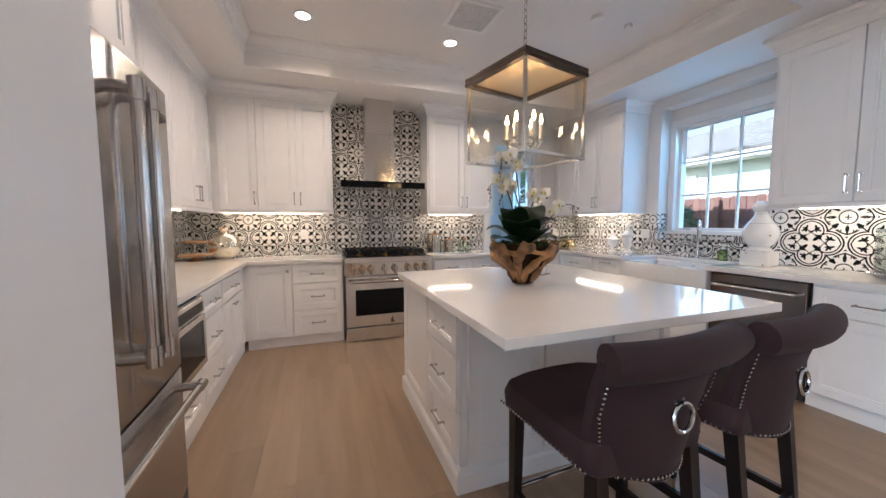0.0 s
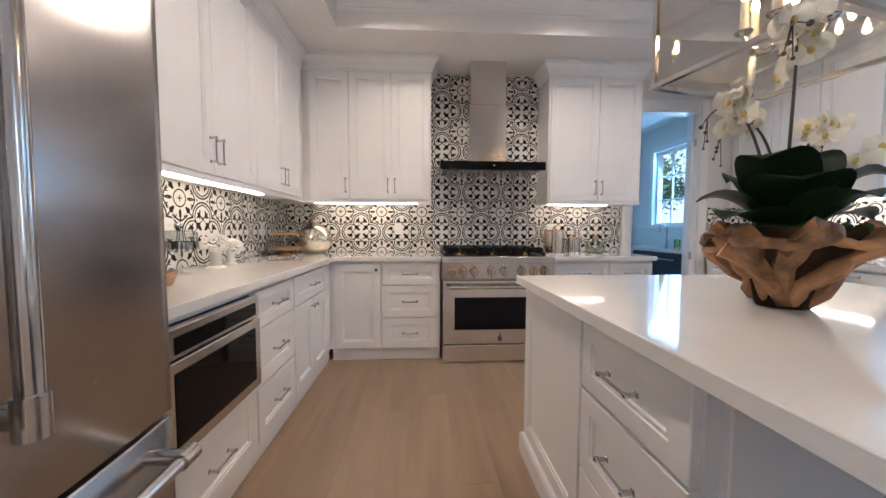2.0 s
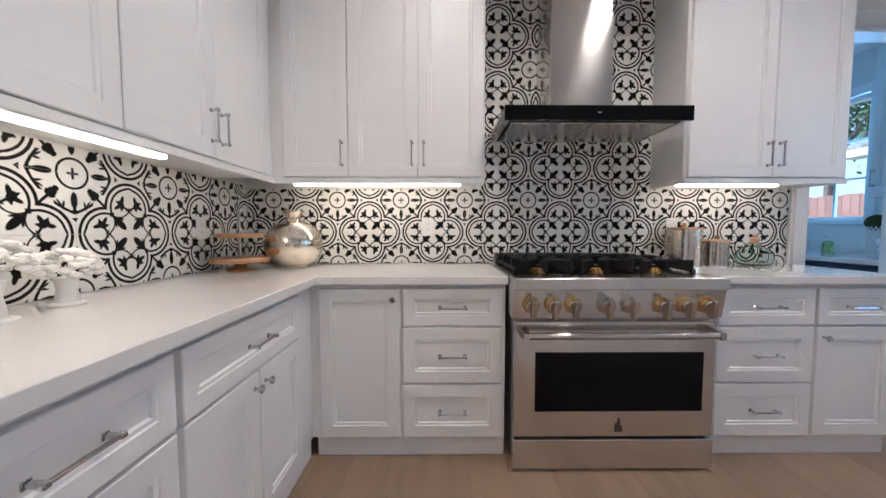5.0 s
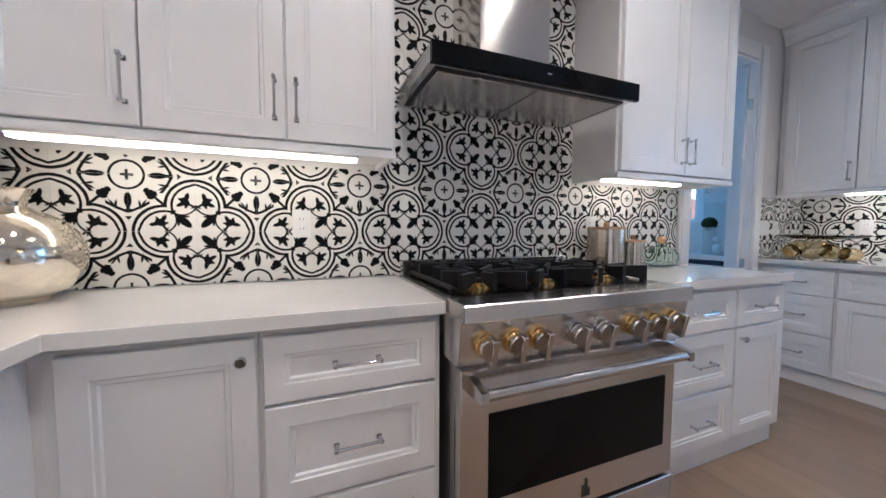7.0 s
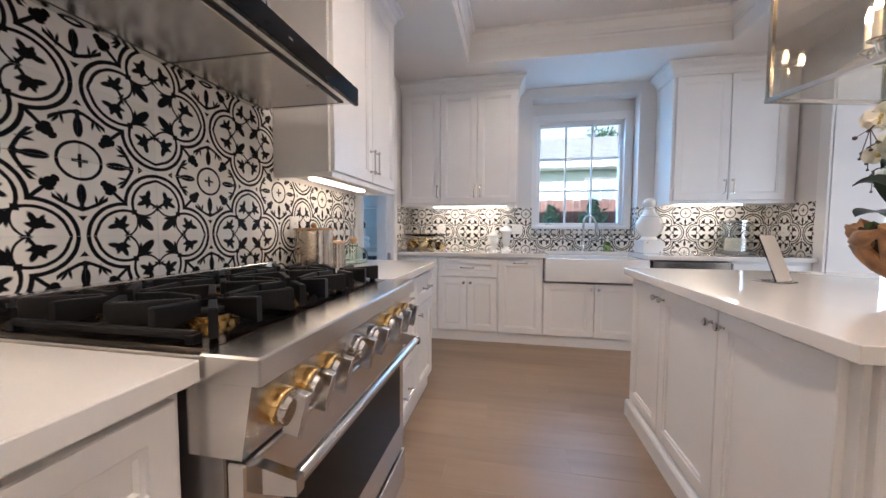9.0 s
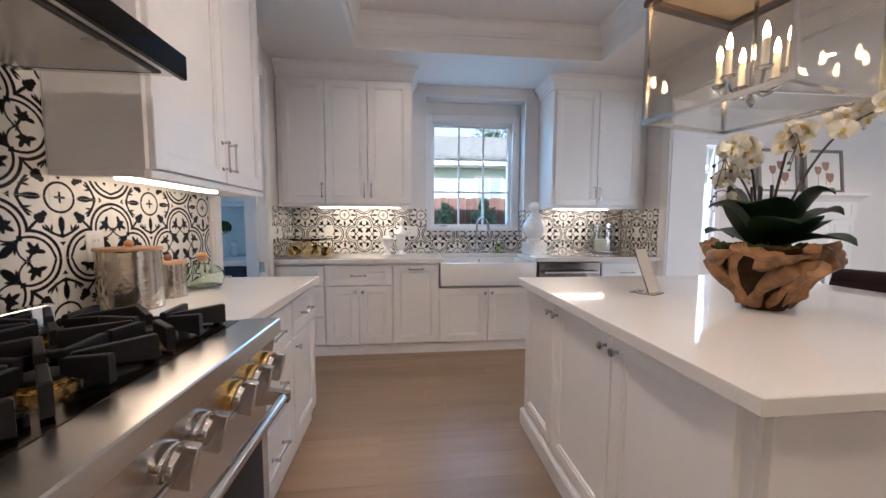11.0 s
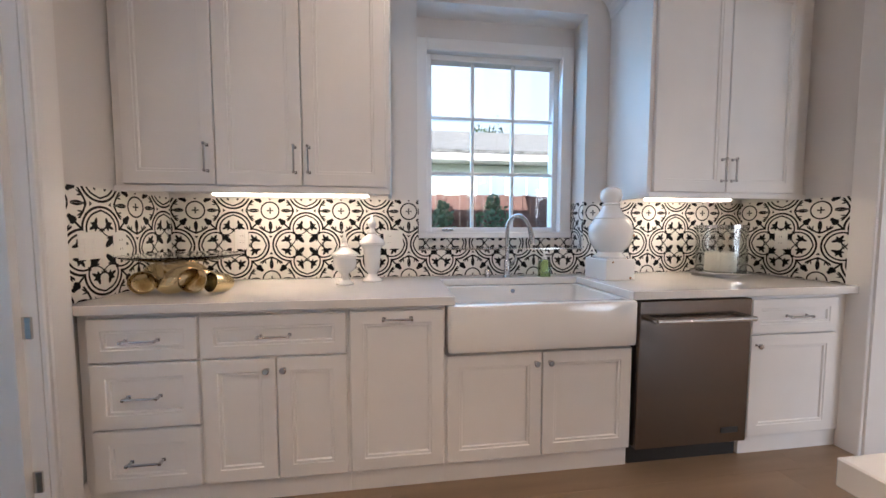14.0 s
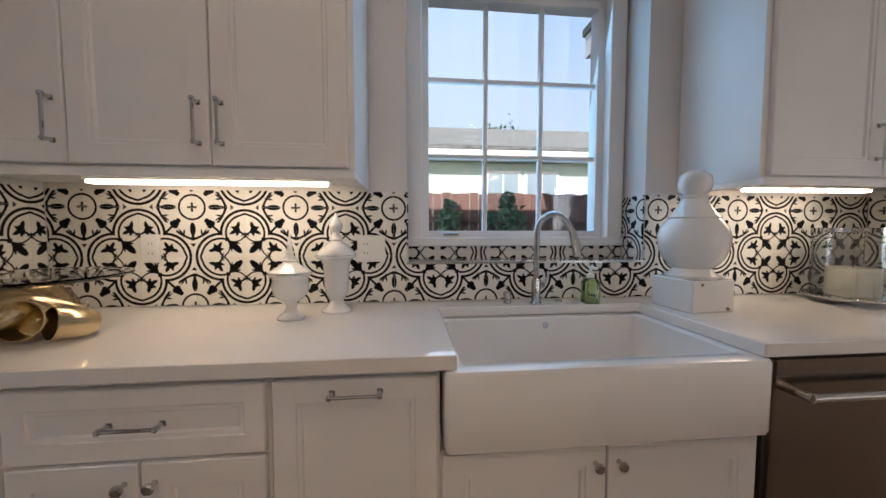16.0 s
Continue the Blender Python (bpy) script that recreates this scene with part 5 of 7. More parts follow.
    tube(bm, [(-0.19, 0.213, 0.235), (0.19, 0.213, 0.235)], 0.011, 10)
    part("footrest", bm, M_CHROME, s, "chrome footrest bar", smooth=True)
    return s


stool("charcoal upholstered counter stool with nailhead trim and ring", pose(2.215, -3.53, 0, 0, 0, 3))
stool("charcoal nailhead counter stool pushed to the island overhang", pose(2.785, -3.52, 0, 0, 0, 8))

# ---- orchid in a driftwood bowl ----
rnd = random.Random(4)
OC = Vector((2.495, -2.595, 0.915))
orc = thing("potted_orchid", "white orchids in a gnarled driftwood bowl", "orchid", Matrix.Translation(OC) @ Matrix.Scale(1.2, 4))
bm = B()
loops = []
N = 40
for j, (r, z) in enumerate(((0.052, 0.0), (0.058, 0.012), (0.070, 0.05), (0.092, 0.10), (0.122, 0.15), (0.142, 0.185), (0.136, 0.195), (0.105, 0.17), (0.05, 0.15))):
    lp = []
    for i in range(N):
        a = 2 * math.pi * i / N
        k = 0.5 + 0.5 * math.sin(7 * a + 1.3 * j * 0.35)
        nn = noise.noise(Vector((math.cos(a) * 2.2, math.sin(a) * 2.2, z * 9)))
        rr_ = r * (1 + (0.16 * (k - 0.5) + 0.14 * nn) * min(1, z * 8 + 0.2))
        lp.append((rr_ * math.cos(a), rr_ * math.sin(a), z + (0.022 * nn + 0.014 * k if z > 0.14 and j < 7 else 0)))
    loops.append(lp)
rings(bm, loops)
part("bowl", bm, M_HOLLOW, orc, "bowl coloured dark as shaded hollows between the roots", smooth=True)
for i in range(15):
    a = 2 * math.pi * (i + 0.3) / 15 + rnd.uniform(-0.15, 0.15)
    bm = B()
    pts, rad = [], []
    for t in range(7):
        q = t / 6
        r = 0.050 + 0.103 * q ** 1.15 + rnd.uniform(-0.008, 0.008)
        aa = a + 0.4 * math.sin(q * 2.5 + i)
        pts.append((r * math.cos(aa), r * math.sin(aa), 0.016 + (0.165 + 0.03 * math.sin(i * 2.1)) * q))
        rad.append(0.015 + 0.014 * q * (0.7 + 0.5 * math.sin(i * 1.7 + t)) + rnd.uniform(-0.004, 0.004))
    tube(bm, pts, rad, 9)
    for v in bm.verts:
        v.co *= 1 + 0.10 * noise.noise(v.co * 38)
    part("root", bm, M_DRIFT, orc, "twisted driftwood root", smooth=True)
for k in range(3):
    bm = B()
    pts, rad = [], []
    for t in range(22):
        q = 2.5 * t / 21 + 2.1 * k
        r = 0.150 + 0.014 * math.sin(q * 5 + k) + rnd.uniform(-0.006, 0.006)
        pts.append((r * math.cos(q), r * math.sin(q), 0.178 + 0.016 * math.sin(q * 4 + 2 * k)))
        rad.append(0.017 + 0.008 * math.sin(q * 6 + k))
    tube(bm, pts, rad, 9)
    for v in bm.verts:
        v.co *= 1 + 0.08 * noise.noise(v.co * 34)
    part("rim_root", bm, M_DRIFT, orc, "knotted driftwood rim", smooth=True)
bm = B()
for i in range(130):
    a, r = rnd.uniform(0, 6.28), 0.132 * math.sqrt(rnd.random())
    bmesh.ops.create_icosphere(bm, subdivisions=1, radius=rnd.uniform(0.008, 0.017), matrix=Matrix.Translation((r * math.cos(a), r * math.sin(a), 0.185 + rnd.uniform(0, 0.02))))
mo = part("moss", bm, M_MOSS, orc, "green moss and succulents")


def leaf(parent, a, length, width, rise, droop, z0=0.20, r0=0.02):
    bm = B()
    n, rows = 9, []
    c, s = math.cos(a), math.sin(a)
    for i in range(n + 1):
        t = i / n
        r = r0 + 0.85 * length * t * (1 - 0.15 * t)
        z = z0 + 1.15 * rise * math.sin(t * 1.9) - 0.4 * droop * t * t
        w = 2.05 * width * math.sin(math.pi * min(1, 0.10 + 0.9 * t)) ** 0.7 * (1 if t < 1 else 0.05)
        rows.append([(c * r - s * k * w, s * r + c * k * w, z + abs(k) * 0.18 * w + e) for k, e in ((-1, 0), (-0.5, 0), (0, 0), (0.5, 0), (1, 0), (0.5, -0.003), (0, -0.004), (-0.5, -0.003))])
    rings(bm, rows)
    return part("leaf", bm, M_LEAF, parent, "glossy dark green leaf", smooth=True)


for a, ln_, w, rise, dr_ in ((0.2, 0.25, 0.034, 0.06, 0.06), (1.0, 0.2, 0.042, 0.13, 0.02), (1.9, 0.17, 0.045, 0.13, 0.01), (2.6, 0.24, 0.04, 0.09, 0.05), (3.3, 0.26, 0.036, 0.05, 0.08), (4.0, 0.20, 0.046, 0.11, 0.03),
                            (4.7, 0.23, 0.04, 0.08, 0.05), (5.4, 0.2, 0.042, 0.12, 0.03), (6.0, 0.22, 0.036, 0.05, 0.07), (0.6, 0.13, 0.045, 0.17, 0.0), (3.55, 0.17, 0.040, 0.16, 0.02)):
    leaf(orc, a, ln_, w, rise, dr_)

bm = B()
for k in range(5):
    a = radians(72 * k + 90)
    big = k in (1, 4)
    L, W = (0.033, 0.026) if big else (0.030, 0.015)
    c, s = math.cos(a), math.sin(a)
    pts = []
    for t in range(12):
        q = 2 * math.pi * t / 12
        r = L * (0.55 + 0.5 * math.cos(q))
        w = W * math.sin(q) * 0.95
        pts.append((c * r - s * w, s * r + c * w, 0.004 + 0.006 * math.cos(q * 2) - 0.10 * r))
    ctr = bm.verts.new((c * L * 0.5, s * L * 0.5, 0.007))
    vs = [bm.verts.new(p) for p in pts]
    for t in range(12):
        bm.faces.new((ctr, vs[t], vs[(t + 1) % 12]))
for f in list(bm.faces):
    f.material_index = 0
nf = len(bm.faces)
bmesh.ops.create_icosphere(bm, subdivisions=1, radius=0.009, matrix=Matrix.Translation((0, -0.004, 0.010)) @ Matrix.Diagonal((0.8, 1.2, 0.8, 1)))
bm.faces.ensure_lookup_table()
for f in bm.faces[nf:]:
    f.material_index = 1
flower_me = finish(bm, "flower", [M_PETAL, M_PETALC], True)
sprays = [((-0.01, 0.0), (-0.05, -0.04, 0.46), (-0.10, -0.10, 0.68), (-0.26, -0.22, 0.58)),
          ((0.02, 0.02), (0.01, 0.04, 0.42), (-0.01, 0.10, 0.60), (-0.02, 0.20, 0.47)),
          ((0.0, 0.03), (-0.05, 0.02, 0.42), (-0.09, 0.06, 0.62), (-0.15, 0.10, 0.50)),
          ((-0.03, 0.02), (0.05, 0.02, 0.36), (0.09, 0.02, 0.52), (0.16, 0.05, 0.46)),
          ((0.03, -0.01), (0.10, -0.03, 0.26), (0.17, -0.05, 0.45), (0.27, -0.06, 0.40))]
for k, (b0, p1, p2, p3) in enumerate(sprays):
    ctrl = [Vector((b0[0], b0[1], 0.18)), Vector(p1), Vector(p2), Vector(p3)]

    def bez(t):
        return ctrl[0] * (1 - t) ** 3 + ctrl[1] * 3 * t * (1 - t) ** 2 + ctrl[2] * 3 * t * t * (1 - t) + ctrl[3] * t ** 3
    bm = B()
    tube(bm, [bez(i / 14) for i in range(15)], [0.0045 - 0.0025 * i / 14 for i in range(15)], 6)
    for i in range(4):
        p = bez(1.0) + Vector((rnd.uniform(-0.02, 0.02), rnd.uniform(-0.02, 0.02), -0.012 - 0.02 * i))
        tube(bm, [bez(0.97), p], 0.0012, 5)
        bmesh.ops.create_icosphere(bm, subdivisions=1, radius=0.0065 - 0.0008 * i, matrix=Matrix.Translation(p))
    st = part("flower_stem", bm, M_STEM, orc, "arching brown stem with buds", smooth=True)
    tube_b = B()
    tube(tube_b, [(b0[0], b0[1] + 0.01, 0.18), (b0[0] + rnd.uniform(-0.02, 0.02), b0[1] + 0.015, 0.40)], 0.0035, 6)
    part("support_stake", tube_b, M_STEM, orc)
    for i in range((13, 10, 9, 8, 4)[k]):
        p = bez(0.55 + 0.44 * i / 12)
        off = Vector((rnd.uniform(-0.03, 0.03), rnd.uniform(-0.03, 0.03), rnd.uniform(-0.015, 0.022)))
        face = rnd.uniform(0, 360)
        part("flower", flower_me, None, st, "white orchid bloom with a yellow throat", at=Matrix.Translation(p + off) @ pose(0, 0, 0, rnd.uniform(55, 95), rnd.uniform(-20, 20), face))

sg = thing("acrylic_sign", "slanted clear acrylic sign holder with a white sheet", "sign holder", pose(2.78, -2.35, 0.916, 0, 0, -60))
part("foot", boxes("f", M_GLASS, (-0.055, 0.055, -0.02, 0.09, 0.0, 0.004)), M_GLASS, sg)
bm = B()
rings(bm, [[(-0.055, 0.0, 0.004), (0.055, 0.0, 0.004), (0.055, 0.004, 0.004), (-0.055, 0.004, 0.004)], [(-0.055, 0.075, 0.21), (0.055, 0.075, 0.21), (0.055, 0.079, 0.21), (-0.055, 0.079, 0.21)]])
part("holder", bm, M_GLASS, sg)
bm = B()
rings(bm, [[(-0.053, -0.002, 0.006), (0.053, -0.002, 0.006), (0.053, -0.001, 0.006), (-0.053, -0.001, 0.006)], [(-0.053, 0.072, 0.207), (0.053, 0.072, 0.207), (0.053, 0.073, 0.207), (-0.053, 0.073, 0.207)]])
part("sheet", bm, M_PAPER, sg)


# ---- things on the left counter ----
tr = thing("moss_tray", "wooden tray holding three green moss balls", "tray", pose(0.27, -2.33, 0.915, 0, 0, 8))
bm = B()
rings(bm, [rr(-0.085, 0.085, -0.22, 0.22, 0.005, 0.0), rr(-0.10, 0.10, -0.235, 0.235, 0.005, 0.055), rr(-0.092, 0.092, -0.227, 0.227, 0.005, 0.055), rr(-0.08, 0.08, -0.215, 0.215, 0.005, 0.012)])
part("tray", bm, M_OAK, tr)
for y in (-0.145, 0.0, 0.145):
    bm = B()
    bmesh.ops.create_icosphere(bm, subdivisions=4, radius=0.082)
    for v in bm.verts:
        v.co *= 1 + 0.10 * noise.noise(v.co * 45) + 0.07 * noise.noise(v.co * 110)
        v.co += Vector((0.005, y, 0.095))
    part("moss_ball", bm, M_MOSS, tr, "fuzzy green moss ball")


def cake_stand(label, m, h, r):
    s = thing("cake_stand", label, "cake stand", m, "glass cake stands")
    bm = B()
    lathe(bm, [(0.05, 0.0), (0.052, 0.005), (0.014, 0.022), (0.009, h * 0.5), (0.014, h - 0.015), (r * 0.9, h - 0.004), (r, h - 0.002), (r, h + 0.004), (0.0, h + 0.004)], n=30, cap1=False)
    part("pedestal", bm, M_THIN, s, "clear glass pedestal", smooth=True)
    bm = B()
    lathe(bm, [(r * 0.97, h + 0.005), (r * 0.97, h + 0.038), (r * 0.93, h + 0.038), (r * 0.93, h + 0.005)], n=30)
    part("band", bm, M_CHROME, s, "silvered band", smooth=True)
    bm = B()
    lathe(bm, [(r * 0.92, h + 0.006), (r * 0.92, h + 0.085), (r * 0.88, h + 0.095), (0.01, h + 0.10), (0.01, h + 0.097), (r * 0.86, h + 0.091), (r * 0.90, h + 0.083), (r * 0.90, h + 0.006)], n=30)
    part("dome", bm, M_THIN, s, "clear glass dome", smooth=True)
    bm = B()
    bmesh.ops.create_icosphere(bm, subdivisions=2, radius=0.019, matrix=Matrix.Translation((0, 0, h + 0.117)))
    part("finial", bm, M_CHROME, s, "silvered ball finial", smooth=True)


cake_stand("tall clear glass cake stand with a domed lid", pose(0.06, -1.92, 0.915), 0.225, 0.085)
cake_stand("low clear glass cake stand with a domed lid", pose(0.12, -1.76, 0.915), 0.13, 0.09)


def coral(label, m, h, r):
    s = thing("coral_ornament", label, "ornament", m, "white coral ornaments")
    bm = B()
    lathe(bm, [(r * 0.62, 0), (r * 0.62, 0.006), (r * 0.42, 0.012), (r * 0.33, h * 0.3), (r * 0.42, h * 0.5), (0.0, h * 0.55)], n=20, cap1=False)
    part("base", bm, M_CREAM, s, smooth=True)
    bm = B()
    q = random.Random(int(h * 1000))
    for i in range(70):
        u, v = q.uniform(0, 6.283), q.uniform(-0.35, 1)
        k = math.sqrt(1 - v * v)
        p = Vector((k * math.cos(u) * r, k * math.sin(u) * r, h * 0.66 + v * h * 0.33))
        bmesh.ops.create_icosphere(bm, subdivisions=1, radius=q.uniform(0.012, 0.02), matrix=Matrix.Translation(p) @ Matrix.Diagonal((1, 1, 0.6, 1)))
    part("coral_head", bm, M_CREAM, s, "knobbly white coral", smooth=True)


coral("large white coral sculpture on a round base", pose(0.12, -1.45, 0.915), 0.20, 0.088)
coral("smaller white coral sculpture on a round base", pose(0.10, -1.25, 0.915), 0.165, 0.068)

ts = thing("tiered_stand", "two-tier light wooden serving stand", "serving stand", pose(0.12, -0.40, 0.915) @ Matrix.Scale(1.15, 4))
bm = B()
lathe(bm, [(0.06, 0), (0.058, 0.008), (0.025, 0.02), (0.02, 0.04), (0.0, 0.04)], n=24, cap1=False)
part("foot", bm, M_DRIFT, ts, "turned dark wooden foot", smooth=True)
for z, r in ((0.042, 0.125), (0.155, 0.10)):
    bm = B()
    lathe(bm, [(r - 0.004, z), (r, z + 0.004), (r, z + 0.018), (r - 0.004, z + 0.022), (0.0, z + 0.022)], n=32, cap1=False)
    part("tier", bm, M_OAK, ts, "round light wooden tier", smooth=True)
bm = B()
tube(bm, [(0, 0, 0.064), (0, 0, 0.155)], 0.008, 10)
tube(bm, [(0, 0, 0.177), (0, 0, 0.27)], 0.006, 10)
tube(bm, [(0.018 * math.sin(a), 0, 0.288 + 0.018 * math.cos(a)) for a in [i * math.pi / 8 for i in range(17)]], 0.003, 6)
part("rod", bm, M_NICKEL, ts, "metal rod with a ring", smooth=True)

bm = B()
lathe(bm, [(0.055, 0.0), (0.06, 0.004), (0.062, 0.012), (0.10, 0.03), (0.128, 0.075), (0.135, 0.115), (0.125, 0.16), (0.095, 0.2), (0.05, 0.222), (0.034, 0.23), (0.034, 0.25), (0.048, 0.272), (0.044, 0.274), (0.03, 0.25), (0.0, 0.24)], n=40, cap1=False)
solid("mercury_glass_vase", "round champagne mercury glass vase with a short neck", "vase", bm, M_MERC, pose(0.33, -0.21, 0.915) @ Matrix.Scale(1.22, 4), True)


def canister(label, m, r, h):
    s = thing("canister", label, "canister", m, "canisters beside the range")
    bm = B()
    pts = [(r, 0.0)]
    k = int(h / 0.012)
    for i in range(k):
        z = h * (i + 0.5) / k
        pts += [(r, z - h * 0.4 / k), (r - 0.0016, z)]
    lathe(bm, pts + [(r, h), (0.0, h)], n=36, cap1=False)
    part("drum", bm, M_HAMMER, s, "ribbed steel drum", smooth=True)
    bm = B()
    lathe(bm, [(r + 0.002, h), (r + 0.003, h + 0.004), (r, h + 0.010), (0.0, h + 0.012)], n=36, cap1=False)
    lid = part("lid", bm, M_OAK, s, "flat wooden lid", smooth=True)
    bm = B()
    bmesh.ops.create_icosphere(bm, subdivisions=2, radius=0.016, matrix=Matrix.Translation((0, 0, h + 0.024)))
    part("lid_knob", bm, M_DRIFT, lid, "turned wooden knob", smooth=True)


canister("large ribbed steel canister with a wooden lid", pose(2.715, -0.13, 0.915), 0.10, 0.225)
canister("small ribbed steel canister with a wooden lid", pose(2.925, -0.13, 0.915), 0.066, 0.15)
jr = thing("glass_jar", "squat pale green glass jar with a cork stopper", "jar", pose(3.145, -0.15, 0.915))
bm = B()
lathe(bm, [(0.06, 0.0), (0.085, 0.01), (0.095, 0.045), (0.092, 0.08), (0.07, 0.105), (0.03, 0.118), (0.028, 0.135), (0.033, 0.14), (0.029, 0.14), (0.024, 0.12), (0.066, 0.101), (0.088, 0.078), (0.091, 0.046), (0.08, 0.012), (0.0, 0.008)], n=34, cap1=False)
part("jar", bm, glass("green_tint_glass", (0.90, 0.97, 0.90), ior=1.2), jr, smooth=True)
bm = B()
lathe(bm, [(0.018, 0.136), (0.022, 0.15), (0.026, 0.165), (0.018, 0.178), (0.0, 0.18)], n=16, cap1=False)
part("stopper", bm, M_OAK, jr, "cork stopper", smooth=True)

# ---- things on the sink counter ----
gs = thing("gold_knot_bowl", "champagne-gold knotted base carrying a shallow glass bowl", "bowl", pose(4.77, -0.245, 0.915) @ Matrix.Scale(1.06, 4))
bm = B()
path = [(-0.03 + 0.055 * math.cos(t), 0.16 - 0.26 * i / 20, 0.062 + 0.022 * math.sin(1.6 * t)) for i, t in [(i, i * 2 * math.pi / 20) for i in range(21)]]
tube(bm, path, [0.040 + 0.012 * math.sin(0.6 * i + 0.4) for i in range(21)], 16)
path = [(0.05 + 0.05 * math.cos(t), 0.09 * math.sin(t) + 0.05, 0.075 + 0.022 * math.cos(2 * t)) for t in [i * 2 * math.pi / 22 for i in range(23)]]
tube(bm, path, 0.036, 14)
part("knot_base", bm, M_GOLD, gs, "polished champagne-gold knot", smooth=True)
for y, r, turn in ((-0.075, 0.056, 14), (-0.165, 0.046, -28), (0.13, 0.050, 30)):
    bm = B()
    lathe(bm, [(0.0, -0.075), (r * 0.6, -0.07), (r * 0.93, -0.045), (r, 0.0), (r * 0.98, 0.022), (r * 0.92, 0.024), (r * 0.88, 0.0), (r * 0.8, -0.038), (0.0, -0.056)], n=26, cap0=False, cap1=False)
    part("open_loop", bm, M_GOLD, gs, "hollow gold loop end", smooth=True, at=pose(-0.085, y, r + 0.004, 0, -80, turn))
bm = B()
lathe(bm, [(0.03, 0.140), (0.15, 0.146), (0.225, 0.162), (0.235, 0.168), (0.235, 0.172), (0.22, 0.168), (0.15, 0.153), (0.0, 0.148)], n=44, cap1=False)
part("glass_bowl", bm, M_GLASS, gs, "shallow clear glass bowl", smooth=True)


def apothecary(label, m, body, lid):
    jar = thing("apothecary_jar", label, "jar", m, "white lidded jars")
    bm = B()
    lathe(bm, body, n=32, cap1=False)
    part("body", bm, M_CERAMIC, jar, smooth=True)
    bm = B()
    lathe(bm, lid, n=28, cap1=False)
    part("lid", bm, M_CERAMIC, jar, "white lid with a turned finial", smooth=True)


apothecary("short white ceramic apothecary jar with a pointed lid", pose(4.88, -0.985, 0.915),
           [(0.047, 0.0), (0.048, 0.006), (0.040, 0.014), (0.022, 0.026), (0.017, 0.045), (0.022, 0.060), (0.042, 0.074), (0.058, 0.092), (0.063, 0.118), (0.060, 0.145), (0.066, 0.156), (0.074, 0.160), (0.074, 0.166), (0.0, 0.166)],
           [(0.072, 0.167), (0.071, 0.172), (0.052, 0.184), (0.034, 0.196), (0.022, 0.206), (0.026, 0.213), (0.017, 0.220), (0.013, 0.232), (0.017, 0.240), (0.010, 0.248), (0.008, 0.264), (0.011, 0.272), (0.006, 0.282), (0.002, 0.305), (0.0, 0.307)])
apothecary("tall white ceramic apothecary jar with a domed lid", pose(4.985, -1.125, 0.915),
           [(0.058, 0.0), (0.059, 0.007), (0.048, 0.016), (0.030, 0.030), (0.026, 0.044), (0.034, 0.058), (0.042, 0.075), (0.046, 0.11), (0.048, 0.15), (0.050, 0.185), (0.060, 0.205), (0.076, 0.214), (0.077, 0.222), (0.0, 0.222)],
           [(0.075, 0.223), (0.073, 0.230), (0.056, 0.250), (0.036, 0.266), (0.022, 0.276), (0.027, 0.284), (0.018, 0.294), (0.015, 0.310), (0.024, 0.326), (0.026, 0.340), (0.018, 0.356), (0.009, 0.368), (0.004, 0.384), (0.0, 0.388)])

fn = thing("finial_ornament", "large chipped white turned wooden finial", "ornament", pose(4.905, -2.565, 0.915, 0, 0, 6) @ Matrix.Scale(1.1, 4))
part("plinth", boxes("p", M_CERAMIC, (-0.09, 0.09, -0.09, 0.09, 0, 0.115), bev=0.004), M_CERAMIC, fn)
bm = B()
lathe(bm, [(0.085, 0.1155), (0.088, 0.125), (0.07, 0.135), (0.062, 0.15), (0.08, 0.165), (0.098, 0.19), (0.112, 0.23), (0.115, 0.265), (0.106, 0.30), (0.088, 0.325), (0.082, 0.332), (0.086, 0.337), (0.07, 0.352), (0.05, 0.385), (0.042, 0.405), (0.048, 0.412), (0.038, 0.42), (0.05, 0.435), (0.056, 0.46), (0.05, 0.488), (0.03, 0.505), (0.0, 0.51)], n=40, cap1=False)
part("turning", bm, M_CERAMIC, fn, smooth=True)
for x, y, z in ((-0.092, -0.06, 0.012), (-0.075, -0.088, 0.24), (-0.088, 0.05, 0.10)):
    bm = B()
    bmesh.ops.create_icosphere(bm, subdivisions=1, radius=0.007, matrix=Matrix.Translation((x, y, z)))
    part("chip", bm, M_DRIFT, fn, "brown wooden chip")

hc = thing("hurricane_candle", "white pillar candle in a glass cylinder on a silver tray", "candle", pose(4.93, -3.36, 0.915) @ Matrix.Scale(1.2, 4))
bm = B()
lathe(bm, [(0.085, 0), (0.088, 0.005), (0.11, 0.014), (0.135, 0.018), (0.136, 0.024), (0.12, 0.026), (0.0, 0.022)], n=36, cap1=False)
part("tray", bm, M_CHROME, hc, "beaded silver tray", smooth=True)
bm = B()
for i in range(44):
    a = 2 * math.pi * i / 44
    bmesh.ops.create_icosphere(bm, subdivisions=1, radius=0.0065, matrix=Matrix.Translation((0.13 * math.cos(a), 0.13 * math.sin(a), 0.024)))
part("beading", bm, M_CHROME, hc, "silver beads", smooth=True)["kind"] = "stuff"
bm = B()
lathe(bm, [(0.112, 0.026), (0.112, 0.27), (0.107, 0.27), (0.107, 0.026)], n=36)
part("cylinder", bm, M_THIN, hc, "etched clear glass cylinder", smooth=True)
bm = B()
lathe(bm, [(0.1135, 0.258), (0.1135, 0.274), (0.1055, 0.274), (0.1055, 0.258)], n=36)
part("rim", bm, M_CHROME, hc, "thin silver rim", smooth=True)
bm = B()
lathe(bm, [(0.068, 0.027), (0.07, 0.03), (0.07, 0.125), (0.064, 0.13), (0.0, 0.122)], n=28, cap1=False)
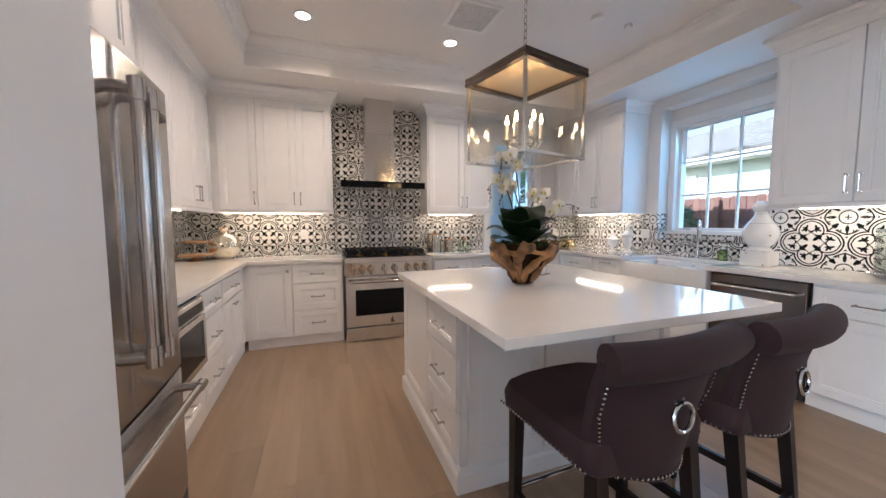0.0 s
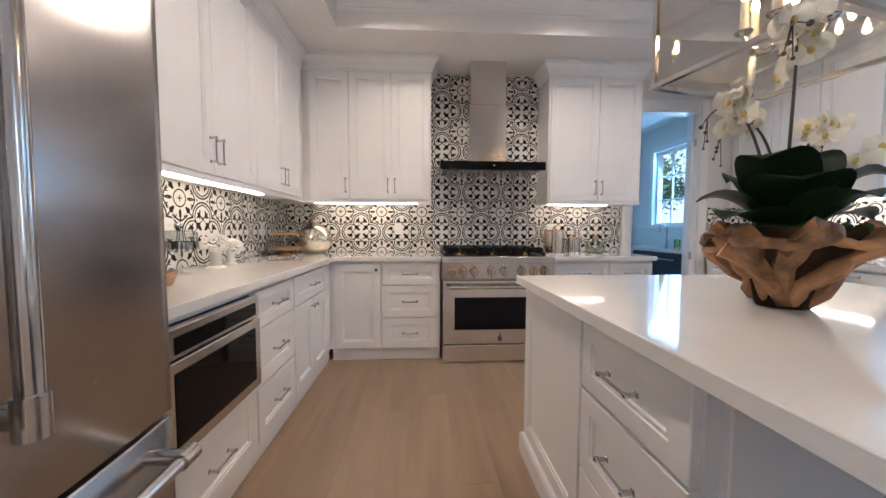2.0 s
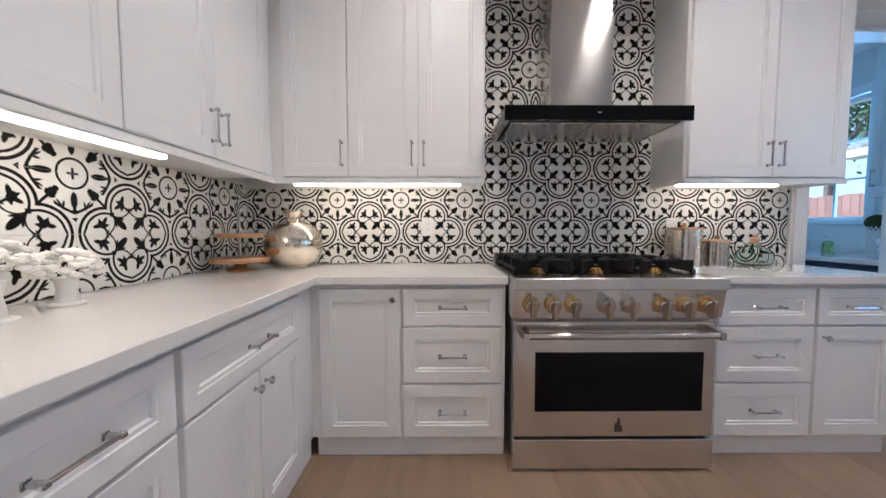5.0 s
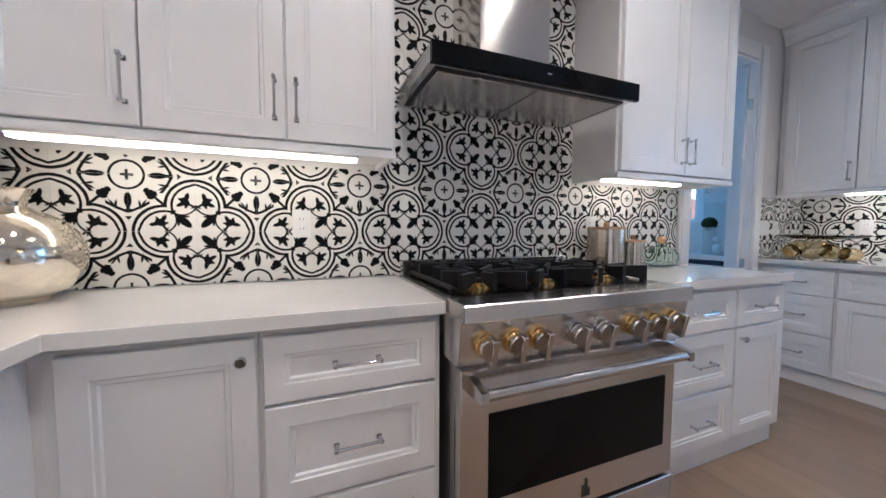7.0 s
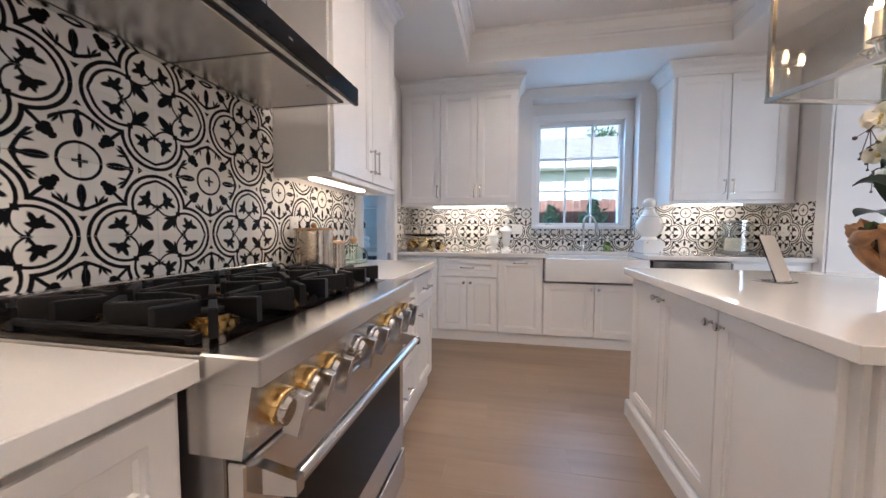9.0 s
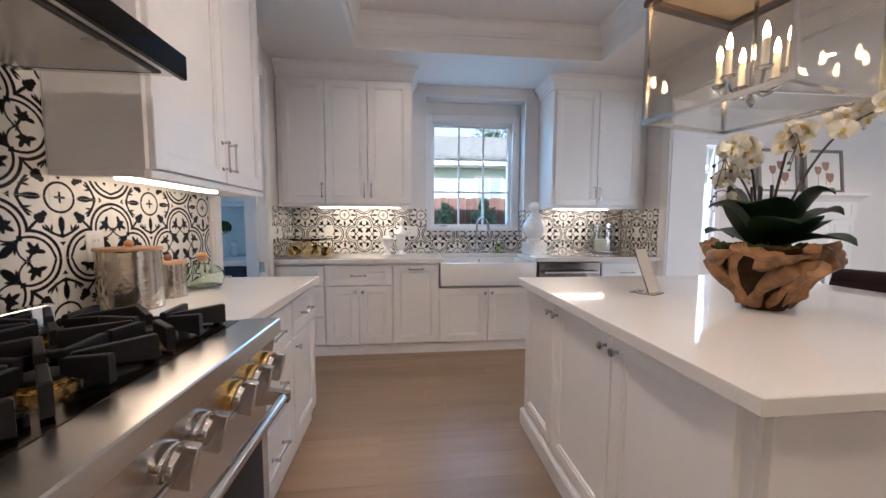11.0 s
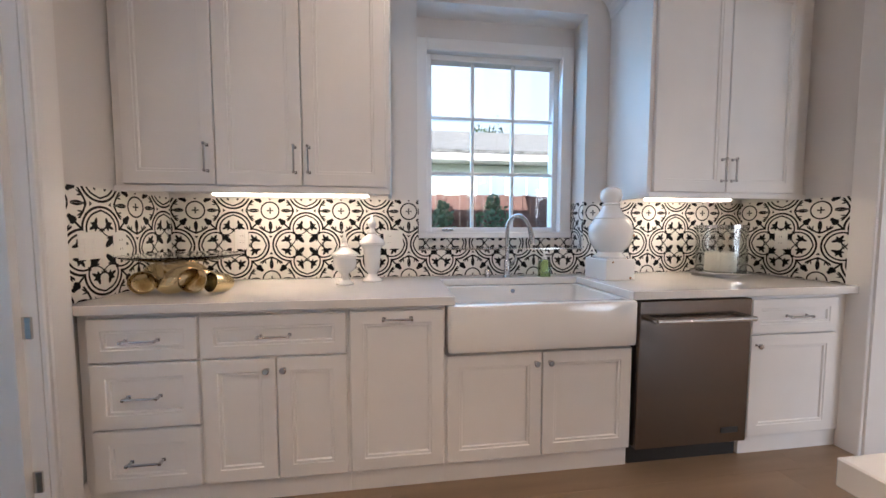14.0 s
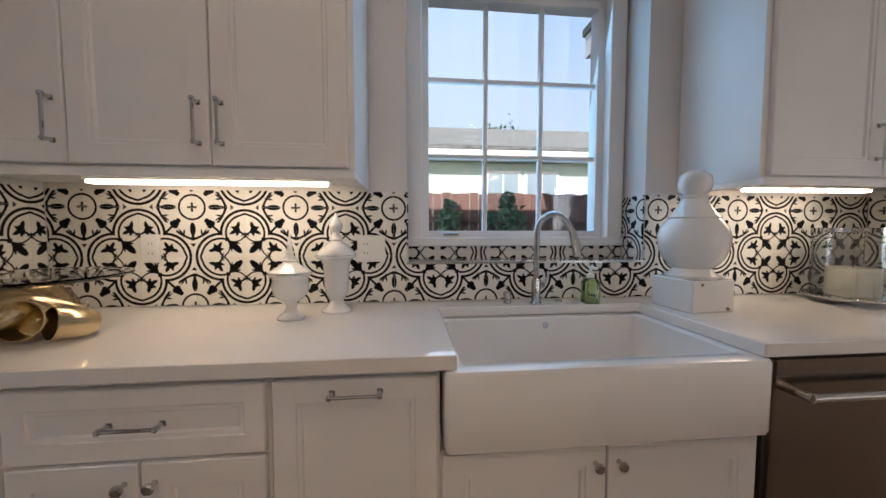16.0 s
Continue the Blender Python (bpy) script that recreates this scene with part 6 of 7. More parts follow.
c = part("pillar", bm, M_WAX, hc, "ivory wax pillar", smooth=True)
bm = B()
tube(bm, [(0, 0, 0.121), (0.002, 0, 0.14)], 0.0015, 6)
part("wick", bm, M_BLACK, c)


# ---- sockets and switches ----
def socket(label, m, gangs=1, switch=False):
    s = thing("wall_switch" if switch else "wall_socket", label, "switch" if switch else "socket", m, "wall plates")
    w = 0.037 + 0.023 * (gangs - 1)
    part("plate", boxes("p", M_PLASTIC, (-w, w, -0.012, -0.0065, -0.058, 0.058), bev=0.002), M_PLASTIC, s)
    for g in range(gangs):
        x = (g - (gangs - 1) / 2) * 0.046
        if switch and not (gangs == 2 and g == 0 and label.startswith("white duplex")):
            part("rocker", boxes("r", M_PLASTIC, (x - 0.016, x + 0.016, -0.015, -0.0118, -0.033, 0.033), bev=0.001), M_PLASTIC, s)
        else:
            for z in (-0.02, 0.02):
                o = part("outlet", boxes("o", M_PLASTIC, (x - 0.017, x + 0.017, -0.0145, -0.0118, z - 0.014, z + 0.014), bev=0.002), M_PLASTIC, s)
                part("slots", boxes("s", M_BLACK, (x - 0.008, x - 0.006, -0.0149, -0.0144, z - 0.004, z + 0.005), (x + 0.006, x + 0.008, -0.0149, -0.0144, z - 0.004, z + 0.005)), M_BLACK, o)


socket("white duplex socket on the tiles by the range", pose(1.115, NY, 1.155))
socket("white duplex socket on the tiles by the canisters", pose(2.72, NY, 1.155))
socket("white duplex socket on the tiles by the serving stand", pose(WX, -0.45, 1.145, 0, 0, 90))
socket("white duplex socket on the tiles by the cake stands", pose(WX, -1.58, 1.15, 0, 0, 90))
socket("white duplex socket on the tiles under the cabinet", pose(EX, -0.353, 1.158, 0, 0, -90))
socket("white duplex socket and rocker switch beside the window", pose(EX, -1.245, 1.153, 0, 0, -90), 2, True)
socket("white double rocker switch beside the pantry door", pose(4.60, NS, 1.148), 2, True)
socket("white single switch beside the pantry door", pose(4.755, NS, 1.147), 1)
socket("white duplex socket on the end wall tiles", pose(4.86, SY, 1.148, 0, 0, 180))

# ---- pantry ----
PF = 4.39
pb = thing("pantry_cabinet", "white pantry sink cabinet along the window", "cabinet", pose(PF, PN - 0.005, 0, 0, 0, -90))
part("body", boxes("b", M_CAB, (0, 1.12, 0.0215, 0.68, 0.1, 0.873), bev=0.001), M_CAB, pb)
part("plinth", boxes("b", M_CAB, (0, 1.12, 0.06, 0.68, 0.0, 0.1)), M_CAB, pb)
fronts_on(pb, [(0.02, 0.55, 0.112, 0.852, "kr"), (0.56, 1.10, 0.112, 0.852, "kl")])
pd = thing("pantry_dishwasher", "dark dishwasher under the pantry counter, daylight blue in its colour", "dishwasher")
d = part("door", boxes("d", M_BLUE_LIT, (PF - 0.015, PF + 0.03, 0.20, 1.16, 0.10, 0.866), bev=0.004), M_BLUE_LIT, pd)
part("tub", boxes("d", M_BLACK, (PF + 0.031, 5.05, 0.20, 1.16, 0.10, 0.866)), M_BLACK, pd)
part("toe_kick", boxes("d", M_BLACK, (PF + 0.05, 5.05, 0.20, 1.16, 0.0, 0.1)), M_BLACK, pd)
bm = B()
tube(bm, [(PF - 0.055, 0.28, 0.79), (PF - 0.055, 1.08, 0.79)], 0.011, 10)
for y in (0.30, 1.06):
    tube(bm, [(PF - 0.015, y, 0.79), (PF - 0.055, y, 0.79)], 0.011, 10)
part("handle", bm, M_POLISH, d, "steel bar handle", smooth=True)
slab("pantry_countertop", "polished white quartz pantry counter", [(PF - 0.03, 0.17), (5.078, 0.17), (5.078, PN - 0.003), (PF - 0.03, PN - 0.003)])
solid("pantry_backsplash", "plain white slab backsplash under the pantry window", "backsplash", boxes("b", M_QUARTZ, (5.062, 5.0785, 0.17, PN - 0.004, 0.9155, 1.18)), M_QUARTZ)
pw = thing("pantry_wall_cabinet", "white upper cabinet beside the pantry window", "cabinet", pose(4.74, 0.60, 0, 0, 0, -90))
part("body", boxes("b", M_CAB, (0, 0.43, 0.0215, 0.34, 1.40, 2.735), bev=0.001), M_CAB, pw)
fronts_on(pw, [(0.02, 0.41, 1.43, 2.6, "vl")])
pf = thing("pantry_faucet", "chrome gooseneck faucet at the pantry sink", "faucet", pose(4.98, 1.30, 0.915))
bm = B()
lathe(bm, [(0.024, 0), (0.024, 0.006), (0.016, 0.012), (0.016, 0.1), (0.0, 0.1)], n=16, cap1=False)
part("base", bm, M_CHROME, pf, smooth=True)
bm = B()
tube(bm, [(0, 0, 0.1), (0, 0, 0.25)] + [(-0.06 + 0.06 * math.cos(a), 0, 0.25 + 0.06 * math.sin(a)) for a in [i * math.pi / 8 for i in range(1, 9)]] + [(-0.12, 0, 0.2)], 0.011, 10)
part("spout", bm, M_CHROME, pf, smooth=True)
bm = B()
tube(bm, [(0, -0.012, 0.06), (0, -0.06, 0.09)], 0.006, 8)
part("lever", bm, M_CHROME, pf, smooth=True)
soap_bottle("green soap dispenser on the pantry counter", pose(4.93, 1.02, 0.915))
lv = thing("lattice_planter", "white lattice planter with a clipped green ball", "planter", pose(4.80, 0.56, 0.915))
bm = B()
for k in range(14):
    for sgn in (-1, 1):
        tube(bm, [(0.055 * math.cos(a), 0.055 * math.sin(a), z) for a, z in [(2 * math.pi * k / 14 + sgn * 1.6 * i / 6, 0.25 * i / 6) for i in range(7)]], 0.004, 5)
part("lattice", bm, M_CERAMIC, lv, "white ceramic lattice")
bm = B()
bmesh.ops.create_icosphere(bm, subdivisions=4, radius=0.065)
for v in bm.verts:
    v.co *= 1 + 0.12 * noise.noise(v.co * 60)
    v.co.z += 0.28
part("green_ball", bm, M_MOSS, lv, "clipped green ball")
bm = B()
bmesh.ops.create_icosphere(bm, subdivisions=3, radius=0.04, matrix=Matrix.Translation((0, 0, 0.05)) @ Matrix.Diagonal((0.9, 0.9, 1.2, 1)))
bmesh.ops.create_icosphere(bm, subdivisions=3, radius=0.034, matrix=Matrix.Translation((-0.01, 0, 0.125)))
for v in bm.verts:
    v.co *= 1 + 0.06 * noise.noise(v.co * 70)
solid("white_figurine", "small curly white ceramic figurine", "figurine", bm, M_CERAMIC, pose(4.72, 0.44, 0.915), True)

# ---- living room seen through the opening ----
fp = thing("fireplace", "white panelled fireplace surround with a dark firebox", "fireplace")
FX = LX - 0.001
for y0, y1 in ((-6.86, -6.42), (-8.24, -7.80)):
    part("leg", boxes("b", M_TRIM, (FX - 0.16, FX, y0, y1, 0, 1.319), bev=0.004), M_TRIM, fp)
part("header", boxes("b", M_TRIM, (FX - 0.155, FX, -7.799, -6.861, 0.82, 1.319), bev=0.004), M_TRIM, fp)
part("frieze", boxes("b", M_TRIM, (FX - 0.17, FX, -8.26, -6.40, 1.32, 1.62), bev=0.004), M_TRIM, fp)
bm = B()
sweep(bm, [(FX, -6.40), (FX - 0.17, -6.40), (FX - 0.17, -8.26), (FX, -8.26)], [(0, 1.60), (0.015, 1.61), (0.03, 1.65), (0.07, 1.685), (0.09, 1.69), (0.09, 1.735), (0, 1.735)])
part("mantel_shelf", bm, M_TRIM, fp)
part("mantel_top", boxes("m", M_TRIM, (FX - 0.1695, FX, -8.2595, -6.4005, 1.621, 1.7345)), M_TRIM, fp)
for y0, y1, z0, z1 in ((-6.80, -6.50, 0.15, 1.25), (-8.18, -7.88, 0.15, 1.25), (-8.16, -6.50, 1.37, 1.58)):
    bm = B()
    sweep(bm, [(y0, z0), (y0, z1), (y1, z1), (y1, z0)], [(0, 0), (0.02, 0), (0.02, 0.012), (0, 0.012)], closed=True)
    xo = FX - 0.17 if z0 > 1.3 else FX - 0.16
    for v in bm.verts:
        v.co = Vector((xo - v.co.z, v.co.x, v.co.y))
    part("panel_moulding", bm, M_TRIM, fp)
# a flat near-black panel fills the firebox opening
part("firebox", boxes("f", M_FIREBOX, (FX - 0.05, FX, -7.80, -6.86, 0, 0.82)), M_FIREBOX, fp, "near-black firebox panel")
part("hearth", boxes("h", M_QUARTZ, (FX - 0.55, FX - 0.001, -8.3, -6.36, 0.001, 0.03), bev=0.004), M_QUARTZ, fp)
for y in (-6.93, -7.73):
    pic = thing("framed_print", "framed print of brown tulips leaning on the mantel", "picture", pose(FX - 0.085, y, 1.737, 0, 0, -90) @ pose(0, 0, 0, -6, 0, 0), "prints on the mantel")
    bm = B()
    sweep(bm, [(-0.35, 0), (-0.35, 0.68), (0.35, 0.68), (0.35, 0)], [(-0.0, 0), (0.045, 0), (0.045, 0.03), (0, 0.03)], closed=True)
    for v in bm.verts:
        v.co = Vector((v.co.x, -v.co.z, v.co.y))
    part("frame", bm, M_FRAME, pic, "weathered grey frame")
    part("print", boxes("p", M_PAPER, (-0.31, 0.31, -0.012, -0.006, 0.04, 0.64)), M_PAPER, pic)
    for x, z, r in ((-0.09, 0.36, 0.07), (0.05, 0.43, 0.075), (0.12, 0.25, 0.08)):
        bm = B()
        pts = []
        for i in range(18):
            a = 2 * math.pi * i / 18
            k = r * (1 + (0.25 * math.sin(3 * a) if math.sin(a) > 0 else 0))
            pts.append((x + 0.8 * k * math.cos(a), z + k * math.sin(a)))
        rings(bm, [[(px, -0.0125, pz) for px, pz in pts], [(px, -0.0135, pz) for px, pz in pts]])
        tl = part("tulip", bm, M_TULIP, pic, "printed brown tulip")
        part("tulip_stem", boxes("s", M_TULIP, (x - 0.004, x + 0.004, -0.0132, -0.0125, 0.12, z - r * 0.9)), M_TULIP, tl)
bm = B()
bmesh.ops.create_icosphere(bm, subdivisions=4, radius=1.0)
for v in bm.verts:
    p = v.co.copy()
    e = abs(p.x) ** 0.5 * (1 if p.x > 0 else -1), abs(p.z) ** 0.5 * (1 if p.z > 0 else -1)
    cr = abs(e[0] * e[1])
    v.co = Vector((0.07 * p.y * (1 - 0.5 * cr), 0.21 * e[0] * (0.82 + 0.25 * cr), 0.2 + 0.20 * e[1] * (0.8 + 0.3 * cr)))
cs = solid("white_cushion", "plump white pillow propped on the hearth", "pillow", bm, M_CREAM, pose(FX - 0.42, -7.18, 0.03), True)

# ---- outdoors ----
solid("ground", "dry mulch and soil beside the house", "ground", boxes("g", M_LAWN, (-60, 400, -400, 400, -0.45, -0.21)), M_LAWN, kind="structure")
FXW = 8.9
fence = thing("fence", "reddish cedar board fence behind the shrubs", "fence")
for i in range(90):
    y = -7.6 + i * 0.142
    part("board", boxes("b", M_FENCE, (FXW, FXW + 0.02, y, y + 0.136, -0.21, 1.80 + 0.012 * math.sin(i * 2.3)), bev=0.002), M_FENCE, fence)
part("rail", boxes("r", M_FENCE, (FXW - 0.04, FXW - 0.001, -7.6, 5.2, 1.35, 1.44), bev=0.002), M_FENCE, fence)
part("rail", boxes("r", M_FENCE, (FXW - 0.04, FXW - 0.001, -7.6, 5.2, 0.25, 0.34), bev=0.002), M_FENCE, fence)
for k in range(6):
    part("post", boxes("r", M_FENCE, (FXW - 0.10, FXW - 0.041, -7.0 + k * 2.4, -6.9 + k * 2.4, -0.21, 1.75), bev=0.003), M_FENCE, fence)


def leaves(bm, q, pts, size):
    for p in pts:
        a = Vector((q.gauss(0, 1), q.gauss(0, 1), q.gauss(0, 1))).normalized()
        b = a.cross(Vector((q.gauss(0, 1), q.gauss(0, 1), q.gauss(0, 1)))).normalized()
        s = size * q.uniform(0.6, 1.3)
        v = [bm.verts.new(p + a * s), bm.verts.new(p + b * s * 0.5), bm.verts.new(p - a * s), bm.verts.new(p - b * s * 0.5)]
        bm.faces.new(v)


def shrub(label, x, y, h, r, seed):
    q = random.Random(seed)
    s = thing("shrub", label, "shrub", pose(x, y, -0.21), "shrubs along the fence")
    bm = B()
    pts = []
    for i in range(800):
        t = q.random() ** 0.8
        rad = r * (0.35 + 0.75 * math.sin(math.pi * min(1, t * 0.8 + 0.15))) * math.sqrt(q.random()) * (1 if t < 0.9 else 0.6)
        a = q.uniform(0, 6.283)
        pts.append(Vector((rad * math.cos(a), rad * math.sin(a), h * (0.06 + 0.94 * t) + q.gauss(0, 0.03))))
    leaves(bm, q, pts, 0.05)
    part("crown", bm, M_SHRUB, s)
    bm = B()
    for k in range(4):
        a = k * 1.6
        tube(bm, [(0, 0, 0), (0.1 * math.cos(a), 0.1 * math.sin(a), h * 0.4), (0.18 * math.cos(a), 0.18 * math.sin(a), h * 0.8)], [0.02, 0.012, 0.004], 6)
    part("stems", bm, M_STEM, s)


shrub("upright dark green shrub in front of the fence", 8.2, -1.95, 1.82, 0.25, 1)
shrub("bushy green shrub in front of the fence", 8.25, -2.75, 1.92, 0.33, 2)
shrub("leafy green shrub in front of the fence", 8.2, -4.6, 2.0, 0.32, 3)
shrub("young green shrub in front of the fence", 8.2, 0.4, 1.8, 0.3, 5)

bm = B()
k = 40
rings(bm, [[(90 * math.cos(a) + q, 90 * math.sin(a), z) for q, z in ((0, -3), (0, 130), (0.5, 130), (0.5, -3))] for a in [-1.25 + 2.5 * i / k for i in range(k + 1)]])
solid("backdrop", "hazy pale sky far beyond the windows", "sky", bm, M_SKYDROP)
nh = thing("neighbour_house", "pale green bungalow with a grey shingle roof", "house")
HXX = 13.0
part("wall", boxes("w", M_STUCCO, (HXX, HXX + 7, -16, 7, -0.21, 3.3)), M_STUCCO, nh)
part("fascia", boxes("w", M_TRIM, (HXX - 0.62, HXX - 0.55, -16.5, 7.5, 3.11, 3.30)), M_TRIM, nh)
part("soffit", boxes("w", M_TRIM, (HXX - 0.55, HXX, -16.5, 7.5, 3.1, 3.14)), M_TRIM, nh)
bm = B()
rings(bm, [[(HXX - 0.65, y, 3.30), (HXX - 0.65, y, 3.36), (HXX + 3.5, y, 5.00), (HXX + 7.6, y, 3.36), (HXX + 7.6, y, 3.30), (HXX + 3.5, y, 4.90)] for y in (-16.5, 7.5)])
roof = part("roof", bm, M_SHINGLE, nh)
bm = B()
sl = 1.64 / 4.15
for k in range(17):
    x0 = HXX - 0.66 + k * 0.245
    y = -13.0 + (k % 2) * 0.12
    z = 3.36 + (x0 - HXX + 0.65) * sl
    while y < 7:
        wd = 0.22 + 0.1 * ((k * 7 + int(y * 13)) % 3) / 2
        rings(bm, [[(x0, y, z + 0.012), (x0, y + wd, z + 0.012), (x0 + 0.26, y + wd, z + 0.262 * sl), (x0 + 0.26, y, z + 0.262 * sl)], [(x0, y, z + 0.03), (x0, y + wd, z + 0.03), (x0 + 0.26, y + wd, z + 0.01 + 0.262 * sl), (x0 + 0.26, y, z + 0.01 + 0.262 * sl)]])
        y += wd + 0.008
part("shingles", bm, M_SHINGLE, roof, "overlapping grey shingles")["kind"] = "stuff"
for y in (-8.2, -5.1, -4.0, -0.5, 4.0):
    w = part("window", boxes("w", M_TRIM, (HXX - 0.05, HXX, y - 0.5, y + 0.5, 1.9, 2.85), bev=0.01), M_TRIM, nh)
    part("pane", boxes("p", M_BLACKGL, (HXX - 0.06, HXX - 0.0505, y - 0.42, y - 0.02, 1.98, 2.77), (HXX - 0.06, HXX - 0.0505, y + 0.02, y + 0.42, 1.98, 2.77)), material("sky_pane", (0.25, 0.32, 0.36), 0.08, coat=0.5), w)
ev = thing("eave", "white painted eave of the living room wing", "eave")
part("fascia", boxes("e", M_TRIM, (5.5, 6.95, -3.22, -3.18, 2.95, 3.17), (6.95, 7.0, -12, -3.18, 2.95, 3.17)), M_TRIM, ev)
part("soffit", boxes("e", M_TRIM, (5.5, 6.95, -12, -3.22, 2.98, 3.0)), M_TRIM, ev)
part("roof", boxes("e", M_SHINGLE, (5.48, 7.03, -12, -3.16, 3.17, 3.24)), M_SHINGLE, ev)


def tree(label, x, y, h, r, seed):
    q = random.Random(seed)
    s = thing("tree", label, "tree", pose(x, y, -0.21))
    bm = B()
    tube(bm, [(0, 0, 0), (0.1, 0.05, h * 0.4), (0.0, 0.1, h * 0.7)], [0.22, 0.17, 0.08], 9)
    ends = []
    for k in range(9):
        a = k * 2.4
        e = Vector((r * 0.7 * math.cos(a), r * 0.7 * math.sin(a), h * q.uniform(0.6, 0.95)))
        tube(bm, [(0.05, 0.07, h * 0.45), e * 0.5 + Vector((0, 0, h * 0.3)), e], [0.08, 0.05, 0.02], 6)
        ends.append(e)
    part("trunk", bm, M_STEM, s)
    bm = B()
    pts = []
    for e in ends + [Vector((0, 0, h))]:
        for i in range(420):
            pts.append(e + Vector((q.gauss(0, r * 0.24), q.gauss(0, r * 0.24), q.gauss(0, r * 0.17))))
    leaves(bm, q, pts, 0.14)
    part("crown", bm, M_TREE, s)


tree("distant leafy green tree behind the bungalow", 27, -7.5, 7.7, 2.4, 11)
tree("tall green tree beyond the fence", 19.5, 14, 8.5, 3.2, 12)
tree("broad green tree beyond the pantry window", 13.5, 16.0, 5.2, 2.6, 13)


# ---- wall tiles ----
tile_cache = {}
ZC = 1.329


def tiles(parent, m, u0, u1, v0, v1, uc):
    """Patterned tiles on a wall: m puts local x along the wall, z up, -y into the room; a circle is centred at (uc, ZC)."""
    for i in range(math.floor((u0 - uc) / TILE), math.ceil((u1 - uc) / TILE)):
        for j in range(math.floor((v0 - ZC) / TILE), math.ceil((v1 - ZC) / TILE)):
            a0, a1 = max(u0, uc + i * TILE), min(u1, uc + (i + 1) * TILE)
            b0, b1 = max(v0, ZC + j * TILE), min(v1, ZC + (j + 1) * TILE)
            if a1 - a0 < 0.004 or b1 - b0 < 0.004:
                continue
            qu = uc + (i if i % 2 else i + 1) * TILE
            qv = ZC + (j if j % 2 else j + 1) * TILE
            key = tuple(round(k, 4) for k in (a0 - qu, a1 - qu, b0 - qv, b1 - qv))
            if key not in tile_cache:
                bm = B()
                g = 0.0004

                def lp(e, y):
                    return [(key[0] + e, y, key[2] + e), (key[1] - e, y, key[2] + e), (key[1] - e, y, key[3] - e), (key[0] + e, y, key[3] - e)]
                rings(bm, [lp(g, -0.0005), lp(g, -0.0055), lp(g + 0.0008, -0.0063)])
                tile_cache[key] = finish(bm, "tile", M_TILE)
            part("tile", tile_cache[key], None, parent, at=m @ pose(qu, 0, qv))


bs = thing("backsplash_range", "black and white patterned cement tile backsplash behind the range", "backsplash", kind="structure")
part("grout", boxes("g", M_GROUT, (WX, 1.455, -0.0035, -0.0002, 0.916, 1.40), (1.455, 2.57, -0.0035, -0.0002, 0.916, 2.73), (2.57, 3.495, -0.0035, -0.0002, 0.916, 1.40)), M_GROUT, bs)
tiles(bs, pose(0, NY, 0), WX + 0.006, 1.453, 0.917, 1.40, 0.531)
tiles(bs, pose(0, NY, 0), 1.453, 2.568, 0.917, 2.725, 0.531)
tiles(bs, pose(0, NY, 0), 2.568, 3.49, 0.917, 1.40, 0.531)
bw = thing("backsplash_west", "black and white patterned tile backsplash over the side counter", "backsplash", kind="structure")
part("grout", boxes("g", M_GROUT, (WX + 0.0002, WX + 0.0035, -2.701, -0.0037, 0.916, 1.42)), M_GROUT, bw)
tiles(bw, pose(WX, 0, 0, 0, 0, 90), -2.70, -0.007, 0.917, 1.42, -1.482)
be = thing("backsplash_sink", "black and white patterned tile backsplash round the sink window", "backsplash", kind="structure")
part("grout", boxes("g", M_GROUT, (EX - 0.0035, EX - 0.0002, SY + 0.001, -2.52, 0.916, 1.40), (EX - 0.0035, EX - 0.0002, -2.52, -1.40, 0.916, 1.085), (EX - 0.0035, EX - 0.0002, -1.40, NS - 0.001, 0.916, 1.40)), M_GROUT, be)
ME = pose(EX, 0, 0, 0, 0, -90)
tiles(be, ME, -NS + 0.007, 1.40, 0.917, 1.40, 0.515)
tiles(be, ME, 1.40, 2.52, 0.917, 1.085, 0.515)
tiles(be, ME, 2.52, -SY - 0.007, 0.917, 1.40, 0.515)
tiles(be, pose(EX + 0.17, 0, 0, 0, 0, -90), 1.407, 2.513, 1.09, 1.155, 0.515)
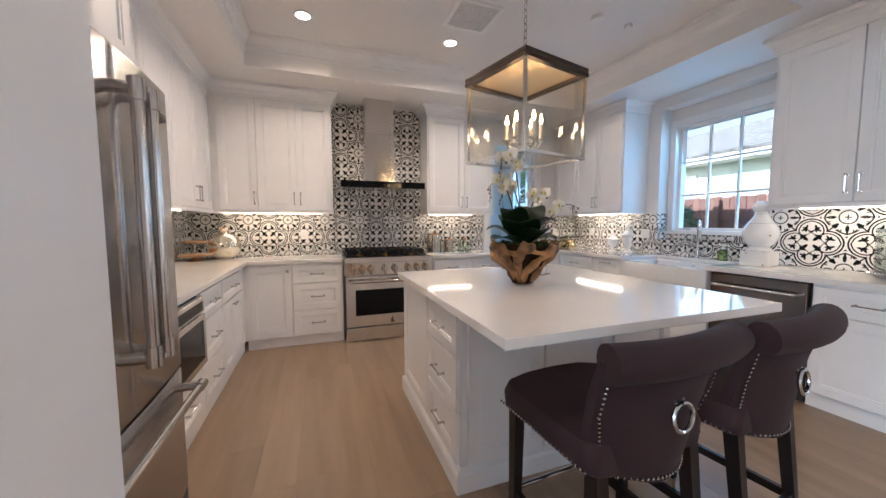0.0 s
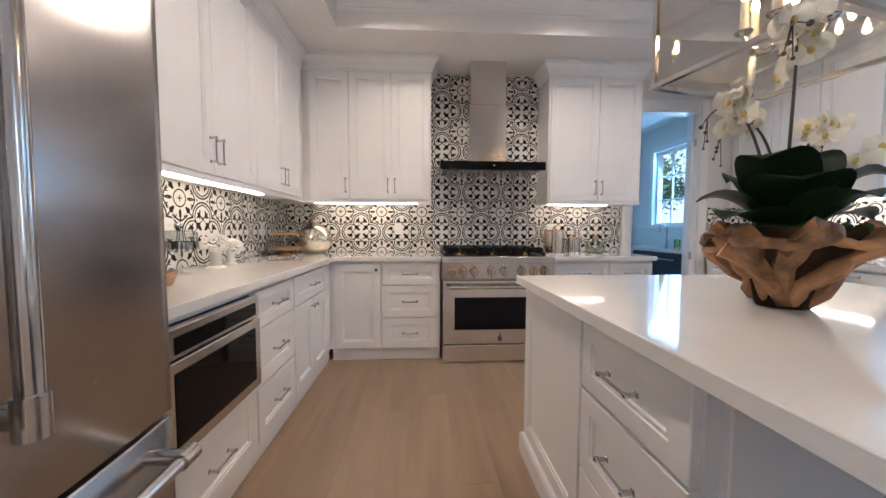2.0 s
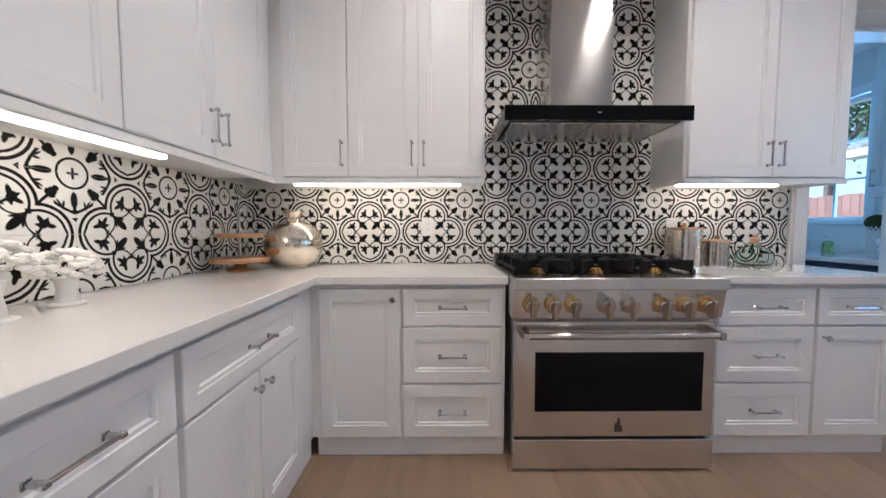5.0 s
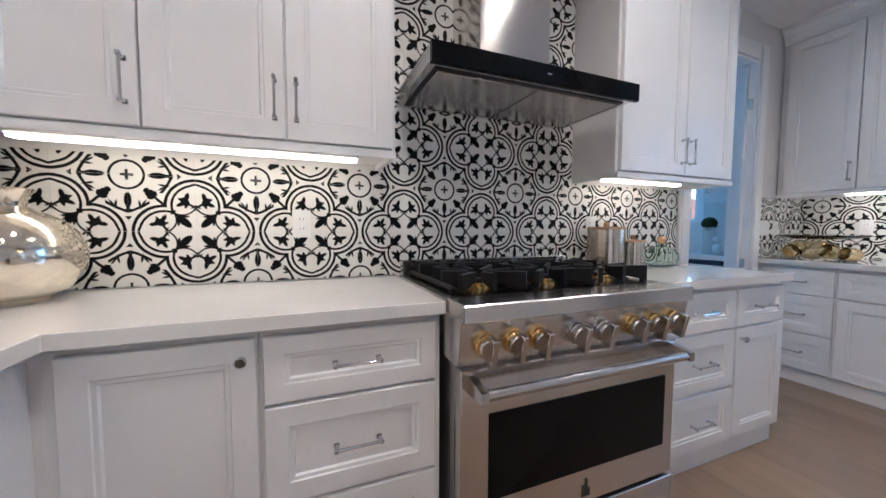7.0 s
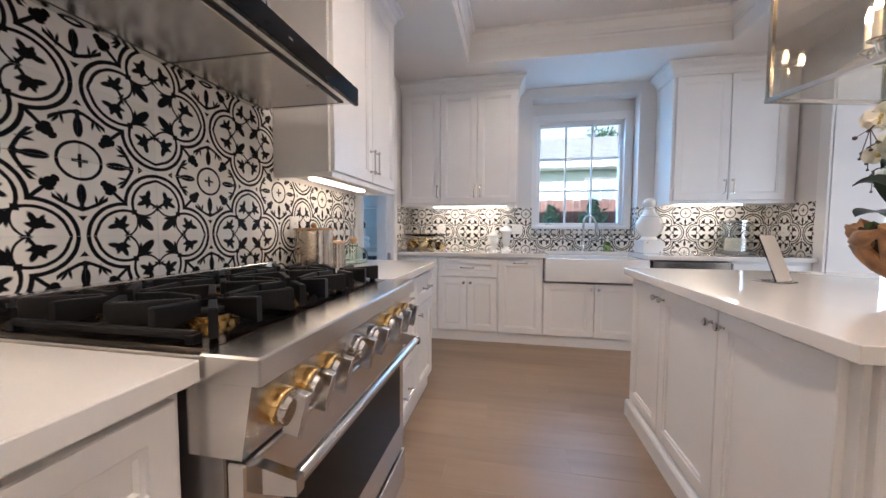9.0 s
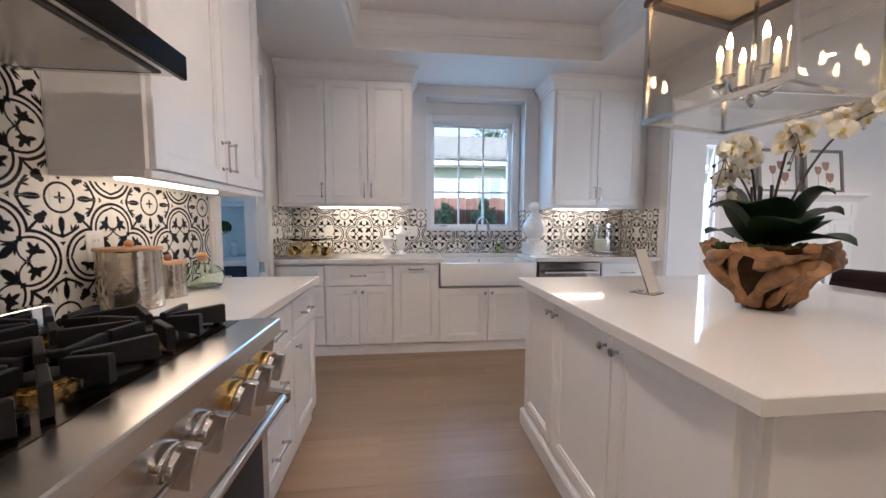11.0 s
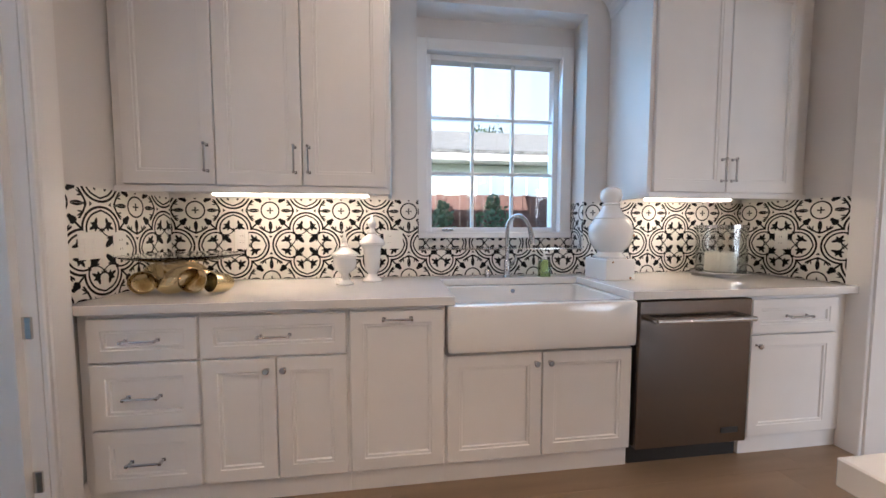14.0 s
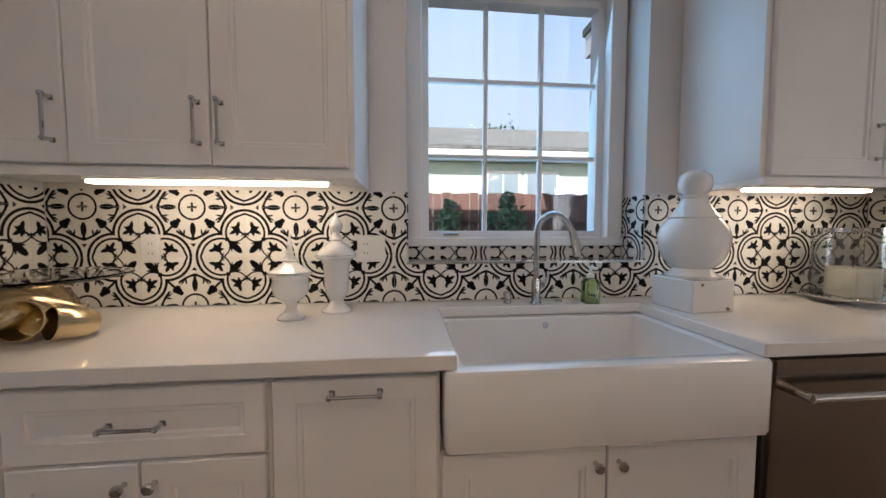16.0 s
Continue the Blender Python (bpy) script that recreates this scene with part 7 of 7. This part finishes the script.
tiles(be, pose(0, -2.52, 0, 0, 0, 180), -EX - 0.163, -EX, 1.09, 1.40, -EX)
tiles(be, pose(0, -1.40, 0), EX, EX + 0.163, 1.09, 1.40, EX)
tiles(be, pose(0, NS, 0), 4.50, EX - 0.007, 0.917, 1.40, 4.87)
tiles(be, pose(0, SY, 0, 0, 0, 180), -EX + 0.007, -4.51, 0.917, 1.40, -4.66)
part("ledge", boxes("l", M_QUARTZ, (EX - 0.006, EX + 0.165, -2.512, -1.408, 1.0855, 1.0895), bev=0.001), M_QUARTZ, be)
part("edge_trim", boxes("l", M_CHROME, (EX - 0.0095, EX - 0.0066, -2.519, -1.401, 1.082, 1.091)), M_NICKEL, be, "thin metal edge")

# ---- floor planks ----
q = random.Random(9)
PW = 0.19
far = B()
near_x0, near_x1 = -0.2, 5.4
x, row = LW, 0
plank_cache = {}
while x < LX:
    y = LS - q.uniform(0, 1.8)
    while y < PN:
        ln2 = q.choice((1.2, 1.5, 1.8, 2.1))
        a, b = max(y, LS), min(y + ln2, PN)
        if b - a > 0.02:
            if near_x0 < x < near_x1 and b > -4.6 and not (x + PW > 5.45):
                key = (round(b - a, 2))
                if key not in plank_cache:
                    bm = B()
                    e = 0.0002
                    rings(bm, [[(e, e, -0.006), (PW - e, e, -0.006), (PW - e, b - a - e, -0.006), (e, b - a - e, -0.006)], [(e, e, -0.0006), (PW - e, e, -0.0006), (PW - e, b - a - e, -0.0006), (e, b - a - e, -0.0006)],
                               [(e + 0.0006, e + 0.0006, 0), (PW - e - 0.0006, e + 0.0006, 0), (PW - e - 0.0006, b - a - e - 0.0006, 0), (e + 0.0006, b - a - e - 0.0006, 0)]], cap0=False)
                    plank_cache[key] = finish(bm, "plank", M_FLOOR)
                part("plank", plank_cache[key], None, floor, at=pose(x, a, 0))
            elif b < SY2 + 0.5 or (2.9 < x < 5.1 and a > NY):
                box(far, x + 0.001, x + PW - 0.001, a + 0.001, b - 0.001, -0.006, 0)
        y += ln2
    x += PW
part("planks_far", far, M_FLOOR, floor)["kind"] = "stuff"
